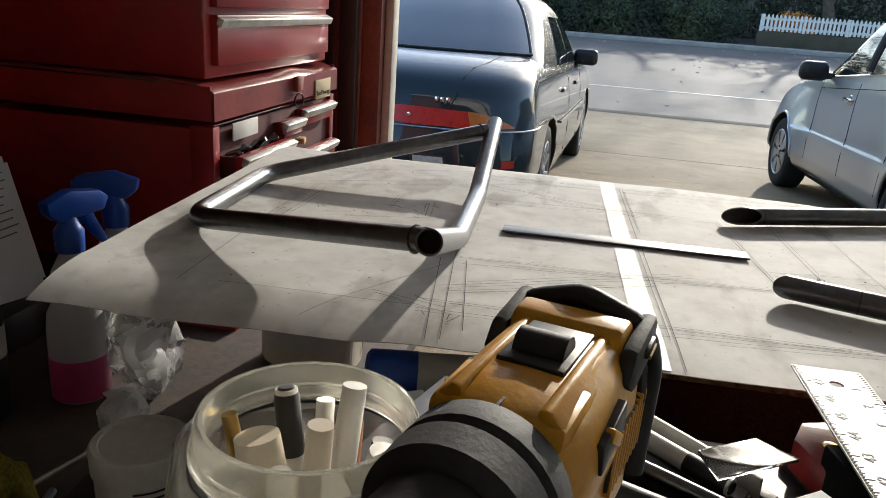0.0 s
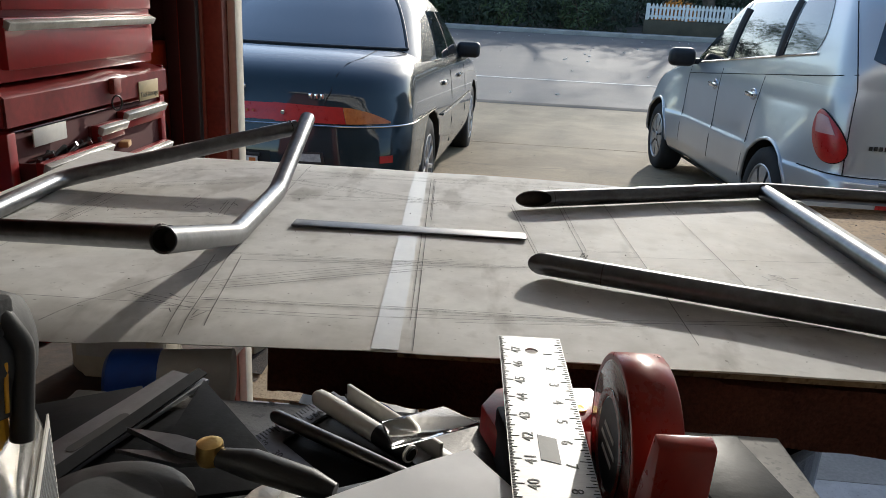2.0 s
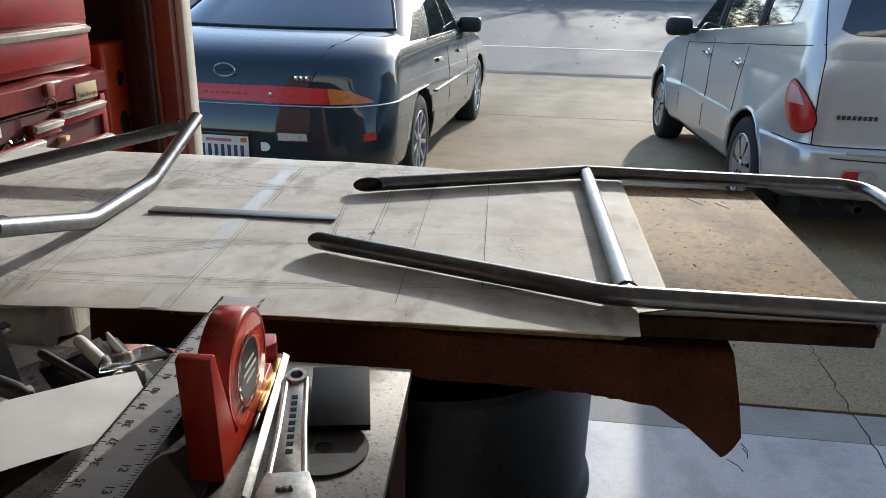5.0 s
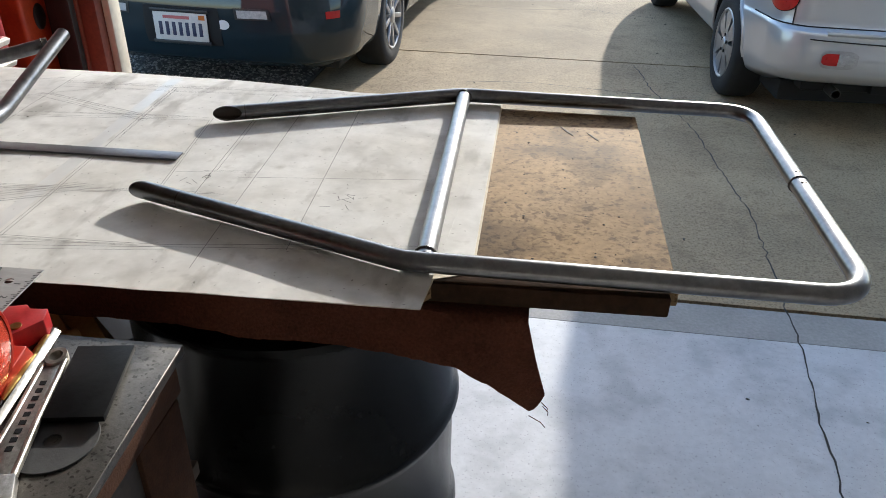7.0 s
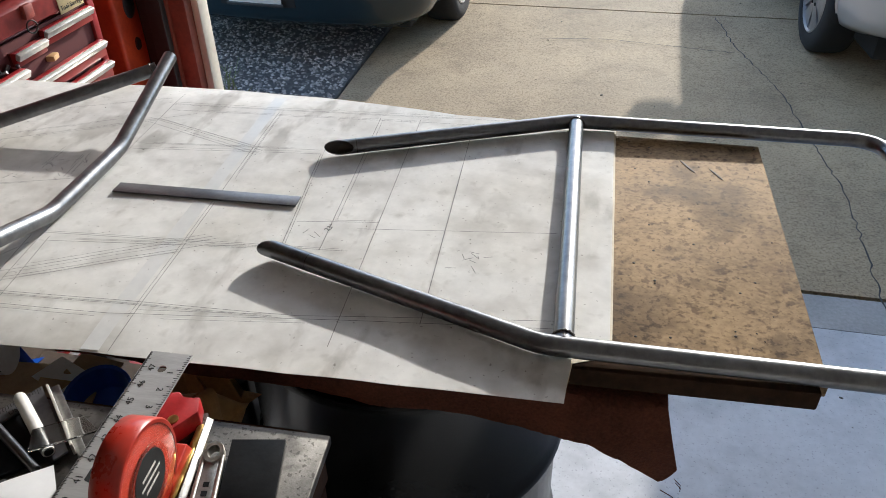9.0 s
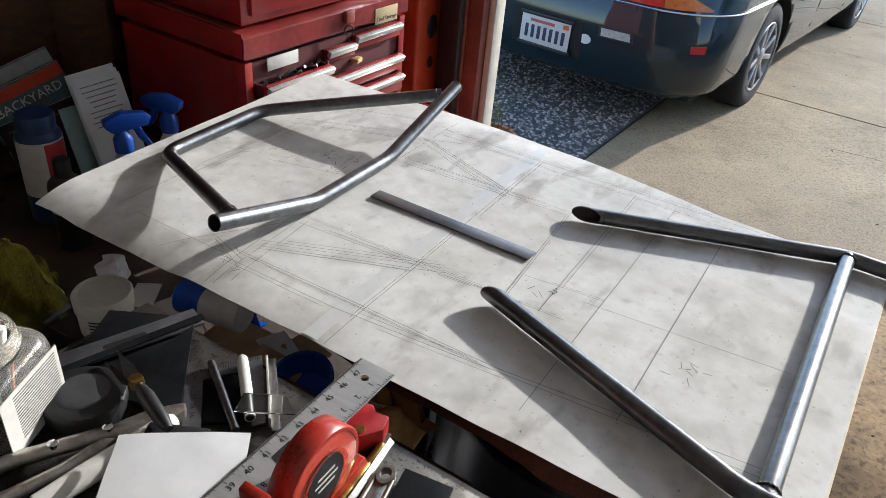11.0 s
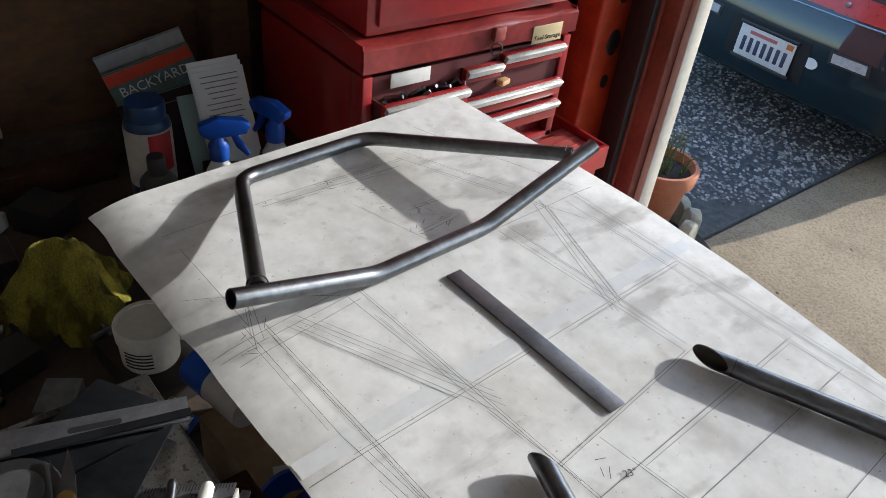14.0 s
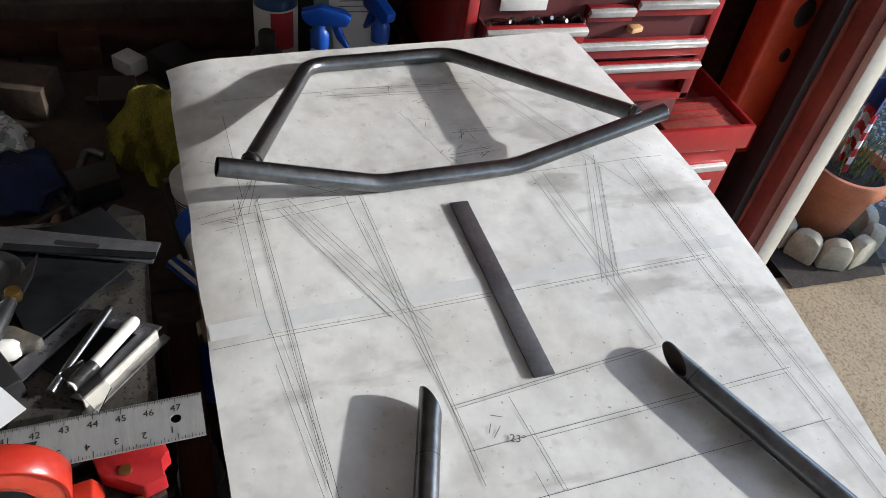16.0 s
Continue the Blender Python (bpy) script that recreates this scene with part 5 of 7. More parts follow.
        for y in (1.13, 2.015):
            ms = [G(G.side_s(y + 0.04 * (y < 1.5) * k / 6, 1.16 + 0.34 * k / 6 - 0.04 * (y > 1.5)), 1.16 + 0.34 * k / 6 - 0.04 * (y > 1.5), 0.003) for k in range(7)]
            part("window_post", sweep(bmesh.new(), [Vector((sd * p.x, p.y, p.z)) for p in ms], 0.028, 8), BLACKP, car, "black post between the side windows")
        ms = []
        for k in range(19):
            y, z = 0.10 + 2.75 * k / 18, 1.115 - 0.062 * (2.75 * k / 18)
            T = G if z > 1.036 else S
            ms.append(T(T.side_s(y, z) if y > 0.34 else 1.5 + 0.5 * (y - 0.10) / 0.24, z, 0.0015))
        part("crease", sweep(bmesh.new(), [Vector((sd * p.x, p.y, p.z)) for p in ms], 0.0028, 5), DARKW, car)
        mirror = part("mirror", B((0, 0, 0), (0.22, 0.12, 0.15), bevel=0.05, seg=4), BLACKP, car, "black door mirror")
        mirror.matrix_basis = Matrix.Translation((sd * 0.905, 2.74, 1.075))
        part("mirror_foot", B((-sd * 0.12, 0.0, -0.03), (0.10, 0.05, 0.05), bevel=0.012), BLACKP, mirror)
        for y in (1.36, 2.16):
            p = S(S.side_s(y, 0.90), 0.90, 0.0)
            hd = part("door_handle", B((p.x * sd + sd * 0.022, y, 0.905), (0.022, 0.16, 0.034), bevel=0.010), CHROME, car, "chrome door handle")
            part("handle_cup", lathe(bmesh.new(), [(0, 0.006), (0.045, 0.006), (0.05, 0)], 20, Matrix.Translation((p.x * sd, y, 0.905)) @ RY(90 * sd) @ Matrix.Diagonal((0.8, 1.25, 1, 1))), CHROME, hd)
        for y, k2 in ((1.24, 0.10), (2.06, 0.0), (2.86, 0.0)):
            pts = [S(S.side_s(y + k2 * (1 - k / 5), z), z, 0.001) for k, z in enumerate((0.36, 0.5, 0.65, 0.8, 0.92, 1.03))]
            part("door_seam", sweep(bmesh.new(), [Vector((p.x * sd, p.y, p.z)) for p in pts], 0.003, 5), DARKW, car)
        def lamp_s(u, v):
            d = -0.095 + 0.12 * oval(u, v)[1] + 0.27 * (oval(u, v)[0] - 0.5) * (1 - 0.18 * v)
            return 2 + (d / 0.314 if d < 0 else d / 3.4)

        def lamp_f(u, v, off=0.010, sd=sd):
            p = S(lamp_s(u, v), 0.655 + 0.265 * oval(u, v)[1], off + 0.012 * (1 - (2 * u - 1) ** 2) * (1 - (2 * v - 1) ** 2))
            return Vector((p.x * sd, p.y, p.z))
        tl = part("tail_lamp", sheet(lamp_f, 18, 18, 0.012), TAILRED, car, "red teardrop tail lamp")
        part("lamp_window", sheet(lambda u, v: lamp_f(0.16 + 0.60 * u, 0.56 + 0.36 * v, 0.013), 10, 8, 0.012), plain("pink_lens", (0.62, 0.36, 0.35), 0.25), tl, "pale upper lens")
        part("lamp_rim", sweep(bmesh.new(), [lamp_f(0.5 + 0.5 * max(-1, min(1, 1.4142 * math.cos(a))), 0.5 + 0.5 * max(-1, min(1, 1.4142 * math.sin(a))), 0.004) for a in [k * math.pi / 24 for k in range(48)]], 0.005, 6, closed=True), DARKW, tl)
        part("lamp_bezel", S.patch(0.735, 1.075, 0.408, 0.502, 0.003, sd, 12, 8, 0.004, lambda u, v: (u, 0.5 + (v - 0.5) * (1 - 0.45 * abs(2 * u - 1) ** 5))), RIM, car)
        part("bumper_reflector", S.patch(0.905, 1.06, 0.425, 0.486, 0.007, sd, 8, 6, 0.008, lambda u, v: (u, 0.5 + (v - 0.5) * (1 - 0.5 * u ** 5))), TAILRED, car, "red bumper reflector")
        part("bumper_lamp", S.patch(0.755, 0.90, 0.425, 0.486, 0.007, sd, 8, 6, 0.008, lambda u, v: (u, 0.5 + (v - 0.5) * (1 - 0.5 * (1 - u) ** 5))), CLEARLENS, car, "clear bumper lamp")
        pts = [S(s, z, 0.0015) for s, z in ((1.46, 0.60), (1.46, 0.72), (1.46, 0.88), (1.46, 1.03))]
        part("hatch_seam", sweep(bmesh.new(), [Vector((sd * p.x, p.y, p.z)) for p in pts], 0.0035, 5), DARKW, car)
        part("hatch_seam", sweep(bmesh.new(), [Vector((sd * p.x, p.y, p.z)) for p in [G(1.46 + 0.055 * k, 1.03 + 0.46 * k / 6, 0.0015) for k in range(7)]], 0.0035, 5), DARKW, car)
        part("bumper_seam", sweep(bmesh.new(), [Vector((sd * p.x, p.y, p.z)) for p in [S(0.05 + 2.0 * k / 24, 0.600, 0.003) for k in range(25)]], 0.0035, 5), DARKW, car)
    bm = bmesh.new()
    for k in range(8):
        xm = -0.615 + 0.026 * k
        box(bm, (xm, S(min(1.2, abs(xm) / 0.582), 0.755, 0.004).y, 0.755), (0.017, 0.006, 0.022), bevel=0.001)
    part("model_mark", bm, DOORTRACK, car, "small dark mark on the hatch")
    for sd in (1, -1):
        for y in (0.86, 3.46):
            ms = []
            for k in range(21):
                a = math.pi * k / 20
                yy, zz = y + 0.365 * math.cos(a), 0.315 + 0.365 * math.sin(a)
                ms.append(S(S.side_s(yy, zz), zz, 0.0) if zz > 0.33 else S(S.side_s(yy, 0.33), 0.33, 0.0))
            part("arch_lip", sweep(bmesh.new(), [Vector((sd * p.x, p.y, p.z)) for p in ms], 0.011, 8), SILVER, car)
    part("bumper_groove", sweep(bmesh.new(), [Vector((math.copysign(p.x, q), p.y, p.z)) for q, p in [(q, S(abs(q) * 1.25, 0.535 + 0.012 * abs(q), 0.001)) for q in [k / 14 - 1 for k in range(29)]]], 0.0035, 5), DARKW, car)
    part("bumper_lip", sweep(bmesh.new(), [Vector((math.copysign(p.x, q), p.y, p.z)) for q, p in [(q, S(abs(q) * 1.05, 0.578, -0.004)) for q in [k / 14 - 1 for k in range(29)]]], 0.014, 8), SILVER, car)
    part("valance", B((0, 0.30, 0.30), (1.20, 0.30, 0.10), bevel=0.02), DARKW, car)
    part("tow_bar", B((0.0, 0.14, 0.285), (0.5, 0.06, 0.06), bevel=0.008), DARKW, car)
    part("tow_ball", lathe(bmesh.new(), [(0, 0.05), (0.022, 0.04), (0.025, 0.02), (0.015, 0), (0.03, -0.01)], 16, Matrix.Translation((-0.1, 0.02, 0.30))), DOORTRACK, car)
    part("exhaust", lathe(bmesh.new(), [(0.026, 0), (0.026, 0.2), (0.022, 0.2), (0.022, 0.0)], 20, Matrix.Translation((-0.45, 0.24, 0.27)) @ RX(90)), DOORTRACK, car, "rusty exhaust pipe")
    part("underbody", B((0, 2.1, 0.22), (1.35, 3.7, 0.12), bevel=0.02), DARKW, car)
    for y in (0.86, 3.46):
        for sd in (1, -1):
            wheel(car, sd * 0.745, y, sd, "cover")
    return car


car_one()
car_two()

# ---- across the street ----
fence = empty("picket_fence", (0, 0, 0), "white wooden picket fence across the street", "fence")
for k in range(34):
    part("picket", P2([(-0.045, 0), (0.045, 0), (0.045, 0.56), (0, 0.64), (-0.045, 0.56)], -0.012, 0.012, axes((7.25 + 0.155 * k, 33.4, 1.16), (1, 0, 0), (0, 0, 1))), PICKET, fence, smooth=False)
for z in (1.28, 1.62):
    part("rail", B((9.8, 33.44, z), (5.2, 0.04, 0.09)), PICKET, fence, smooth=False)
# low wall; the earth colour stands in for its shade
part("footing", B((9.8, 33.5, 0.83), (5.4, 0.2, 0.6), bevel=0.01), EARTH, fence, "low wall under the pickets, darkened for shade")
for x in (7.2, 8.8, 10.4, 12.0):
    part("post", B((x, 33.46, 1.18), (0.11, 0.11, 1.2), bevel=0.01), PICKET, fence)


def leaves(n, centre, size, s, seed, shell=0.55):
    """A clump of n small leaf blades inside an ellipsoid, as one bmesh-free mesh."""
    rnd = random.Random(seed)
    vv, ff = [], []
    for _ in range(n):
        while True:
            p = Vector((rnd.uniform(-1, 1), rnd.uniform(-1, 1), rnd.uniform(-1, 1)))
            r = p.length + 0.35 * noise.noise(p * 2.3 + Vector((seed, 0, 0)))
            if shell < r < 1 or (r < 1 and rnd.random() < 0.15):
                break
        c = Vector((centre[0] + p.x * size[0], centre[1] + p.y * size[1], centre[2] + p.z * size[2]))
        a = Vector((rnd.gauss(0, 1), rnd.gauss(0, 1), rnd.gauss(0, 1))).normalized() * s * rnd.uniform(0.6, 1.3)
        b = a.orthogonal().normalized() * s * 0.45
        i = len(vv)
        vv += [c - a, c + b, c + a, c - b]
        ff.append((i, i + 1, i + 2, i + 3))
    me = bpy.data.meshes.new("leaves")
    me.from_pydata(vv, [], ff)
    return me


def bush(name, c, size, n, s, material, seed, label):
    ob = empty(name, c, label, "bush")
    me = leaves(n, (0, 0, size[2] * 0.85), size, s, seed)
    me.materials.append(material)
    f = new("foliage", me)
    f.parent = ob
    bm = bmesh.new()
    for k in range(5):
        a = k * 1.256
        sweep(bm, [(0, 0, -0.1), (size[0] * 0.3 * math.cos(a), size[1] * 0.3 * math.sin(a), size[2] * 0.9)], [0.03, 0.012], 6)
    part("stem", bm, BARK, ob)


random.seed(31)
for k in range(20):
    x = -16 + 1.15 * k + random.uniform(-0.3, 0.3)
    bush("shrub", (x, 33.8 + random.uniform(0, 1.2), gz(34)), (1.1, 0.9, random.uniform(0.8, 1.3)), 900, 0.11, LEAFD if k % 3 else LEAF, 40 + k, "dark green dense shrub across the street")
for k in range(26):
    x = -18 + 1.7 * k
    bush("hedge", (x, 38 + random.uniform(0, 1.5), gz(38)), (1.6, 1.2, random.uniform(2.2, 3.0)), 1100, 0.16, LEAFD, 90 + k, "tall dark hedge behind the street")
bush("flowering_bush", (8.5, 34.2, gz(34) + 0.2), (1.0, 0.6, 0.62), 1300, 0.07, FLOWER, 200, "orange flowering bush behind the fence")


def tree(x, y, h, seed, crown):
    rnd = random.Random(seed)
    t = empty("tree", (x, y, gz(y)), "large street tree with bare limbs and sparse crown", "tree", "street trees")
    bm = bmesh.new()
    ends = []

    def limb(p, d, length, r, depth):
        pts, rs = [p], [r]
        for k in range(4):
            d = (d + Vector((rnd.uniform(-0.2, 0.2), rnd.uniform(-0.2, 0.2), rnd.uniform(-0.05, 0.15)))).normalized()
            pts.append(pts[-1] + d * length / 4)
            rs.append(r * (1 - 0.14 * (k + 1)))
        sweep(bm, pts, rs, 7)
        ends.append(pts[-1])
        if depth:
            for k in range(3 if depth > 1 else 4):
                a = rnd.uniform(0, 6.28)
                q = rnd.uniform(0.45, 0.9)
                nd = (d * 0.7 + Vector((math.cos(a), math.sin(a), rnd.uniform(0.0, 0.5))) * q).normalized()
                limb(pts[rnd.choice((3, 4, 4))], nd, length * rnd.uniform(0.6, 0.85), rs[-1] * 0.72, depth - 1)
    limb(Vector((0, 0, -0.2)), Vector((0, 0, 1)), h * 0.36, 0.34, 4)
    part("trunk", bm, BARK, t)
    vv, ff = [], []
    for e in ends:
        for k in range(crown):
            c = e + Vector((rnd.gauss(0, 0.45), rnd.gauss(0, 0.45), rnd.gauss(0, 0.35)))
            a = Vector((rnd.gauss(0, 1), rnd.gauss(0, 1), rnd.gauss(0, 1))).normalized() * rnd.uniform(0.06, 0.13)
            b = a.orthogonal() * 0.5
            i = len(vv)
            vv += [c - a, c + b, c + a, c - b]
            ff.append((i, i + 1, i + 2, i + 3))
    me = bpy.data.meshes.new("crown")
    me.from_pydata(vv, [], ff)
    me.materials.append(LEAF)
    new("crown", me).parent = t


tree(10.5, 36.0, 9.5, 1, 3)
tree(4.0, 35.0, 9.0, 2, 3)
tree(15.5, 36.5, 9.5, 3, 4)
tree(-9, 37, 9.0, 4, 14)
hb = empty("house", (0, 0, 0), "dim low house behind the far hedge", "house")
part("wall", B((9, 47, 3.2), (34, 6, 4.2)), HOUSE, hb, smooth=False)
part("roof", P2([(-4.2, 0), (4.2, 0), (0, 2.2)], -18, 18, axes((9, 47, 5.2), (0, 1, 0), (0, 0, 1))), ROOFM, hb, smooth=False)


# ---- flower pot by the door ----
pot = empty("flower_pot", (0.345, 2.88, 0), "terracotta pot with grass by the garage door", "flower pot")
part("pot", lathe(bmesh.new(), [(0, 0.06), (0.085, 0.06), (0.095, 0.07), (0.125, 0.265), (0.142, 0.268), (0.146, 0.275), (0.150, 0.325), (0.145, 0.333), (0.130, 0.333), (0.122, 0.29), (0, 0.285)], 48), TERRA, pot)
part("soil", lathe(bmesh.new(), [(0.124, 0.296), (0.08, 0.305), (0, 0.30)], 24), SOIL, pot)
random.seed(17)
for k in range(34):
    a, r = random.uniform(0, 6.28), random.uniform(0, 0.09)
    x, y = r * math.cos(a), r * math.sin(a)
    hh, lx, ly = random.uniform(0.07, 0.24), random.uniform(-0.09, 0.09), random.uniform(-0.09, 0.09)
    part("blade", sweep(bmesh.new(), [(x, y, 0.295), (x + lx * 0.3, y + ly * 0.3, 0.295 + hh * 0.6), (x + lx, y + ly, 0.295 + hh)], [0.003, 0.0022, 0.0005], 5), GRASS, pot)
flag = empty("small_flag", (0.315, 2.80, 0.295), "small furled red and white striped flag in the pot", "flag")
part("stick", sweep(bmesh.new(), [(0, 0, -0.03), (-0.015, 0.02, 0.42)], 0.004, 8), CREAM, flag)
for k in range(7):
    z0 = 0.02 + 0.032 * k
    def ff(u, v, z0=z0):
        a = u * math.pi * 1.5
        r = 0.022 + 0.008 * math.sin(3 * a)
        z = z0 + 0.033 * v
        return Vector((0.03 + r * math.cos(a) - 0.05 * z, r * math.sin(a) + 0.02 + 0.012 * u, z + 0.03 * u))
    part("stripe", sheet(ff, 16, 2, 0.001), FLAGR if k % 2 == 0 else FLAGW, flag)
def fc(u, v):
    a = u * math.pi * 1.4
    return Vector((0.02 + 0.024 * math.cos(a), 0.024 * math.sin(a) + 0.02, 0.245 + 0.10 * v + 0.02 * u))
part("canton", sheet(fc, 14, 4, 0.001), FLAGB, flag, "dark blue corner of the flag")
for k in range(9):
    a = radians(-150 + 33 * k)
    st = part("edging_stone", P2([(-0.052, 0), (0.052, 0), (0.054, 0.06), (0.045, 0.10), (0.02, 0.118), (-0.02, 0.118), (-0.045, 0.10), (-0.054, 0.06)], -0.026, 0.026,
              Matrix.Translation((0.345 + 0.185 * math.cos(a), 2.88 + 0.185 * math.sin(a), 0.012)) @ RZ(math.degrees(a) + 90 + random.uniform(-6, 6)) @ RX(90 + random.uniform(-8, 8)), 0.010), STONE)
    tagged(st, "rounded cream scalloped edging stone round the pot", "edging stone", "edging stones")
random.seed(23)
for k in range(14):
    x, y = random.uniform(0.42, 0.55), random.uniform(2.62, 2.75)
    part("weed", sweep(bmesh.new(), [(x, y, 0.0), (x + random.uniform(-0.03, 0.03), y + random.uniform(-0.03, 0.03), random.uniform(0.03, 0.10))], [0.002, 0.0005], 4), GRASS, pot)

# ---- counter clutter ----
CZ = 0.781


def can(x, y, r, h, body, name, label, cat, cap=None, band=None, dome=0.35):
    c = empty(name, (x, y, CZ), label, cat)
    part("body", lathe(bmesh.new(), [(0, 0), (r * 0.94, 0), (r, 0.004), (r, h * 0.80), (r * 0.96, h * 0.83), (r * dome, h * 0.95), (0, h * 0.95)], 36), body, c)
    if band:
        part("label", lathe(bmesh.new(), [(r + 0.0006, h * 0.28), (r + 0.0008, h * 0.79)], 36), band, c)
    if cap:
        part("cap", lathe(bmesh.new(), [(r * 0.82, h * 0.80), (r * 0.86, h * 0.98), (r * 0.8, h), (0, h)], 30), cap, c)
    return c


pc = can(0.368, 0.934, 0.046, 0.245, BLUECAN, "fuel_canister", "blue canister with a white and red label", "canister", BLUECAN, LABEL)
part("red_panel", sheet(lambda u, v: Vector((0.0474 * math.cos(-0.35 + 1.1 * u), 0.0474 * math.sin(-0.35 + 1.1 * u), 0.105 + 0.085 * v)), 10, 2), LABELRED, pc, "red panel of the label")
sc = can(0.500, 0.900, 0.035, 0.175, BLACKP, "spray_can", "black spray can with a grey domed cap", "spray can", None, None)
part("dome", lathe(bmesh.new(), [(0.0355, 0.132), (0.033, 0.147), (0.024, 0.158), (0.016, 0.162), (0, 0.163)], 30), GREYR, sc)
part("label", lathe(bmesh.new(), [(0.0356, 0.085), (0.0358, 0.128)], 30), LABEL, sc)
part("nozzle", lathe(bmesh.new(), [(0.017, 0.158), (0.017, 0.195), (0.015, 0.198), (0, 0.198)], 16), BLACKP, sc)


def spray_bottle(x, y, turn, fill):
    s = empty("spray_bottle", pose(x, y, CZ - 0.001, 0, 0, turn) @ Matrix.Diagonal((0.92, 0.92, 1.0, 1)), "milky spray bottle with a blue trigger head" + (" and pink liquid" if fill else ""), "spray bottle")
    r = 0.042
    part("bottle", lathe(bmesh.new(), [(0, 0), (r * 0.93, 0), (r, 0.008), (r, 0.10), (r * 0.94, 0.125), (r * 0.62, 0.150), (r * 0.60, 0.160), (r * 0.70, 0.172), (r * 0.68, 0.184), (r * 0.48, 0.200), (0.014, 0.212), (0.014, 0.222), (0, 0.222)], 40), MILKY, s)
    if fill:
        part("liquid", lathe(bmesh.new(), [(0, 0.002), (r + 0.0004, 0.003), (r + 0.0006, 0.06), (r + 0.0004, 0.064)], 40), PINK, s, "pink cleaning liquid")
        bm = bmesh.new()
        for k in range(9):
            sheet_z = 0.07 + 0.008 * k
            for q in range(1):
                a0, a1 = -2.0, -2.0 + random.uniform(0.4, 0.9)
                sweep(bm, [(1.012 * r * math.cos(a0 + (a1 - a0) * t / 5), 1.012 * r * math.sin(a0 + (a1 - a0) * t / 5), sheet_z) for t in range(6)], 0.0011, 4)
        part("print", bm, BLUEP, s)
    part("collar", lathe(bmesh.new(), [(0.020, 0.212), (0.021, 0.240), (0.016, 0.247), (0.010, 0.262), (0, 0.262)], 24), BLUEP, s, "ribbed blue collar")
    head = P2([(-0.055, 0.005), (0.02, 0.0), (0.035, 0.012), (0.038, 0.028), (0.0, 0.040), (-0.05, 0.033), (-0.064, 0.022)], -0.011, 0.011, axes((0, 0, 0.255), (1, 0, 0), (0, 0, 1)), 0.003)
    part("head", head, BLUEP, s, "blue trigger head")
    part("trigger", P2([(-0.038, 0.0), (-0.022, 0.0), (-0.034, -0.03), (-0.055, -0.052), (-0.062, -0.046), (-0.047, -0.025)], -0.006, 0.006, axes((0, 0, 0.262), (1, 0, 0), (0, 0, 1)), 0.002), BLUEP, s)


spray_bottle(0.580, 0.992, 255, True)
spray_bottle(0.566, 1.114, 20, False)


def crumple(f, nu, nv, amp, sc, thick=0.0008):
    def g(u, v):
        p = f(u, v)
        return p + Vector((wob(p.x * sc, p.y * sc, p.z * sc), wob(p.y * sc + 9, p.z * sc, p.x * sc), wob(p.z * sc, p.x * sc + 5, p.y * sc))) * amp
    return sheet(g, nu, nv, thick)


def ball(r, sq=1.0):
    return lambda u, v: Vector((r * math.sin(math.pi * (0.02 + 0.96 * v)) * math.cos(2 * math.pi * u), r * math.sin(math.pi * (0.02 + 0.96 * v)) * math.sin(2 * math.pi * u), sq * r * -math.cos(math.pi * v)))


bg = part("plastic_bag", crumple(ball(0.05, 1.5), 30, 24, 0.026, 28, 0.0), BAG, smooth=True, angle=20)
bg.matrix_basis = Matrix.Translation((0.665, 1.02, CZ + 0.075))
tagged(bg, "crumpled clear plastic bag on the counter", "plastic bag")
cr = part("crumpled_paper", crumple(ball(0.028, 0.9), 26, 20, 0.014, 55, 0.0), WHITESH, angle=10)
cr.matrix_basis = Matrix.Translation((0.775, 0.805, CZ + 0.105))
tagged(cr, "crumpled white paper ball on the counter", "paper ball")


def towel_f(u, v):
    a = 2 * math.pi * u
    r = 0.105 * v * (1 + 0.25 * math.sin(3 * a + 1) + 0.2 * wob(math.cos(a) * 2, math.sin(a) * 2, 3))
    return Vector((r * math.cos(a), r * math.sin(a) * 1.15, 0.105 * (1 - v ** 1.7) * (1 + 0.3 * math.sin(2 * a + 0.5) * v)))


DARKBOX = mat("dark_box", (0.03, 0.022, 0.02), (0.014, 0.011, 0.01), 0.7)
tw = part("rag", crumple(towel_f, 80, 34, 0.014, 30, 0.003), TOWEL, angle=70)
tw.matrix_basis = Matrix.Translation((0.625, 0.69, CZ + 0.006)) @ Matrix.Diagonal((0.86, 0.84, 1.5, 1))
tagged(tw, "crumpled dirty yellow towelling rag", "rag")
tub = empty("plastic_tub", (0.835, 0.745, CZ + 0.043), "stained white plastic tub with a screw lid", "tub")
part("body", lathe(bmesh.new(), [(0, 0), (0.043, 0), (0.045, 0.004), (0.047, 0.060), (0, 0.060)], 36), WHITEP, tub)
part("lid", lathe(bmesh.new(), [(0.049, 0.050), (0.050, 0.074), (0.047, 0.078), (0.041, 0.077), (0.040, 0.0755), (0, 0.076)], 36), WHITEP, tub, "grubby white lid")
bm = bmesh.new()
for k in range(5):
    sweep(bm, [(0.0468 * math.cos(-1.2 + 0.16 * t), 0.0468 * math.sin(-1.2 + 0.16 * t), 0.016 + 0.007 * k) for t in range(7)], 0.0012, 4)
part("print", bm, INK, tub)
bc = empty("blue_bottle", Matrix.Translation((1.103, 0.742, 1.0165)) @ RZ(12) @ RY(90), "blue-capped bottle lying on its side", "bottle")
part("body", lathe(bmesh.new(), [(0, 0), (0.024, 0), (0.026, 0.004), (0.026, 0.075), (0, 0.075)], 28), LABEL, bc)
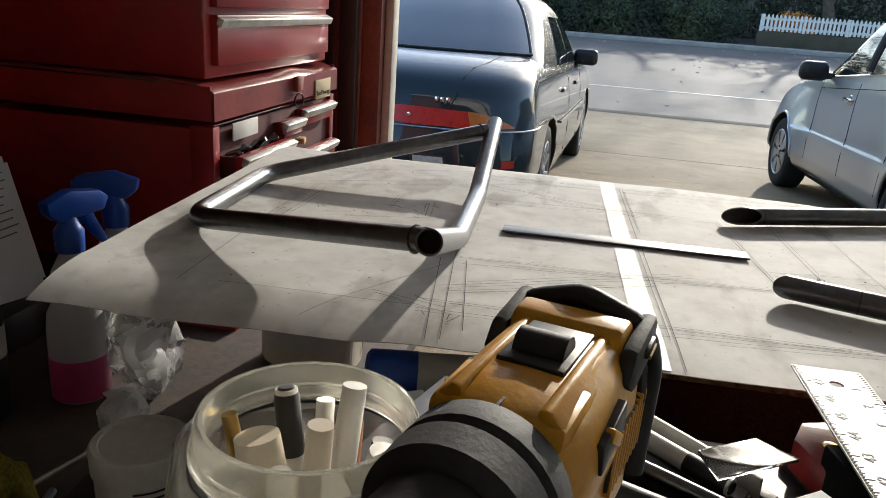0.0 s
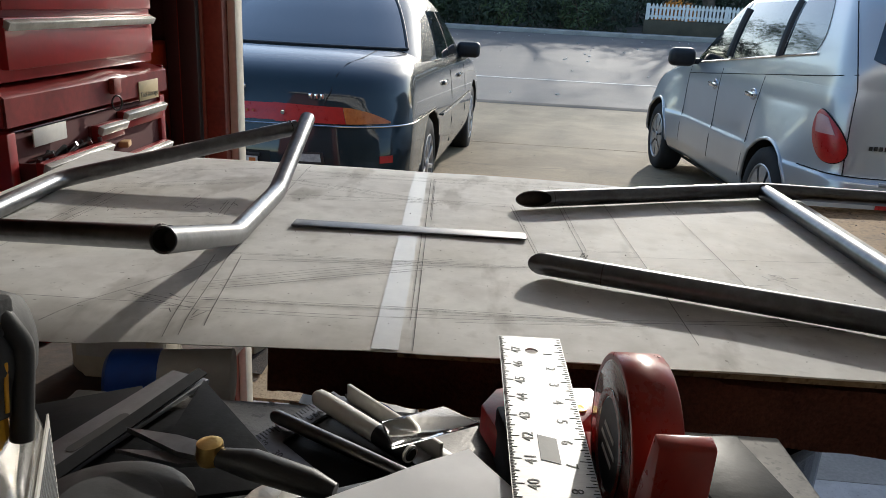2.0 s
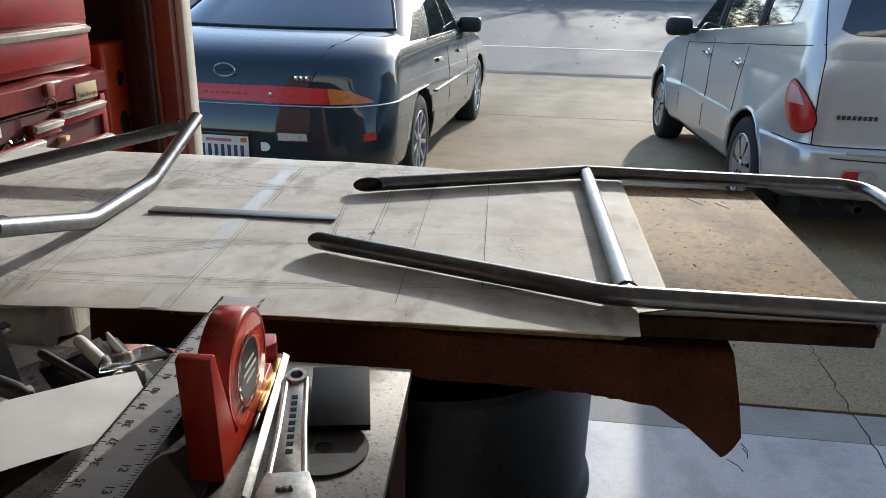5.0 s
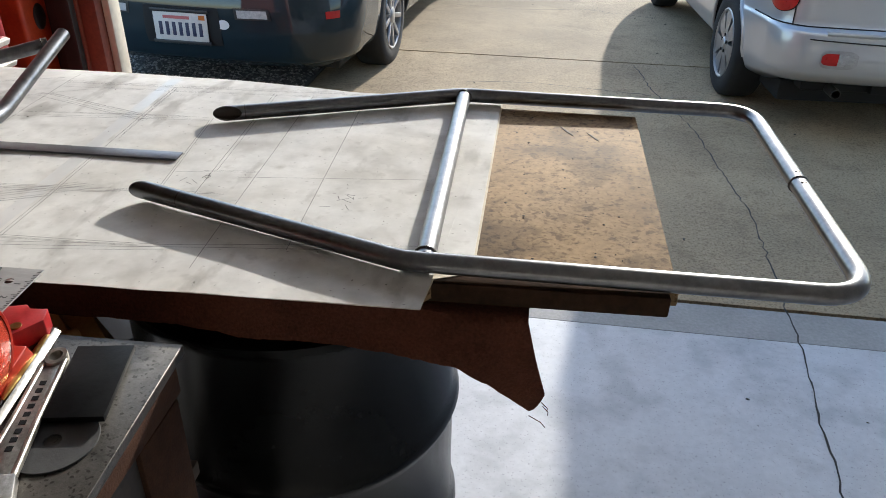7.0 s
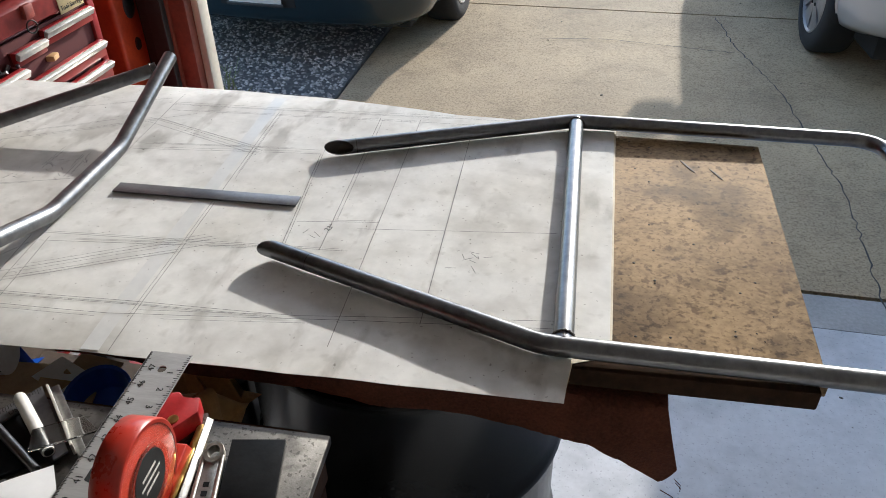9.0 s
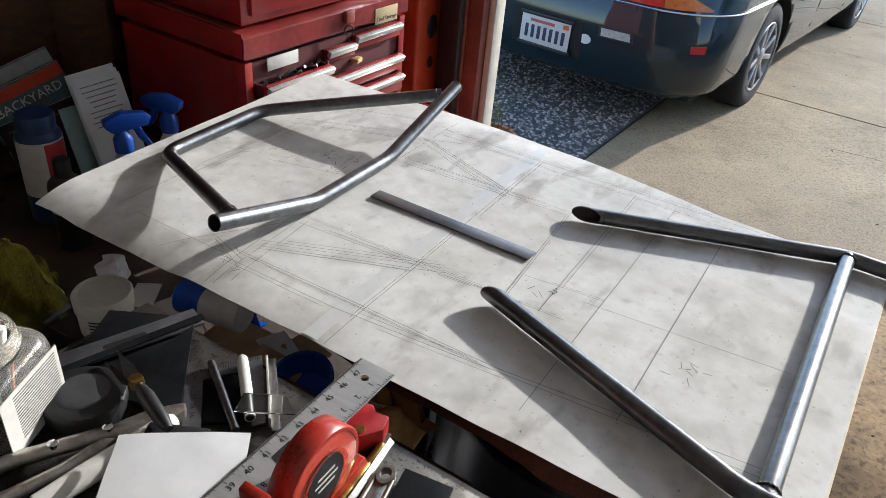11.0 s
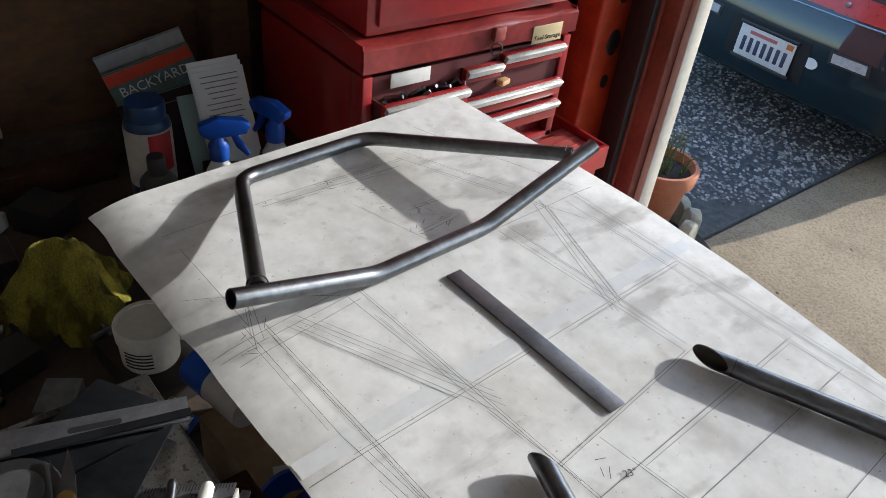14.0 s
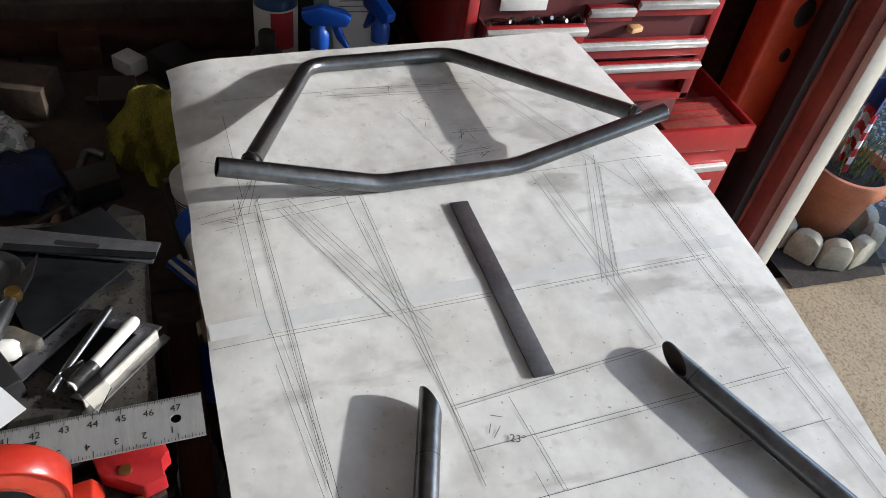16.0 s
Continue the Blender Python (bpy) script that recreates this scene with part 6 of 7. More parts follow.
part("cap", lathe(bmesh.new(), [(0.0268, -0.03), (0.0268, 0.012), (0.024, 0.014)], 28), BLUEP, bc, "blue cap")
part("cap_end", lathe(bmesh.new(), [(0, -0.034), (0.022, -0.034), (0.0268, -0.03)], 28), BLUEP, bc)
cardp = part("white_card", P2([(-0.025, -0.03), (0.028, -0.02), (0.02, 0.032), (-0.028, 0.026)], 0, 0.0008), WHITESH)
cardp.matrix_basis = Matrix.Translation((0.845, 0.815, CZ + 0.075)) @ RX(18) @ RZ(20)
tagged(cardp, "loose white card on the counter", "card")
tagged(part("tub_box", B((0.83, 0.785, CZ + 0.0215), (0.17, 0.19, 0.043), RZ(8), 0.003), DARKBOX), "dark flat box under the tub", "box")
cb = empty("cardboard_box", pose(1.165, 0.782, 0.777, 0, 0, 6), "open brown cardboard box beyond the bench", "cardboard box")
part("box_body", B((0, 0, 0.0765), (0.18, 0.095, 0.153), bevel=0.002), CARDB, cb)
for cx, cy, rx, ry, wx, wy in ((0.06, -0.03, 16, 8, 0.08, 0.055), (0.075, 0.03, -10, 14, 0.06, 0.05)):
    fo = part("flap", B((0, 0, 0.002), (wx, wy, 0.003)), CARDB, cb)
    fo.matrix_basis = Matrix.Translation((cx, cy, 0.1555 + 0.009)) @ RX(rx) @ RY(ry)
wc = part("white_card", P2([(-0.035, -0.025), (0.035, -0.02), (0.03, 0.025), (-0.03, 0.02)], 0, 0.0008), WHITESH)
wc.matrix_basis = Matrix.Translation((1.21, 0.79, 0.952)) @ RX(10) @ RZ(-25)
tagged(wc, "small torn white card on the box", "card")
dish = part("blue_dish", lathe(bmesh.new(), [(0, 0), (0.030, 0), (0.034, 0.004), (0.046, 0.040), (0.048, 0.040), (0.0485, 0.043), (0.044, 0.042), (0.032, 0.007), (0, 0.006)], 36), BLUEP)
dish.matrix_basis = Matrix.Translation((1.292, 0.765, 0.927)) @ RX(22)
tagged(dish, "small blue plastic funnel dish", "dish")
tagged(part("dish_stand", B((1.292, 0.775, 0.85), (0.09, 0.07, 0.142), bevel=0.004), DARKBOX), "dark box under the dish", "box")
jug = empty("oil_jug", (0.845, 1.20, CZ), "yellowed translucent plastic jug under the drawing", "jug")
part("body", P2(rr(0.15, 0.10, 0.03), 0.0, 0.19, None, 0.012), CREAM, jug)
part("label", B((0.0, -0.0505, 0.09), (0.11, 0.001, 0.11)), LABEL, jug)
pk = empty("pen_pack", pose(0.945, 0.72, CZ, 0, 0, 35), "blue and white pack of pens", "pen pack")
part("card", B((0, 0, 0.004), (0.085, 0.055, 0.006), bevel=0.002), BLUEP, pk)
part("header", B((0, 0.012, 0.0078), (0.07, 0.018, 0.001)), FLAGW, pk)
for k in range(3):
    part("pen", sweep(bmesh.new(), [(-0.04, -0.02 + 0.009 * k, 0.011), (0.04, -0.02 + 0.009 * k, 0.011)], 0.004, 8), BLUEP if k % 2 else WHITEP, pk)
rl = empty("tape_roll", (1.12, 0.745, CZ - 0.002), "roll of white tape lying flat", "tape roll")
part("tape", lathe(bmesh.new(), [(0.032, 0), (0.052, 0), (0.053, 0.002), (0.053, 0.022), (0.052, 0.024), (0.032, 0.024), (0.032, 0)], 40), WHITEP, rl)
part("core", lathe(bmesh.new(), [(0.030, 0), (0.0315, 0), (0.0315, 0.0245), (0.030, 0.0245), (0.030, 0)], 32), CREAM, rl)
tagged(part("side_shelf", B((1.16, 0.82, 0.765), (0.36, 0.34, 0.024), bevel=0.003), SHELFW), "dark shelf board between bench and drum", "shelf")
st = part("wooden_dowel", sweep(bmesh.new(), [(0.86, 0.72, CZ + 0.008), (0.945, 0.745, CZ + 0.03)], 0.006, 10), mat("dowel", (0.5, 0.30, 0.12), (0.36, 0.2, 0.08), 0.6))
tagged(st, "short tan wooden dowel", "dowel")
tc = part("tap_handle", sweep(bmesh.new(), [(0.705, 0.70, CZ + 0.05), (0.775, 0.715, CZ + 0.03)], 0.004, 8), STEEL)
sweepbm = sweep(bmesh.new(), [(0.735, 0.735, CZ + 0.045), (0.745, 0.68, CZ + 0.04)], 0.0045, 8)
part("cross_bar", sweepbm, STEEL, tc)
part("stem", sweep(bmesh.new(), [(0.74, 0.708, CZ), (0.74, 0.708, CZ + 0.045)], 0.006, 8), STEEL, tc)
tagged(tc, "small steel tap wrench with a cross bar", "tap wrench")
gl = part("leather_glove", crumple(ball(0.05, 0.7), 28, 22, 0.03, 25, 0.002), GLOVE, angle=60)
gl.matrix_basis = Matrix.Translation((1.405, 0.80, CZ + 0.115)) @ Matrix.Diagonal((1, 1, 1.2, 1))
tagged(gl, "crumpled tan leather work glove", "glove")
bb = part("blue_cloth", crumple(ball(0.05, 0.6), 28, 20, 0.03, 25, 0.002), BLUEP, angle=60)
bb.matrix_basis = Matrix.Translation((1.05, 0.86, CZ + 0.035))
tagged(bb, "crumpled blue plastic wrapper", "wrapper")
tagged(part("lower_shelf", B((1.46, 0.72, 0.765), (0.24, 0.10, 0.024), bevel=0.003), SHELFW), "dark shelf board under the drawing", "shelf")
for x, mt, lb in ((1.50, LABELRED, "red aerosol can under the drawing"), (1.42, GREYR, "dark aerosol can under the drawing")):
    c = can(x, 0.715, 0.026, 0.20, STEEL, "aerosol_can", lb, "aerosol can", mt, mt)

NAVY = mat("dark_blue_cloth", (0.008, 0.022, 0.085), (0.004, 0.010, 0.04), 0.85, big=14, fine=160, bump=0.4)
tarp = part("folded_tarp", crumple(ball(0.10, 0.45), 40, 26, 0.035, 16, 0.0), NAVY, angle=60)
tarp.matrix_basis = Matrix.Translation((0.70, 0.44, CZ + 0.028)) @ RZ(30) @ Matrix.Diagonal((0.95, 0.75, 0.7, 1))
tagged(tarp, "dark blue cloth bundled on the counter", "cloth")
wh = part("wooden_dowel", lathe(bmesh.new(), [(0, 0), (0.008, 0.001), (0.010, 0.02), (0.008, 0.06), (0.009, 0.105), (0, 0.107)], 16, along((0.785, 0.500, CZ + 0.012), (0.89, 0.492, CZ + 0.018))), mat("handle_wood", (0.24, 0.14, 0.065), (0.12, 0.065, 0.03), 0.6, big=8, fine=60))
tagged(wh, "worn tan wooden rod lying on the counter", "dowel")
fp = part("plastic_bag", crumple(ball(0.045, 0.8), 26, 20, 0.024, 30, 0.0), BAG, angle=30)
fp.matrix_basis = Matrix.Translation((0.58, 0.40, CZ + 0.036))
tagged(fp, "crumpled translucent bag beside the cloth", "plastic bag")

# magazines and papers leaning on the wall
random.seed(6)
def magazine(y, z, x, wd, hh, tilt, col, label, band=None, text=None):
    m = Matrix.Translation((x, y, z)) @ RZ(-14) @ RX(tilt) @ RY(-10)
    g = empty("magazine", m, label, "magazine", "papers by the wall")
    part("pages", B((0, 0, hh / 2), (0.008, wd, hh), bevel=0.001), LABEL, g)
    part("cover", B((0.0052, 0, hh / 2), (0.0014, wd + 0.002, hh + 0.002)), col, g)
    if band:
        part("band", B((0.0065, 0, hh * 0.94), (0.001, wd, hh * 0.10)), band, g)
    if text:
        part("title", words(text, 0.030, axes((0.0078, 0, hh * 0.82), (0, 1, 0), (0, 0, 1)), 0.0002), FLAGW, g)
GREYC = mat("grey_cover", (0.20, 0.21, 0.22), (0.09, 0.095, 0.10), 0.4, big=25, fine=60)
DARKC = mat("dark_cover", (0.04, 0.025, 0.025), (0.015, 0.012, 0.012), 0.4, big=25, fine=60)
BLUEC = mat("blue_grey_cover", (0.10, 0.17, 0.22), (0.06, 0.10, 0.05), 0.4, big=25, fine=60)
magazine(1.075, CZ, 0.225, 0.19, 0.290, 18, GREYC, "grey magazine leaning on the wall", mat("pale_band", (0.34, 0.35, 0.36), (0.22, 0.23, 0.24), 0.5))
magazine(1.075, CZ, 0.255, 0.19, 0.265, 19, BLUEC, "magazine titled BACKYARD with an orange band", ORTAPE, "BACKYARD")
magazine(1.060, CZ, 0.288, 0.21, 0.200, 14, DARKC, "dark thick catalogue leaning on the wall")
magazine(1.060, CZ, 0.308, 0.20, 0.185, 12, DARKC, "dark magazine leaning on the wall")
magazine(1.065, CZ, 0.348, 0.06, 0.21, 6, mat("mint_cover", (0.30, 0.42, 0.40), (0.24, 0.34, 0.33), 0.6), "pale mint envelope among the magazines")
pp = empty("paper_sheets", Matrix.Translation((0.372, 1.115, CZ + 0.06)) @ RZ(-16) @ RX(8) @ RY(-8), "stack of printed white sheets leaning upright", "papers", "papers by the wall")
for k in range(3):
    part("page", B((0.004 * k, 0.003 * k, 0.115), (0.001, 0.105, 0.235 - 0.02 * k)), WHITESH, pp)
for k in range(9):
    part("print_bar", B((0.0090, 0.006, 0.20 - 0.012 * k), (0.0006, random.uniform(0.05, 0.085), 0.002)), GREYC, pp)
tagged(part("paper_block", B((0.36, 1.12, CZ + 0.03), (0.10, 0.14, 0.06), bevel=0.003), DARKC), "dark box holding up the papers", "box")
random.seed(41)
for k in range(10):
    x, y = random.uniform(0.30, 0.75), random.uniform(0.30, 0.62)
    o = part("scrap_tool", sweep(bmesh.new(), fillet([(0, 0, 0), (random.uniform(0.05, 0.1), 0.02, 0.01), (random.uniform(0.1, 0.18), random.uniform(-0.05, 0.08), 0.0)], 0.02, 4), random.uniform(0.004, 0.010), 10), random.choice((DOORTRACK, STEEL, PLATE, BLACKP)))
    o.matrix_basis = Matrix.Translation((x, y, CZ + 0.012)) @ RZ(random.uniform(0, 360))
    tagged(o, "dark steel hand tool lying on the counter", "hand tool", "tools on the counter")
for k, (x, y, s, mt) in enumerate(((0.45, 0.60, 0.09, DARKC), (0.34, 0.72, 0.10, BLACKP), (0.42, 0.42, 0.12, SHELFW), (0.72, 0.56, 0.08, BLACKP), (0.84, 0.60, 0.07, GREYC), (0.25, 0.52, 0.10, BENCHWOOD), (0.30, 0.62, 0.06, LABEL))):
    o = part("small_box", B((0, 0, s * 0.3), (s, s * 0.8, s * 0.6), bevel=0.004), mt)
    o.matrix_basis = Matrix.Translation((x, y, CZ)) @ RZ(37 * k)
    tagged(o, "small dark box among the clutter", "box", "boxes on the counter")


# ---- on the bench ----
ruler = empty("steel_rule", Matrix.Translation((1.440, 0.730, 1.0905)) @ RZ(2.7) @ RX(0.3), "long aluminium rule with black inch marks", "ruler")
RL, RW = 1.219, 0.0508
bm = bmesh.new()
hole = [(0.0 + 0.0052 * math.cos(a), -0.026 + 0.0052 * math.sin(a)) for a in [k * 0.3927 for k in range(16)]]
o = [bm.verts.new((x, y, z)) for z in (0, 0.0016) for x, y in ((-RW / 2, 0), (RW / 2, 0), (RW / 2, -0.06), (-RW / 2, -0.06))]
hv = [[bm.verts.new((x, y, z)) for x, y in hole] for z in (0, 0.0016)]
for lvl in (0, 1):
    q = o[4 * lvl:4 * lvl + 4]
    h = hv[lvl]
    for k in range(16):
        kk = (k + 1) % 16
        c = q[{0: 1, 1: 0, 2: 3, 3: 2}[k // 4]]
        bm.faces.new((h[k], h[kk], c))
    bm.faces.new((q[1], q[0], h[4]))
    bm.faces.new((q[0], q[3], h[8]))
    bm.faces.new((q[3], q[2], h[12]))
    bm.faces.new((q[2], q[1], h[0]))
for k in range(16):
    kk = (k + 1) % 16
    bm.faces.new((hv[0][k], hv[0][kk], hv[1][kk], hv[1][k]))
for a, b in ((0, 1), (1, 2), (3, 0)):
    bm.faces.new((o[a], o[b], o[b + 4], o[a + 4]))
part("blade_end", bm, ALU, ruler, smooth=False)
part("blade", B((0, -0.06 - (RL - 0.06) / 2, 0.0008), (RW, RL - 0.06, 0.0016)), ALU, ruler, smooth=False)
bm = bmesh.new()
for k in range(1, 16 * 16):
    y = -k * 0.0254 / 16
    ln = 0.012 if k % 16 == 0 else 0.0085 if k % 8 == 0 else 0.006 if k % 4 == 0 else 0.0045 if k % 2 == 0 else 0.0032
    box(bm, (-RW / 2 + ln * 0.3 + 0.0005, y, 0.00175), (ln * 0.6, 0.00045, 0.0003))
    if k % 2 == 0:
        box(bm, (RW / 2 - ln * 0.3 - 0.0005, y, 0.00175), (ln * 0.6, 0.00045, 0.0003))
tagged(part("graduation", bm, INK, ruler, smooth=False), kind="stuff")
for k in range(1, 14):
    y = -k * 0.0254
    part("numeral", words(str(48 - k), 0.0105, axes((-RW / 2 + 0.0135, y, 0.0018), (0, 1, 0), (-1, 0, 0)), 0.0001), INK, ruler, smooth=False)
    part("numeral", words(str(k), 0.0105, axes((RW / 2 - 0.0135, y - 0.005, 0.0018), (0, -1, 0), (1, 0, 0)), 0.0001), INK, ruler, smooth=False)
part("maker_mark", P2([(-0.006, -0.150), (0.006, -0.154), (0.006, -0.182), (-0.006, -0.178)], 0.0016, 0.0019), INK, ruler, "plain black maker's mark", smooth=False)

hold = empty("magnet_holder", pose(1.455, 0.655, BZ, 0, 0, 20), "red arrow-shaped magnetic welding holder", "magnet holder")
part("body", P2([(-0.05, -0.03), (0.01, -0.03), (0.045, 0.0), (0.045, 0.022), (0.025, 0.022), (0.022, 0.034), (-0.03, 0.034), (-0.05, 0.012)], 0.006, 0.030, None, 0.002), MAGRED, hold)
part("core", P2([(-0.045, -0.026), (0.008, -0.026), (0.05, 0.003), (0.05, 0.018), (-0.045, 0.028)], 0.0, 0.0065), WELD, hold)
for x, y in ((-0.03, 0.0), (0.02, -0.008)):
    part("rivet", lathe(bmesh.new(), [(0.006, 0.030), (0.006, 0.0315), (0.003, 0.0318), (0, 0.0305)], 14, Matrix.Translation((x, y, 0))), BRASS, hold)
tagged(part("rule_rest", B((1.44, 0.60, BZ + 0.022), (0.04, 0.06, 0.044), RZ(12), 0.003), PLATE), "dark steel block under the rule", "steel block")

disp = empty("tape_dispenser", pose(1.497, 0.560, BZ, 0, 0, 4) @ Matrix.Diagonal((0.60, 1, 1, 1)), "red tape dispenser holding a roll of orange tape", "tape dispenser")
part("base", P2([(-0.085, 0.0), (0.070, 0.0), (0.074, 0.012), (0.066, 0.030), (0.02, 0.022), (-0.05, 0.022), (-0.080, 0.118), (-0.090, 0.116)], -0.024, 0.024, axes((0, 0, 0), (0, 1, 0), (0, 0, 1)), 0.002), DEEPRED, disp, "glossy red-orange plastic base")
part("tape", lathe(bmesh.new(), [(0.028, -0.0225), (0.050, -0.0225), (0.051, -0.021), (0.051, 0.021), (0.050, 0.0225), (0.028, 0.0225)], 48, Matrix.Translation((0, -0.002, 0.062)) @ RY(90)), ORTAPE, disp, "roll of orange tape")
part("roll_cover", lathe(bmesh.new(), [(0.0512, -0.024), (0.0545, -0.024), (0.056, -0.022), (0.056, 0.022), (0.0545, 0.024), (0.0512, 0.024), (0.0512, -0.024)], 48, Matrix.Translation((0, -0.002, 0.062)) @ RY(90)), DEEPRED, disp, "glossy red ring round the roll")
for sd in (1, -1):
    ck = part("cheek", lathe(bmesh.new(), [(0.0, 0.0245), (0.050, 0.0245), (0.0525, 0.0225), (0.0505, 0.0235), (0.0, 0.0235)], 48, Matrix.Translation((0, -0.002, 0.062)) @ RY(90 * sd)), CLEAR, disp, "clear plastic cheek disc")
    ck.visible_shadow = False
    part("hub_ring", lathe(bmesh.new(), [(0.034, 0.0248), (0.034, 0.0265), (0.030, 0.0268), (0.029, 0.025)], 36, Matrix.Translation((0, -0.002, 0.062)) @ RY(90 * sd)), CLEAR, disp)
    hub = part("hub_label", lathe(bmesh.new(), [(0, 0.0252), (0.0275, 0.0252), (0.028, 0.0247)], 36, Matrix.Translation((0, -0.002, 0.062)) @ RY(90 * sd)), BLACKP, disp, "black round label")
    for k in range(3):
        part("label_bar", B((sd * 0.0256, -0.002, 0.054 + 0.008 * k), (0.0006, 0.036 - 0.010 * abs(k - 1), 0.0026)), LABEL, hub)

scr = empty("brass_scriber", (0, 0, 0), "brass-handled scriber with a steel point", "scriber")
a, b = Vector((1.500, 0.668, BZ + 0.008)), Vector((1.517, 0.548, BZ + 0.008))
part("handle", lathe(bmesh.new(), [(0, 0), (0.005, 0), (0.0062, 0.004), (0.0062, 0.028), (0.0054, 0.030), (0.0054, 0.034), (0.0064, 0.036), (0.0064, 0.064), (0.0055, 0.066), (0.006, 0.07), (0.0058, 0.088), (0.003, 0.10), (0, 0.10)], 20, along(a, b)), BRASS, scr)
part("point", lathe(bmesh.new(), [(0.0022, 0.098), (0.0020, 0.122), (0, 0.132)], 10, along(a, b)), STEEL, scr, "steel point")
fl = part("steel_scale", B((0, 0, 0), (0.008, 0.235, 0.002), bevel=0.0005), FORGED)
fl.matrix_basis = Matrix.Translation((1.526, 0.562, BZ + 0.012)) @ RZ(10.5) @ RY(35)
tagged(fl, "narrow bright steel strip on the bench", "steel strip")

wr = empty("adjustable_wrench", pose(1.530, 0.634, BZ + 0.004, 0, 0, 194.5) @ Matrix.Diagonal((0.76, 1, 1, 1)), "forged steel adjustable wrench", "wrench")
bm = bmesh.new()
lathe(bm, [(0.0085, 0), (0.0135, 0), (0.0145, 0.002), (0.0145, 0.009), (0.0135, 0.011), (0.0085, 0.011), (0.0080, 0.009), (0.0080, 0.002), (0.0085, 0)], 32)
part("eye", bm, NICKEL, wr)
part("shank", P2([(-0.0135, 0.008), (0.0135, 0.008), (0.0150, 0.09), (0.019, 0.165), (-0.019, 0.165), (-0.0150, 0.09)], 0.0025, 0.0085, None, 0.001), FORGED, wr)
for sd in (1, -1):
    part("rib", sweep(bmesh.new(), [(sd * 0.013, 0.004, 0.006), (sd * 0.0148, 0.09, 0.006), (sd * 0.019, 0.16, 0.006)], 0.0042, 10), NICKEL, wr)
bm = bmesh.new()
for k in range(9):
    box(bm, (0.0, 0.040 + 0.011 * k, 0.0087), (0.008, 0.006, 0.0004))
part("stamped_mark", bm, PLATE, wr)
part("jaw", P2([(-0.024, 0.160), (0.022, 0.160), (0.030, 0.185), (0.026, 0.215), (0.006, 0.235), (0.004, 0.205), (-0.012, 0.20), (-0.020, 0.225), (-0.034, 0.215), (-0.032, 0.185)], 0.001, 0.012, None, 0.002), FORGED, wr, "steel jaws")
part("worm", lathe(bmesh.new(), [(0, -0.009), (0.006, -0.009), (0.0065, -0.006), (0.0055, -0.003), (0.0065, 0), (0.0055, 0.003), (0.0065, 0.006), (0.006, 0.009), (0, 0.009)], 18, Matrix.Translation((0.0, 0.182, 0.008)) @ RY(90)), WELD, wr, "knurled adjusting worm")

bp = part("steel_plate", P2([(1.541, 0.655), (1.598, 0.666), (1.622, 0.561), (1.567, 0.550)], BZ + 0.006, BZ + 0.0125, None, 0.0006), PLATE)
tagged(bp, "small square blackened steel plate", "steel plate")
dc = part("cutting_disc", lathe(bmesh.new(), [(0.008, 0), (0.040, 0), (0.0405, 0.001), (0.040, 0.0022), (0.008, 0.0022), (0.008, 0)], 48, Matrix.Translation((1.585, 0.535, BZ))), GREYR)
tagged(dc, "thin dark abrasive cutting disc", "cutting disc")
dc2 = part("cutting_disc", lathe(bmesh.new(), [(0.008, 0), (0.052, 0), (0.0525, 0.001), (0.052, 0.0022), (0.008, 0.0022), (0.008, 0)], 48, Matrix.Translation((1.455, 0.455, BZ))), GREYR)
tagged(dc2, "wide dark abrasive cutting disc", "cutting disc")
gp = part("dark_card", P2([(1.455, 0.500), (1.515, 0.440), (1.47, 0.380), (1.415, 0.42)], BZ + 0.004, BZ + 0.006), mat("dull_plate", (0.16, 0.13, 0.12), (0.1, 0.085, 0.08), 0.5, 0.4))
tagged(gp, "dull brown-grey metal scrap", "metal scrap")

# plates, square, pens
def scrap(poly, z, label, m=PLATE, th=0.004, tilt=None):
    x = sum(p[0] for p in poly) / len(poly)
    y = sum(p[1] for p in poly) / len(poly)
    ob = part("metal_offcut", P2([(p[0] - x, p[1] - y) for p in poly], 0, th, None, 0.0006), m)
    ob.matrix_basis = Matrix.Translation((x, y, z)) @ (tilt or Matrix())
    return tagged(ob, label, "steel offcut", "offcuts on the bench")


scrap([(1.070, 0.620), (1.137, 0.664), (1.162, 0.620), (1.113, 0.546)], BZ + 0.009, "blackened rectangular steel offcut")
scrap([(1.09, 0.50), (1.095, 0.60), (1.20, 0.66), (1.21, 0.52)], BZ + 0.002, "wide blackened steel offcut")
t1 = scrap([(1.187, 0.664), (1.290, 0.556), (1.195, 0.515)], BZ + 0.014, "triangular blackened steel gusset", th=0.004, tilt=RX(2) @ RY(3))
fb1 = empty("slotted_bar", pose(1.135, 0.585, BZ + 0.011, 0, 0, -17), "flat steel bar with a long slot", "steel bar")
part("bar", B((0, 0, 0), (0.036, 0.215, 0.004), bevel=0.0006), STRIPM, fb1)
part("slot", P2(rr(0.008, 0.055, 0.0039), 0.0018, 0.0024, Matrix.Translation((0, 0.01, 0))), INK, fb1)
ks = part("thin_blade", B((0, 0, 0), (0.009, 0.18, 0.002), RY(20)), PLATE)
ks.matrix_basis = Matrix.Translation((1.155, 0.60, BZ + 0.017)) @ RZ(-14)
tagged(ks, "thin dark steel blade lying across the plates", "blade")

sq = empty("protractor_square", (0, 0, 0), "aluminium layout square with inch marks lettered USA", "layout square")
A_, B_, C_ = Vector((1.238, 0.606, BZ + 0.006)), Vector((1.284, 0.690, BZ + 0.006)), Vector((1.372, 0.610, BZ + 0.006))
D_ = C_ + (A_ - B_)
bm = bmesh.new()
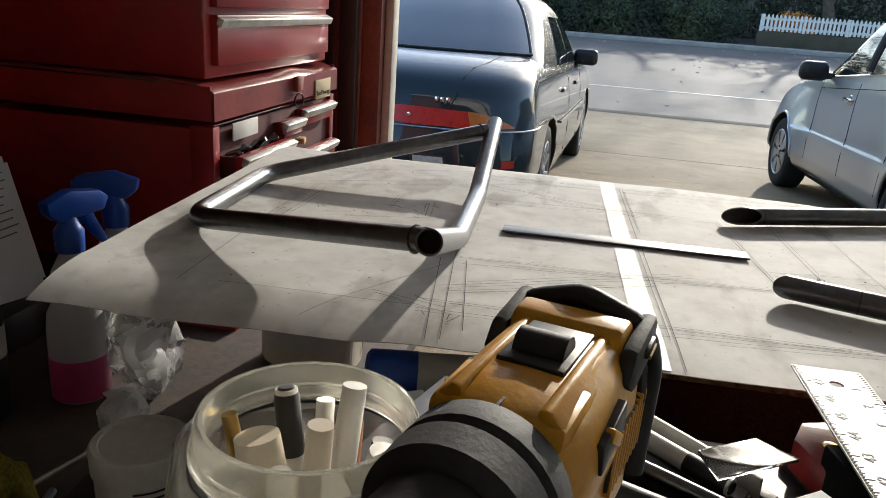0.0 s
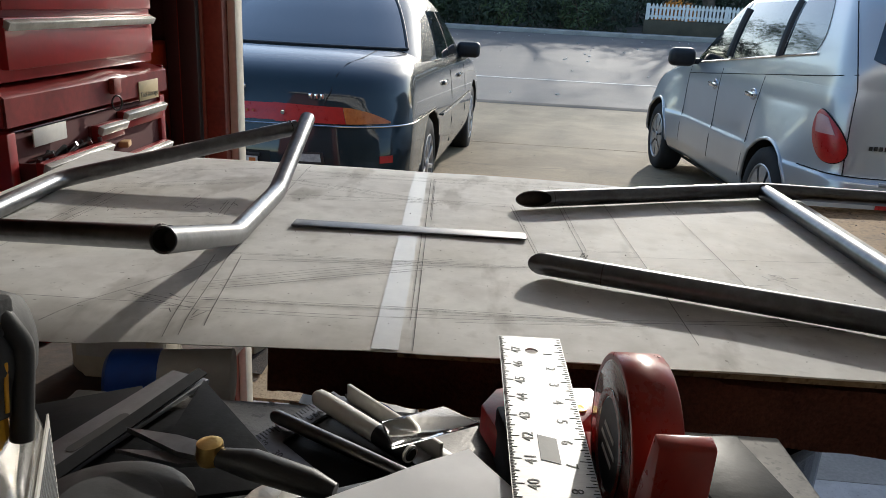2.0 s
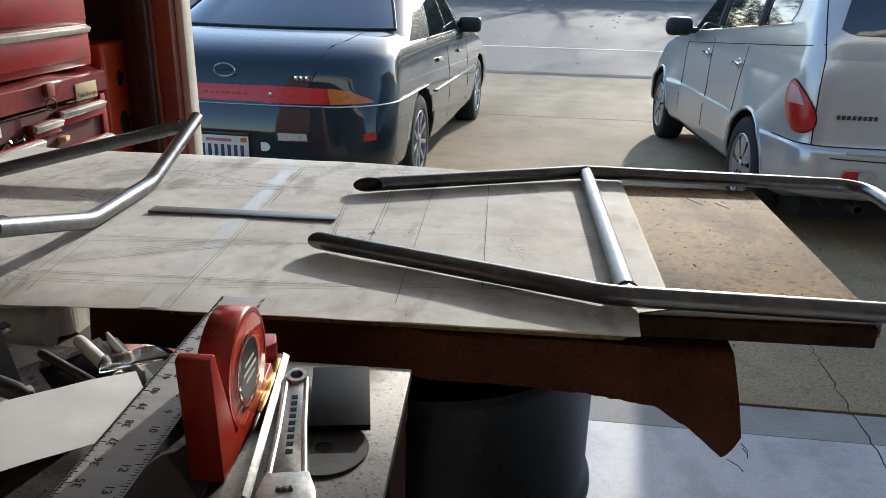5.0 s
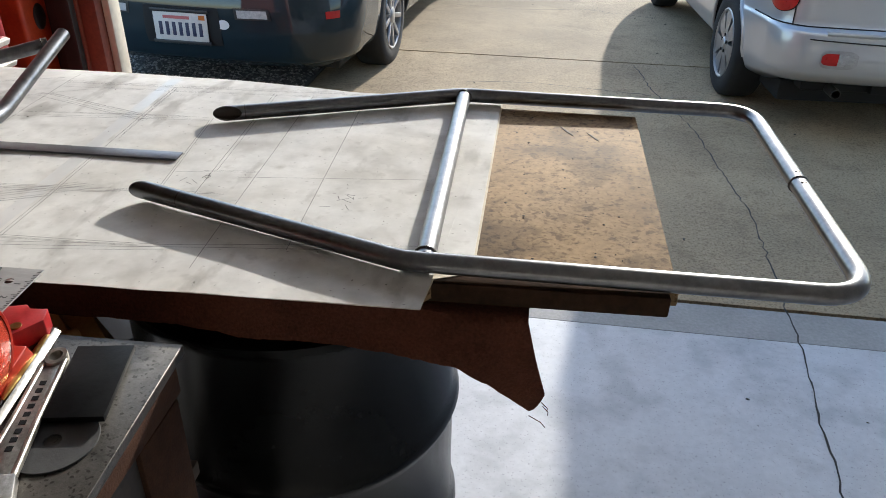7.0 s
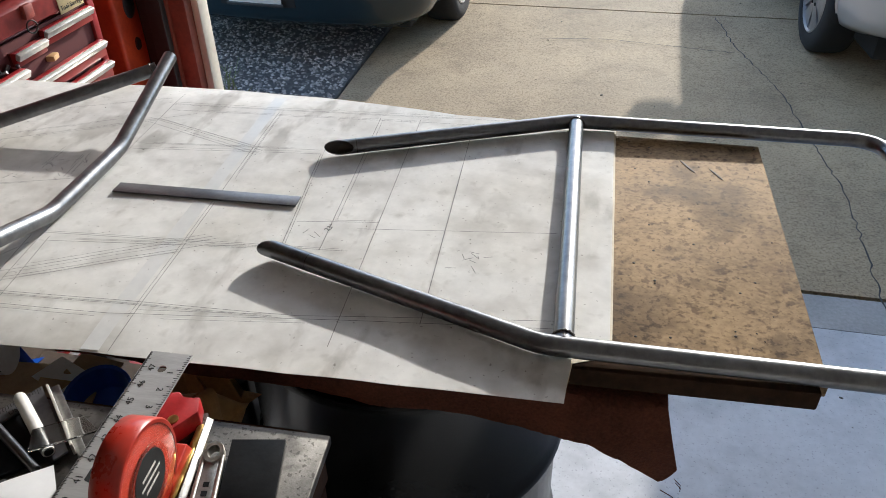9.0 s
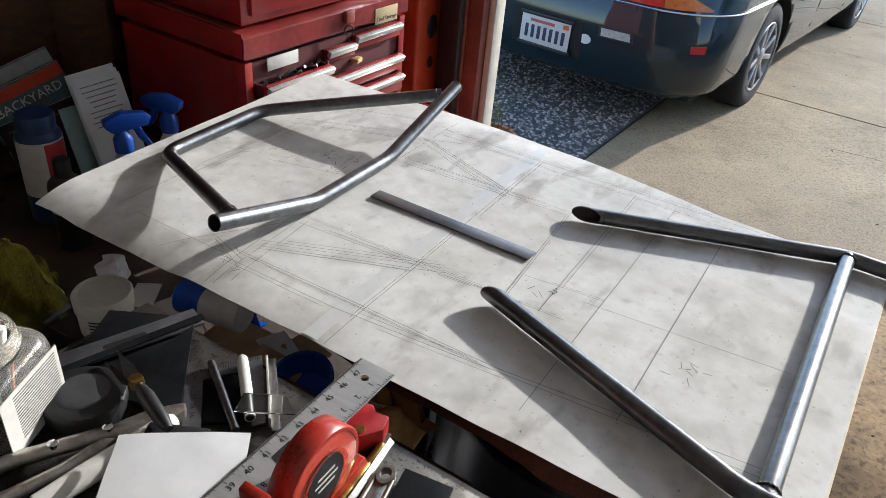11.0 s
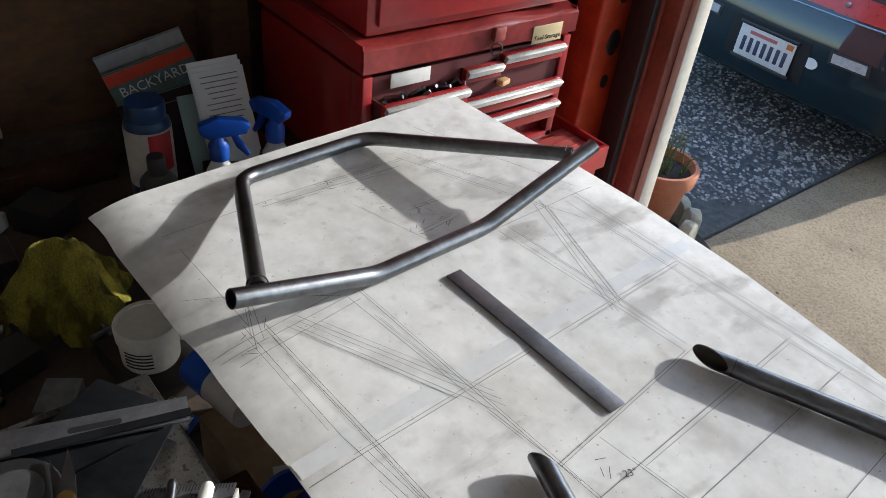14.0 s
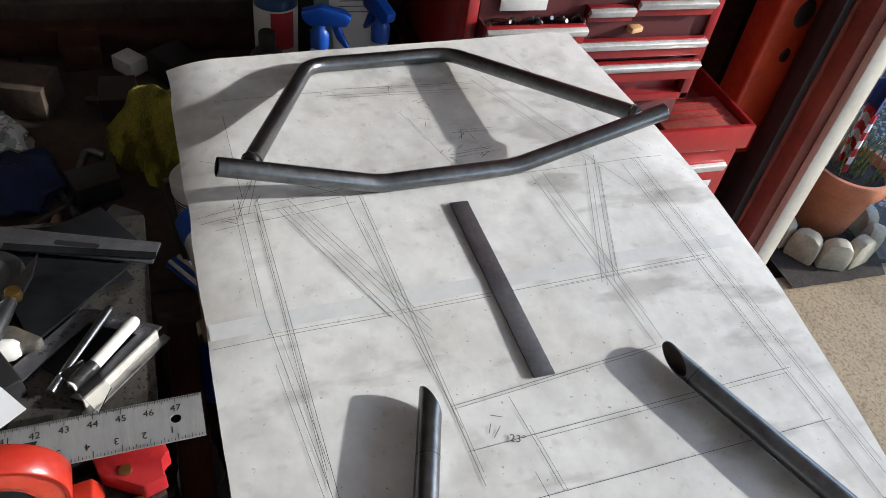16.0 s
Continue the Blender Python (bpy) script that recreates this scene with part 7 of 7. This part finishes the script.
u1, v1 = (B_ - A_).normalized(), (C_ - B_).normalized()
def quadstrip(p, q, wd, inn):
    prism(bm, [(p.x, p.y), (q.x, q.y), (q.x + inn.x * wd, q.y + inn.y * wd), (p.x + inn.x * wd, p.y + inn.y * wd)], BZ + 0.005, BZ + 0.0075)
quadstrip(A_, B_, 0.020, v1)
quadstrip(B_ + v1 * 0.02, C_, 0.016, -u1)
quadstrip(A_ + v1 * 0.02, D_, 0.022, u1)
part("plate", bm, STRIPM, sq, smooth=False)
bm = bmesh.new()
for k in range(30):
    p = A_ + u1 * (0.003 + 0.0031 * k)
    ln = 0.006 if k % 4 else 0.010
    bx = p + v1 * ln / 2
    box(bm, (bx.x, bx.y, BZ + 0.0076), (ln, 0.0009, 0.0004), RZ(math.degrees(math.atan2(v1.y, v1.x))))
tagged(part("graduation", bm, INK, sq, smooth=False), kind="stuff")
pm = A_ + u1 * 0.062 + v1 * 0.0145
part("lettering", words("USA", 0.009, axes((pm.x, pm.y, BZ + 0.0078), u1, -v1), 0.0001), INK, sq, smooth=False)
for n_, k in (("1", 0.072), ("3", 0.012)):
    pm = A_ + u1 * k + v1 * 0.0125
    part("lettering", words(n_, 0.009, axes((pm.x, pm.y, BZ + 0.0078), u1, -v1), 0.0001), INK, sq, smooth=False)
for n_, k in (("30", 0.030), ("24", 0.045), ("18", 0.060), ("16", 0.075)):
    pm = A_ + v1 * k + u1 * 0.011
    part("lettering", words(n_, 0.009, axes((pm.x, pm.y, BZ + 0.0078), v1, u1), 0.0001), INK, sq, smooth=False)
gu = scrap([(1.25, 0.60), (1.295, 0.668), (1.35, 0.60), (1.30, 0.55)], BZ + 0.0005, "dark steel gusset under the square")


def stick(name, a, b, r, m, label, cat, cap=None, n=16, capfrac=0.32):
    a, b = Vector(a), Vector(b)
    L = (b - a).length
    o = empty(name, along(a, b), label, cat)
    part("barrel", lathe(bmesh.new(), [(0, 0), (r * 0.6, 0.0), (r * 0.92, r * 0.5), (r, r * 1.4), (r, L * (1 - capfrac)), (r * 0.9, L), (0, L)], n), m, o)
    if cap:
        part("cap", lathe(bmesh.new(), [(r * 1.02, L * (1 - capfrac)), (r * 1.08, L * (1 - capfrac) + 0.002), (r * 1.0, L * 0.97), (r * 0.6, L + 0.001), (0, L + 0.001)], n), cap, o)
    return o


stick("steel_rod", (1.250, 0.636, BZ + 0.014), (1.358, 0.578, BZ + 0.012), 0.0052, STEEL, "round steel rod on the square", "rod")
mk = stick("marker_pen", (1.276, 0.664, BZ + 0.017), (1.358, 0.600, BZ + 0.014), 0.0072, WHITEP, "white marker pen with a black cap", "marker", BLACKP)
chn = empty("steel_angle", Matrix.Translation((1.338, 0.648, BZ + 0.002)) @ RZ(47.5), "short pale aluminium angle lying on the square", "metal angle")
part("flange", B((0, 0, 0.008), (0.003, 0.110, 0.016), bevel=0.0005), PALEALU, chn)
part("flange", B((0.0065, 0, 0.0015), (0.010, 0.125, 0.003), bevel=0.0005), FORGED, chn)
cs = part("clear_block", P2([(-0.035, -0.012), (0.035, -0.012), (0.020, 0.014), (-0.030, 0.014)], 0, 0.003, None, 0.0004), CLEAR)
cs.visible_shadow = False
cs.matrix_basis = Matrix.Translation((1.368, 0.618, BZ + 0.026)) @ RZ(35) @ RX(8)
tagged(cs, "clear plastic offcut by the rule", "plastic offcut")
wp = part("white_paper", sheet(lambda u, v: Vector((1.294 + 0.104 * u + 0.062 * v, 0.478 + 0.088 * u - 0.078 * v, BZ + 0.044 + 0.003 * math.sin(u * 3) + 0.0012 * wob(u * 3, v * 3) - 0.004 * v)), 16, 12, 0.0004), WHITESH)
tagged(wp, "blank white sheet of paper on the tools", "paper")
tagged(part("paper_rest", B((1.33, 0.515, BZ + 0.012), (0.07, 0.05, 0.032), RZ(30), 0.003), BLACKP), "black block under the paper", "block")
stick("plastic_pipe", (1.296, 0.545, BZ + 0.014), (1.285, 0.385, BZ + 0.014), 0.013, WHITEP, "pale plastic pipe lying on the bench", "pipe", None, 20)

cut = empty("tubing_cutter", pose(1.240, 0.540, BZ + 0.040, 0, 0, -12), "black-handled cutter with a brass screw", "cutter")
part("blade", P2([(-0.065, 0.006), (-0.02, -0.006), (0.0, -0.006), (0.0, 0.008), (-0.03, 0.010)], -0.002, 0.002), STEEL, cut, "bright steel jaw")
part("blade", P2([(-0.060, -0.012), (-0.015, -0.012), (0.0, -0.004), (-0.02, 0.0)], -0.005, -0.002), STEEL, cut, "bright steel jaw")
part("screw", lathe(bmesh.new(), [(0, -0.004), (0.008, -0.004), (0.009, 0), (0.008, 0.009), (0.004, 0.010), (0, 0.009)], 20), BRASS, cut, "brass pivot screw")
part("handle", sweep(bmesh.new(), [(0.005, 0, 0), (0.03, -0.002, 0.002), (0.07, -0.004, 0.0), (0.085, -0.004, -0.002)], [0.006, 0.0095, 0.0085, 0.005], 14), BLACKP, cut, "black handle")
tm = empty("tape_measure", pose(1.195, 0.500, BZ, 0, 0, 20) @ Matrix.Diagonal((1.15, 1.15, 0.75, 1)), "black round tape measure case", "tape measure")
part("case", P2([(0.042 * math.cos(k * 0.2618) * (1 if k < 14 else 1.05), 0.040 * math.sin(k * 0.2618)) for k in range(24)], 0.0, 0.040, None, 0.006), BLACKP, tm)
part("face", lathe(bmesh.new(), [(0.026, 0.0405), (0.022, 0.0425), (0.008, 0.0425), (0, 0.041)], 28), GREYR, tm)
plr = empty("locking_pliers", (0, 0, 0), "worn steel locking pliers", "pliers")
part("upper_handle", sweep(bmesh.new(), fillet([(1.275, 0.520, BZ + 0.012), (1.250, 0.470, BZ + 0.016), (1.215, 0.400, BZ + 0.016), (1.185, 0.300, BZ + 0.012)], 0.05, 6), 0.009, 12), NICKEL, plr)
part("lower_handle", sweep(bmesh.new(), fillet([(1.262, 0.490, BZ + 0.010), (1.262, 0.430, BZ + 0.010), (1.245, 0.35, BZ + 0.010), (1.225, 0.28, BZ + 0.010)], 0.05, 6), 0.008, 12), NICKEL, plr)
part("jaw", P2([(-0.012, -0.02), (0.012, -0.02), (0.018, 0.02), (0.008, 0.05), (-0.004, 0.055), (-0.014, 0.02)], 0.002, 0.020, pose(1.272, 0.515, BZ, 0, 0, -20), 0.003), NICKEL, plr)
for x, y in ((1.258, 0.487), (1.235, 0.437)):
    part("rivet", lathe(bmesh.new(), [(0.006, 0.018), (0.006, 0.026), (0.003, 0.028), (0, 0.028)], 14, Matrix.Translation((x, y, BZ))), CHROME, plr)

# jar with pens
jar = empty("plastic_jar", pose(1.136, 0.422, BZ, 0, 0, 27) @ Matrix.Diagonal((1.2, 1.2, 1.1, 1)), "clear square plastic jar full of markers", "jar")
bm = bmesh.new()
rings = []
for s, z in ((0.094, 0.0), (0.100, 0.004), (0.102, 0.02), (0.102, 0.078), (0.098, 0.088), (0.090, 0.094)):
    rings.append([bm.verts.new((x, y, z)) for x, y in rr(s, s, s * 0.22, 5)])
rings.append([bm.verts.new((0.0385 * math.cos(radians(90 * (k // 6) + 15 * (k % 6) + 7)), 0.0385 * math.sin(radians(90 * (k // 6) + 15 * (k % 6) + 7)), 0.100)) for k in range(24)])
rings.append([bm.verts.new((v.co.x, v.co.y, 0.116)) for v in rings[-1]])
rings += [[bm.verts.new((v.co.x * 0.965, v.co.y * 0.965, max(0.003, v.co.z - (0.0 if i == 0 else 0.0015)))) for v in q] for i, q in enumerate(rings[::-1])]
for a, b in zip(rings, rings[1:]):
    for k in range(24):
        bm.faces.new((a[k], a[(k + 1) % 24], b[(k + 1) % 24], b[k]))
bm.faces.new(rings[0][::-1])
bm.faces.new(rings[-1])
jb = part("jar_wall", bm, JARCLEAR, jar)
jb.visible_shadow = False
part("rim", lathe(bmesh.new(), [(0.0385, 0.098), (0.041, 0.098), (0.0425, 0.101), (0.0425, 0.104), (0.0405, 0.106), (0.0405, 0.113), (0.0395, 0.116), (0.037, 0.116), (0.0365, 0.10), (0.0385, 0.098)], 48), mat("frosted_rim", (0.80, 0.79, 0.73), (0.70, 0.69, 0.63), 0.15, big=20, fine=90, trans=0.93, bump=0.03), jar, "thick clear rim").visible_shadow = False
part("rim_seal", lathe(bmesh.new(), [(0.0405, 0.0945), (0.0425, 0.0955), (0.0425, 0.0975), (0.0405, 0.0985)], 48), BLACKP, jar, "black ring under the rim")
part("dark_contents", P2(rr(0.092, 0.092, 0.02), 0.003, 0.016), BLACKP, jar)
part("label", B((0.0, -0.0516, 0.036), (0.084, 0.0008, 0.050)), ORTAPE, jar, "orange printed label")
part("label_panel", B((-0.008, -0.0523, 0.038), (0.05, 0.0008, 0.022)), LABEL, jar)
part("label_text", words("48 in", 0.012, axes((0.024, -0.0528, 0.054), (1, 0, 0), (0, 0, 1)), 0.0001), FLAGW, jar, smooth=False)
lb = part("back_label", B((0.0516, 0.0, 0.045), (0.0008, 0.084, 0.070)), LABEL, jar, "white printed label")
for k in range(16):
    part("print_bar", B((0.0522, 0.006, 0.074 - 0.0034 * k), (0.0005, 0.062, 0.0012)), GREYC, lb)
for k in range(8):
    part("barcode_bar", B((0.0522, 0.012 + 0.003 * k, 0.016), (0.0005, 0.0012 + 0.0006 * (k % 2), 0.014)), INK, lb)
random.seed(77)
jm = jar.matrix_basis
PENS = ((-0.012, 0.0, -0.018, 0.010, 0.100, 0.0115, CREAM, None), (0.012, 0.012, 0.020, 0.020, 0.114, 0.0065, WHITEP, None), (0.018, -0.008, 0.026, -0.014, 0.104, 0.008, WHITEP, None),
        (0.0, 0.022, -0.006, 0.028, 0.110, 0.006, WHITEP, GREYR), (0.026, 0.006, 0.029, 0.004, 0.096, 0.006, GREYR, None), (-0.022, -0.014, -0.026, -0.018, 0.092, 0.0065, LABEL, None),
        (0.004, -0.022, 0.006, -0.029, 0.100, 0.0065, WHITEP, None), (-0.024, 0.016, -0.028, 0.018, 0.106, 0.004, BRASS, None), (0.024, 0.020, 0.022, 0.024, 0.094, 0.004, TERRA, None),
        (0.008, 0.026, 0.010, 0.030, 0.102, 0.005, WHITEP, None), (-0.004, -0.010, 0.004, -0.004, 0.112, 0.0065, CREAM, None), (-0.016, -0.022, -0.012, -0.026, 0.108, 0.0055, WHITEP, None))
for k, (x, y, tx, ty, h, r, mt, cap) in enumerate(PENS):
    p = stick("marker_pen", jm @ Vector((x * 0.6, y * 0.6, 0.018)), jm @ Vector((tx, ty, h)), r, mt, "pale marker pen standing in the jar" if k else "short pale plastic tube standing in the jar", "marker", cap, 14)
    tagged(p, group="pens in the jar")

# cordless drill; local x runs towards the chuck
dm = Matrix.Translation((1.237, 0.315, 1.1375)) @ RZ(255) @ Matrix.Scale(0.57, 4)
drill = empty("cordless_drill", dm, "yellow and black cordless drill standing on its battery", "drill")
part("battery", B((0.005, 0, 0.028), (0.105, 0.068, 0.050), bevel=0.008, seg=3), BLACKP, drill, "black battery pack")
part("battery_shoe", B((0.0, 0, 0.060), (0.095, 0.060, 0.018), bevel=0.006), YELLOW, drill)
part("grip", sweep(bmesh.new(), [(-0.005, 0, 0.062), (-0.012, 0, 0.10), (-0.010, 0, 0.145), (0.0, 0, 0.17)], [0.021, 0.0175, 0.0185, 0.024], 20), BLACKP, drill, "black rubber grip")
part("trigger", B((0.018, 0, 0.140), (0.016, 0.016, 0.030), bevel=0.004), BLACKP, drill)
hz = 0.190


def shell(stations, sec):
    """A skin over stations (x, half width, half height) with the section sec."""
    bm = bmesh.new()
    rings = [[bm.verts.new((x, w_ * py, hz + h_ * pz)) for py, pz in sec] for x, w_, h_ in stations]
    n = len(sec)
    for a, b in zip(rings, rings[1:]):
        for k in range(n):
            bm.faces.new((a[k], a[(k + 1) % n], b[(k + 1) % n], b[k]))
    bm.faces.new(rings[0][::-1])
    bm.faces.new(rings[-1])
    bmesh.ops.recalc_face_normals(bm, faces=bm.faces)
    return bm


SEC = [(0.0, -1.0), (0.55, -0.94), (0.92, -0.62), (1.02, -0.1), (0.98, 0.3), (0.86, 0.62), (0.66, 0.86), (0.58, 0.90), (0.0, 0.92)]
SEC = SEC + [(-y, z) for y, z in SEC[-2:0:-1]]
part("housing", shell([(-0.050, 0.031, 0.034), (-0.03, 0.034, 0.036), (0.0, 0.035, 0.036), (0.035, 0.034, 0.035), (0.052, 0.032, 0.033), (0.058, 0.029, 0.030)], SEC), YELLOW, drill, "yellow plastic housing")
part("back_cap", shell([(-0.084, 0.014, 0.018), (-0.080, 0.022, 0.026), (-0.070, 0.029, 0.032), (-0.056, 0.034, 0.0365), (-0.046, 0.0355, 0.038), (-0.043, 0.034, 0.036)], SEC), GREYR, drill, "grey rubber back cap")
part("motor_cover", P2(rr(0.088, 0.066, 0.014), -0.046, 0.0, Matrix.Translation((-0.010, 0, hz)), 0.004), YELLOW, drill)
part("rear_bumper", sweep(bmesh.new(), fillet([(-0.052, -0.034, hz - 0.046), (-0.060, -0.034, hz + 0.006), (-0.050, -0.030, hz + 0.030), (-0.052, 0.0, hz + 0.039), (-0.050, 0.030, hz + 0.030), (-0.060, 0.034, hz + 0.006), (-0.052, 0.034, hz - 0.046)], 0.02, 5), 0.006, 10), BLACKP, drill, "black rubber bumper round the back")
# flat yellow frame round the dark speed window
part("front_bridge", P2([(0.022, 0.030), (0.056, 0.028), (0.060, 0.020), (0.022, 0.022)], -0.027, 0.027, axes((0, 0, hz), (1, 0, 0), (0, 0, 1)), 0.003), YELLOW, drill)
part("rear_bridge", P2([(-0.050, 0.030), (-0.040, 0.037), (-0.024, 0.036), (-0.020, 0.030), (-0.020, 0.022), (-0.050, 0.022)], -0.026, 0.026, axes((0, 0, hz), (1, 0, 0), (0, 0, 1)), 0.003), YELLOW, drill)
for sd in (1, -1):
    part("top_rail", P2([(0.014, 0.024), (0.015, 0.033), (0.019, 0.034), (0.027, 0.026), (0.027, 0.020)], -0.045, 0.054, axes((0, 0, hz), (0, sd, 0), (0, 0, 1)) if sd > 0 else axes((0.009, 0, hz), (0, sd, 0), (0, 0, 1)), 0.002), YELLOW, drill)
part("speed_window", B((0.001, 0, hz + 0.0325), (0.044, 0.029, 0.003), bevel=0.001), BLACKP, drill)
part("speed_switch", sweep(bmesh.new(), [(0.006, -0.011, hz + 0.033), (0.006, 0.011, hz + 0.033)], 0.0085, 20), BLACKP, drill, "black speed slider")
part("top_seam", B((0.040, 0, hz + 0.0298), (0.034, 0.0012, 0.002)), GREYR, drill)
for sd in (1, -1):
    part("over_mould", P2([(-0.058, 0.036), (-0.020, 0.030), (-0.010, 0.018), (-0.022, 0.010), (-0.058, 0.016)], 0.026, 0.0345, axes((0, 0, hz), (1, 0, 0), (0, 0, 1)) if sd < 0 else Matrix.Diagonal((1, -1, 1, 1)) @ axes((0, 0, hz), (1, 0, 0), (0, 0, 1)), 0.003), GREYR, drill, "grey rubber strip")
    part("slot", B((-0.040, sd * 0.0345, hz + 0.026), (0.014, 0.004, 0.005), RY(8), 0.001), BLACKP, drill)
    part("slot_bar", B((-0.040, sd * 0.0352, hz + 0.0245), (0.012, 0.004, 0.0018), RY(8)), YELLOW, drill)
    part("side_window", B((0.014, sd * 0.0335, hz + 0.008), (0.034, 0.005, 0.014), RY(8), 0.001), BLACKP, drill)
    part("side_rib", B((0.014, sd * 0.0352, hz + 0.008), (0.006, 0.004, 0.020), RY(58), 0.001), YELLOW, drill)
    part("vent_recess", B((-0.022, sd * 0.0332, hz - 0.012), (0.056, 0.004, 0.030), RY(-6), 0.002), BLACKP, drill)
    for k in range(9):
        part("vent_fin", B((-0.046 + 0.0062 * k, sd * 0.0340, hz - 0.012), (0.0026, 0.004, 0.028), RY(-6), 0.0008), YELLOW, drill)
part("clutch_ring", lathe(bmesh.new(), [(0.0, 0.054), (0.030, 0.054), (0.034, 0.060), (0.034, 0.072), (0.031, 0.075), (0.034, 0.078), (0.033, 0.092), (0.028, 0.096), (0, 0.096)], 40, Matrix.Translation((0, 0, hz)) @ RY(90)), GREYR, drill, "dark numbered clutch ring")
part("chuck", lathe(bmesh.new(), [(0.0, 0.09), (0.026, 0.094), (0.0265, 0.115), (0.022, 0.135), (0.014, 0.142), (0.006, 0.143), (0, 0.138)], 36, Matrix.Translation((0, 0, hz)) @ RY(90)), BLACKP, drill, "black keyless chuck")
tagged(part("tool_case", B((1.237, 0.315, BZ + 0.048), (0.070, 0.045, 0.0965), RZ(75), 0.006, 3), BLACKP), "black plastic case under the drill", "case")
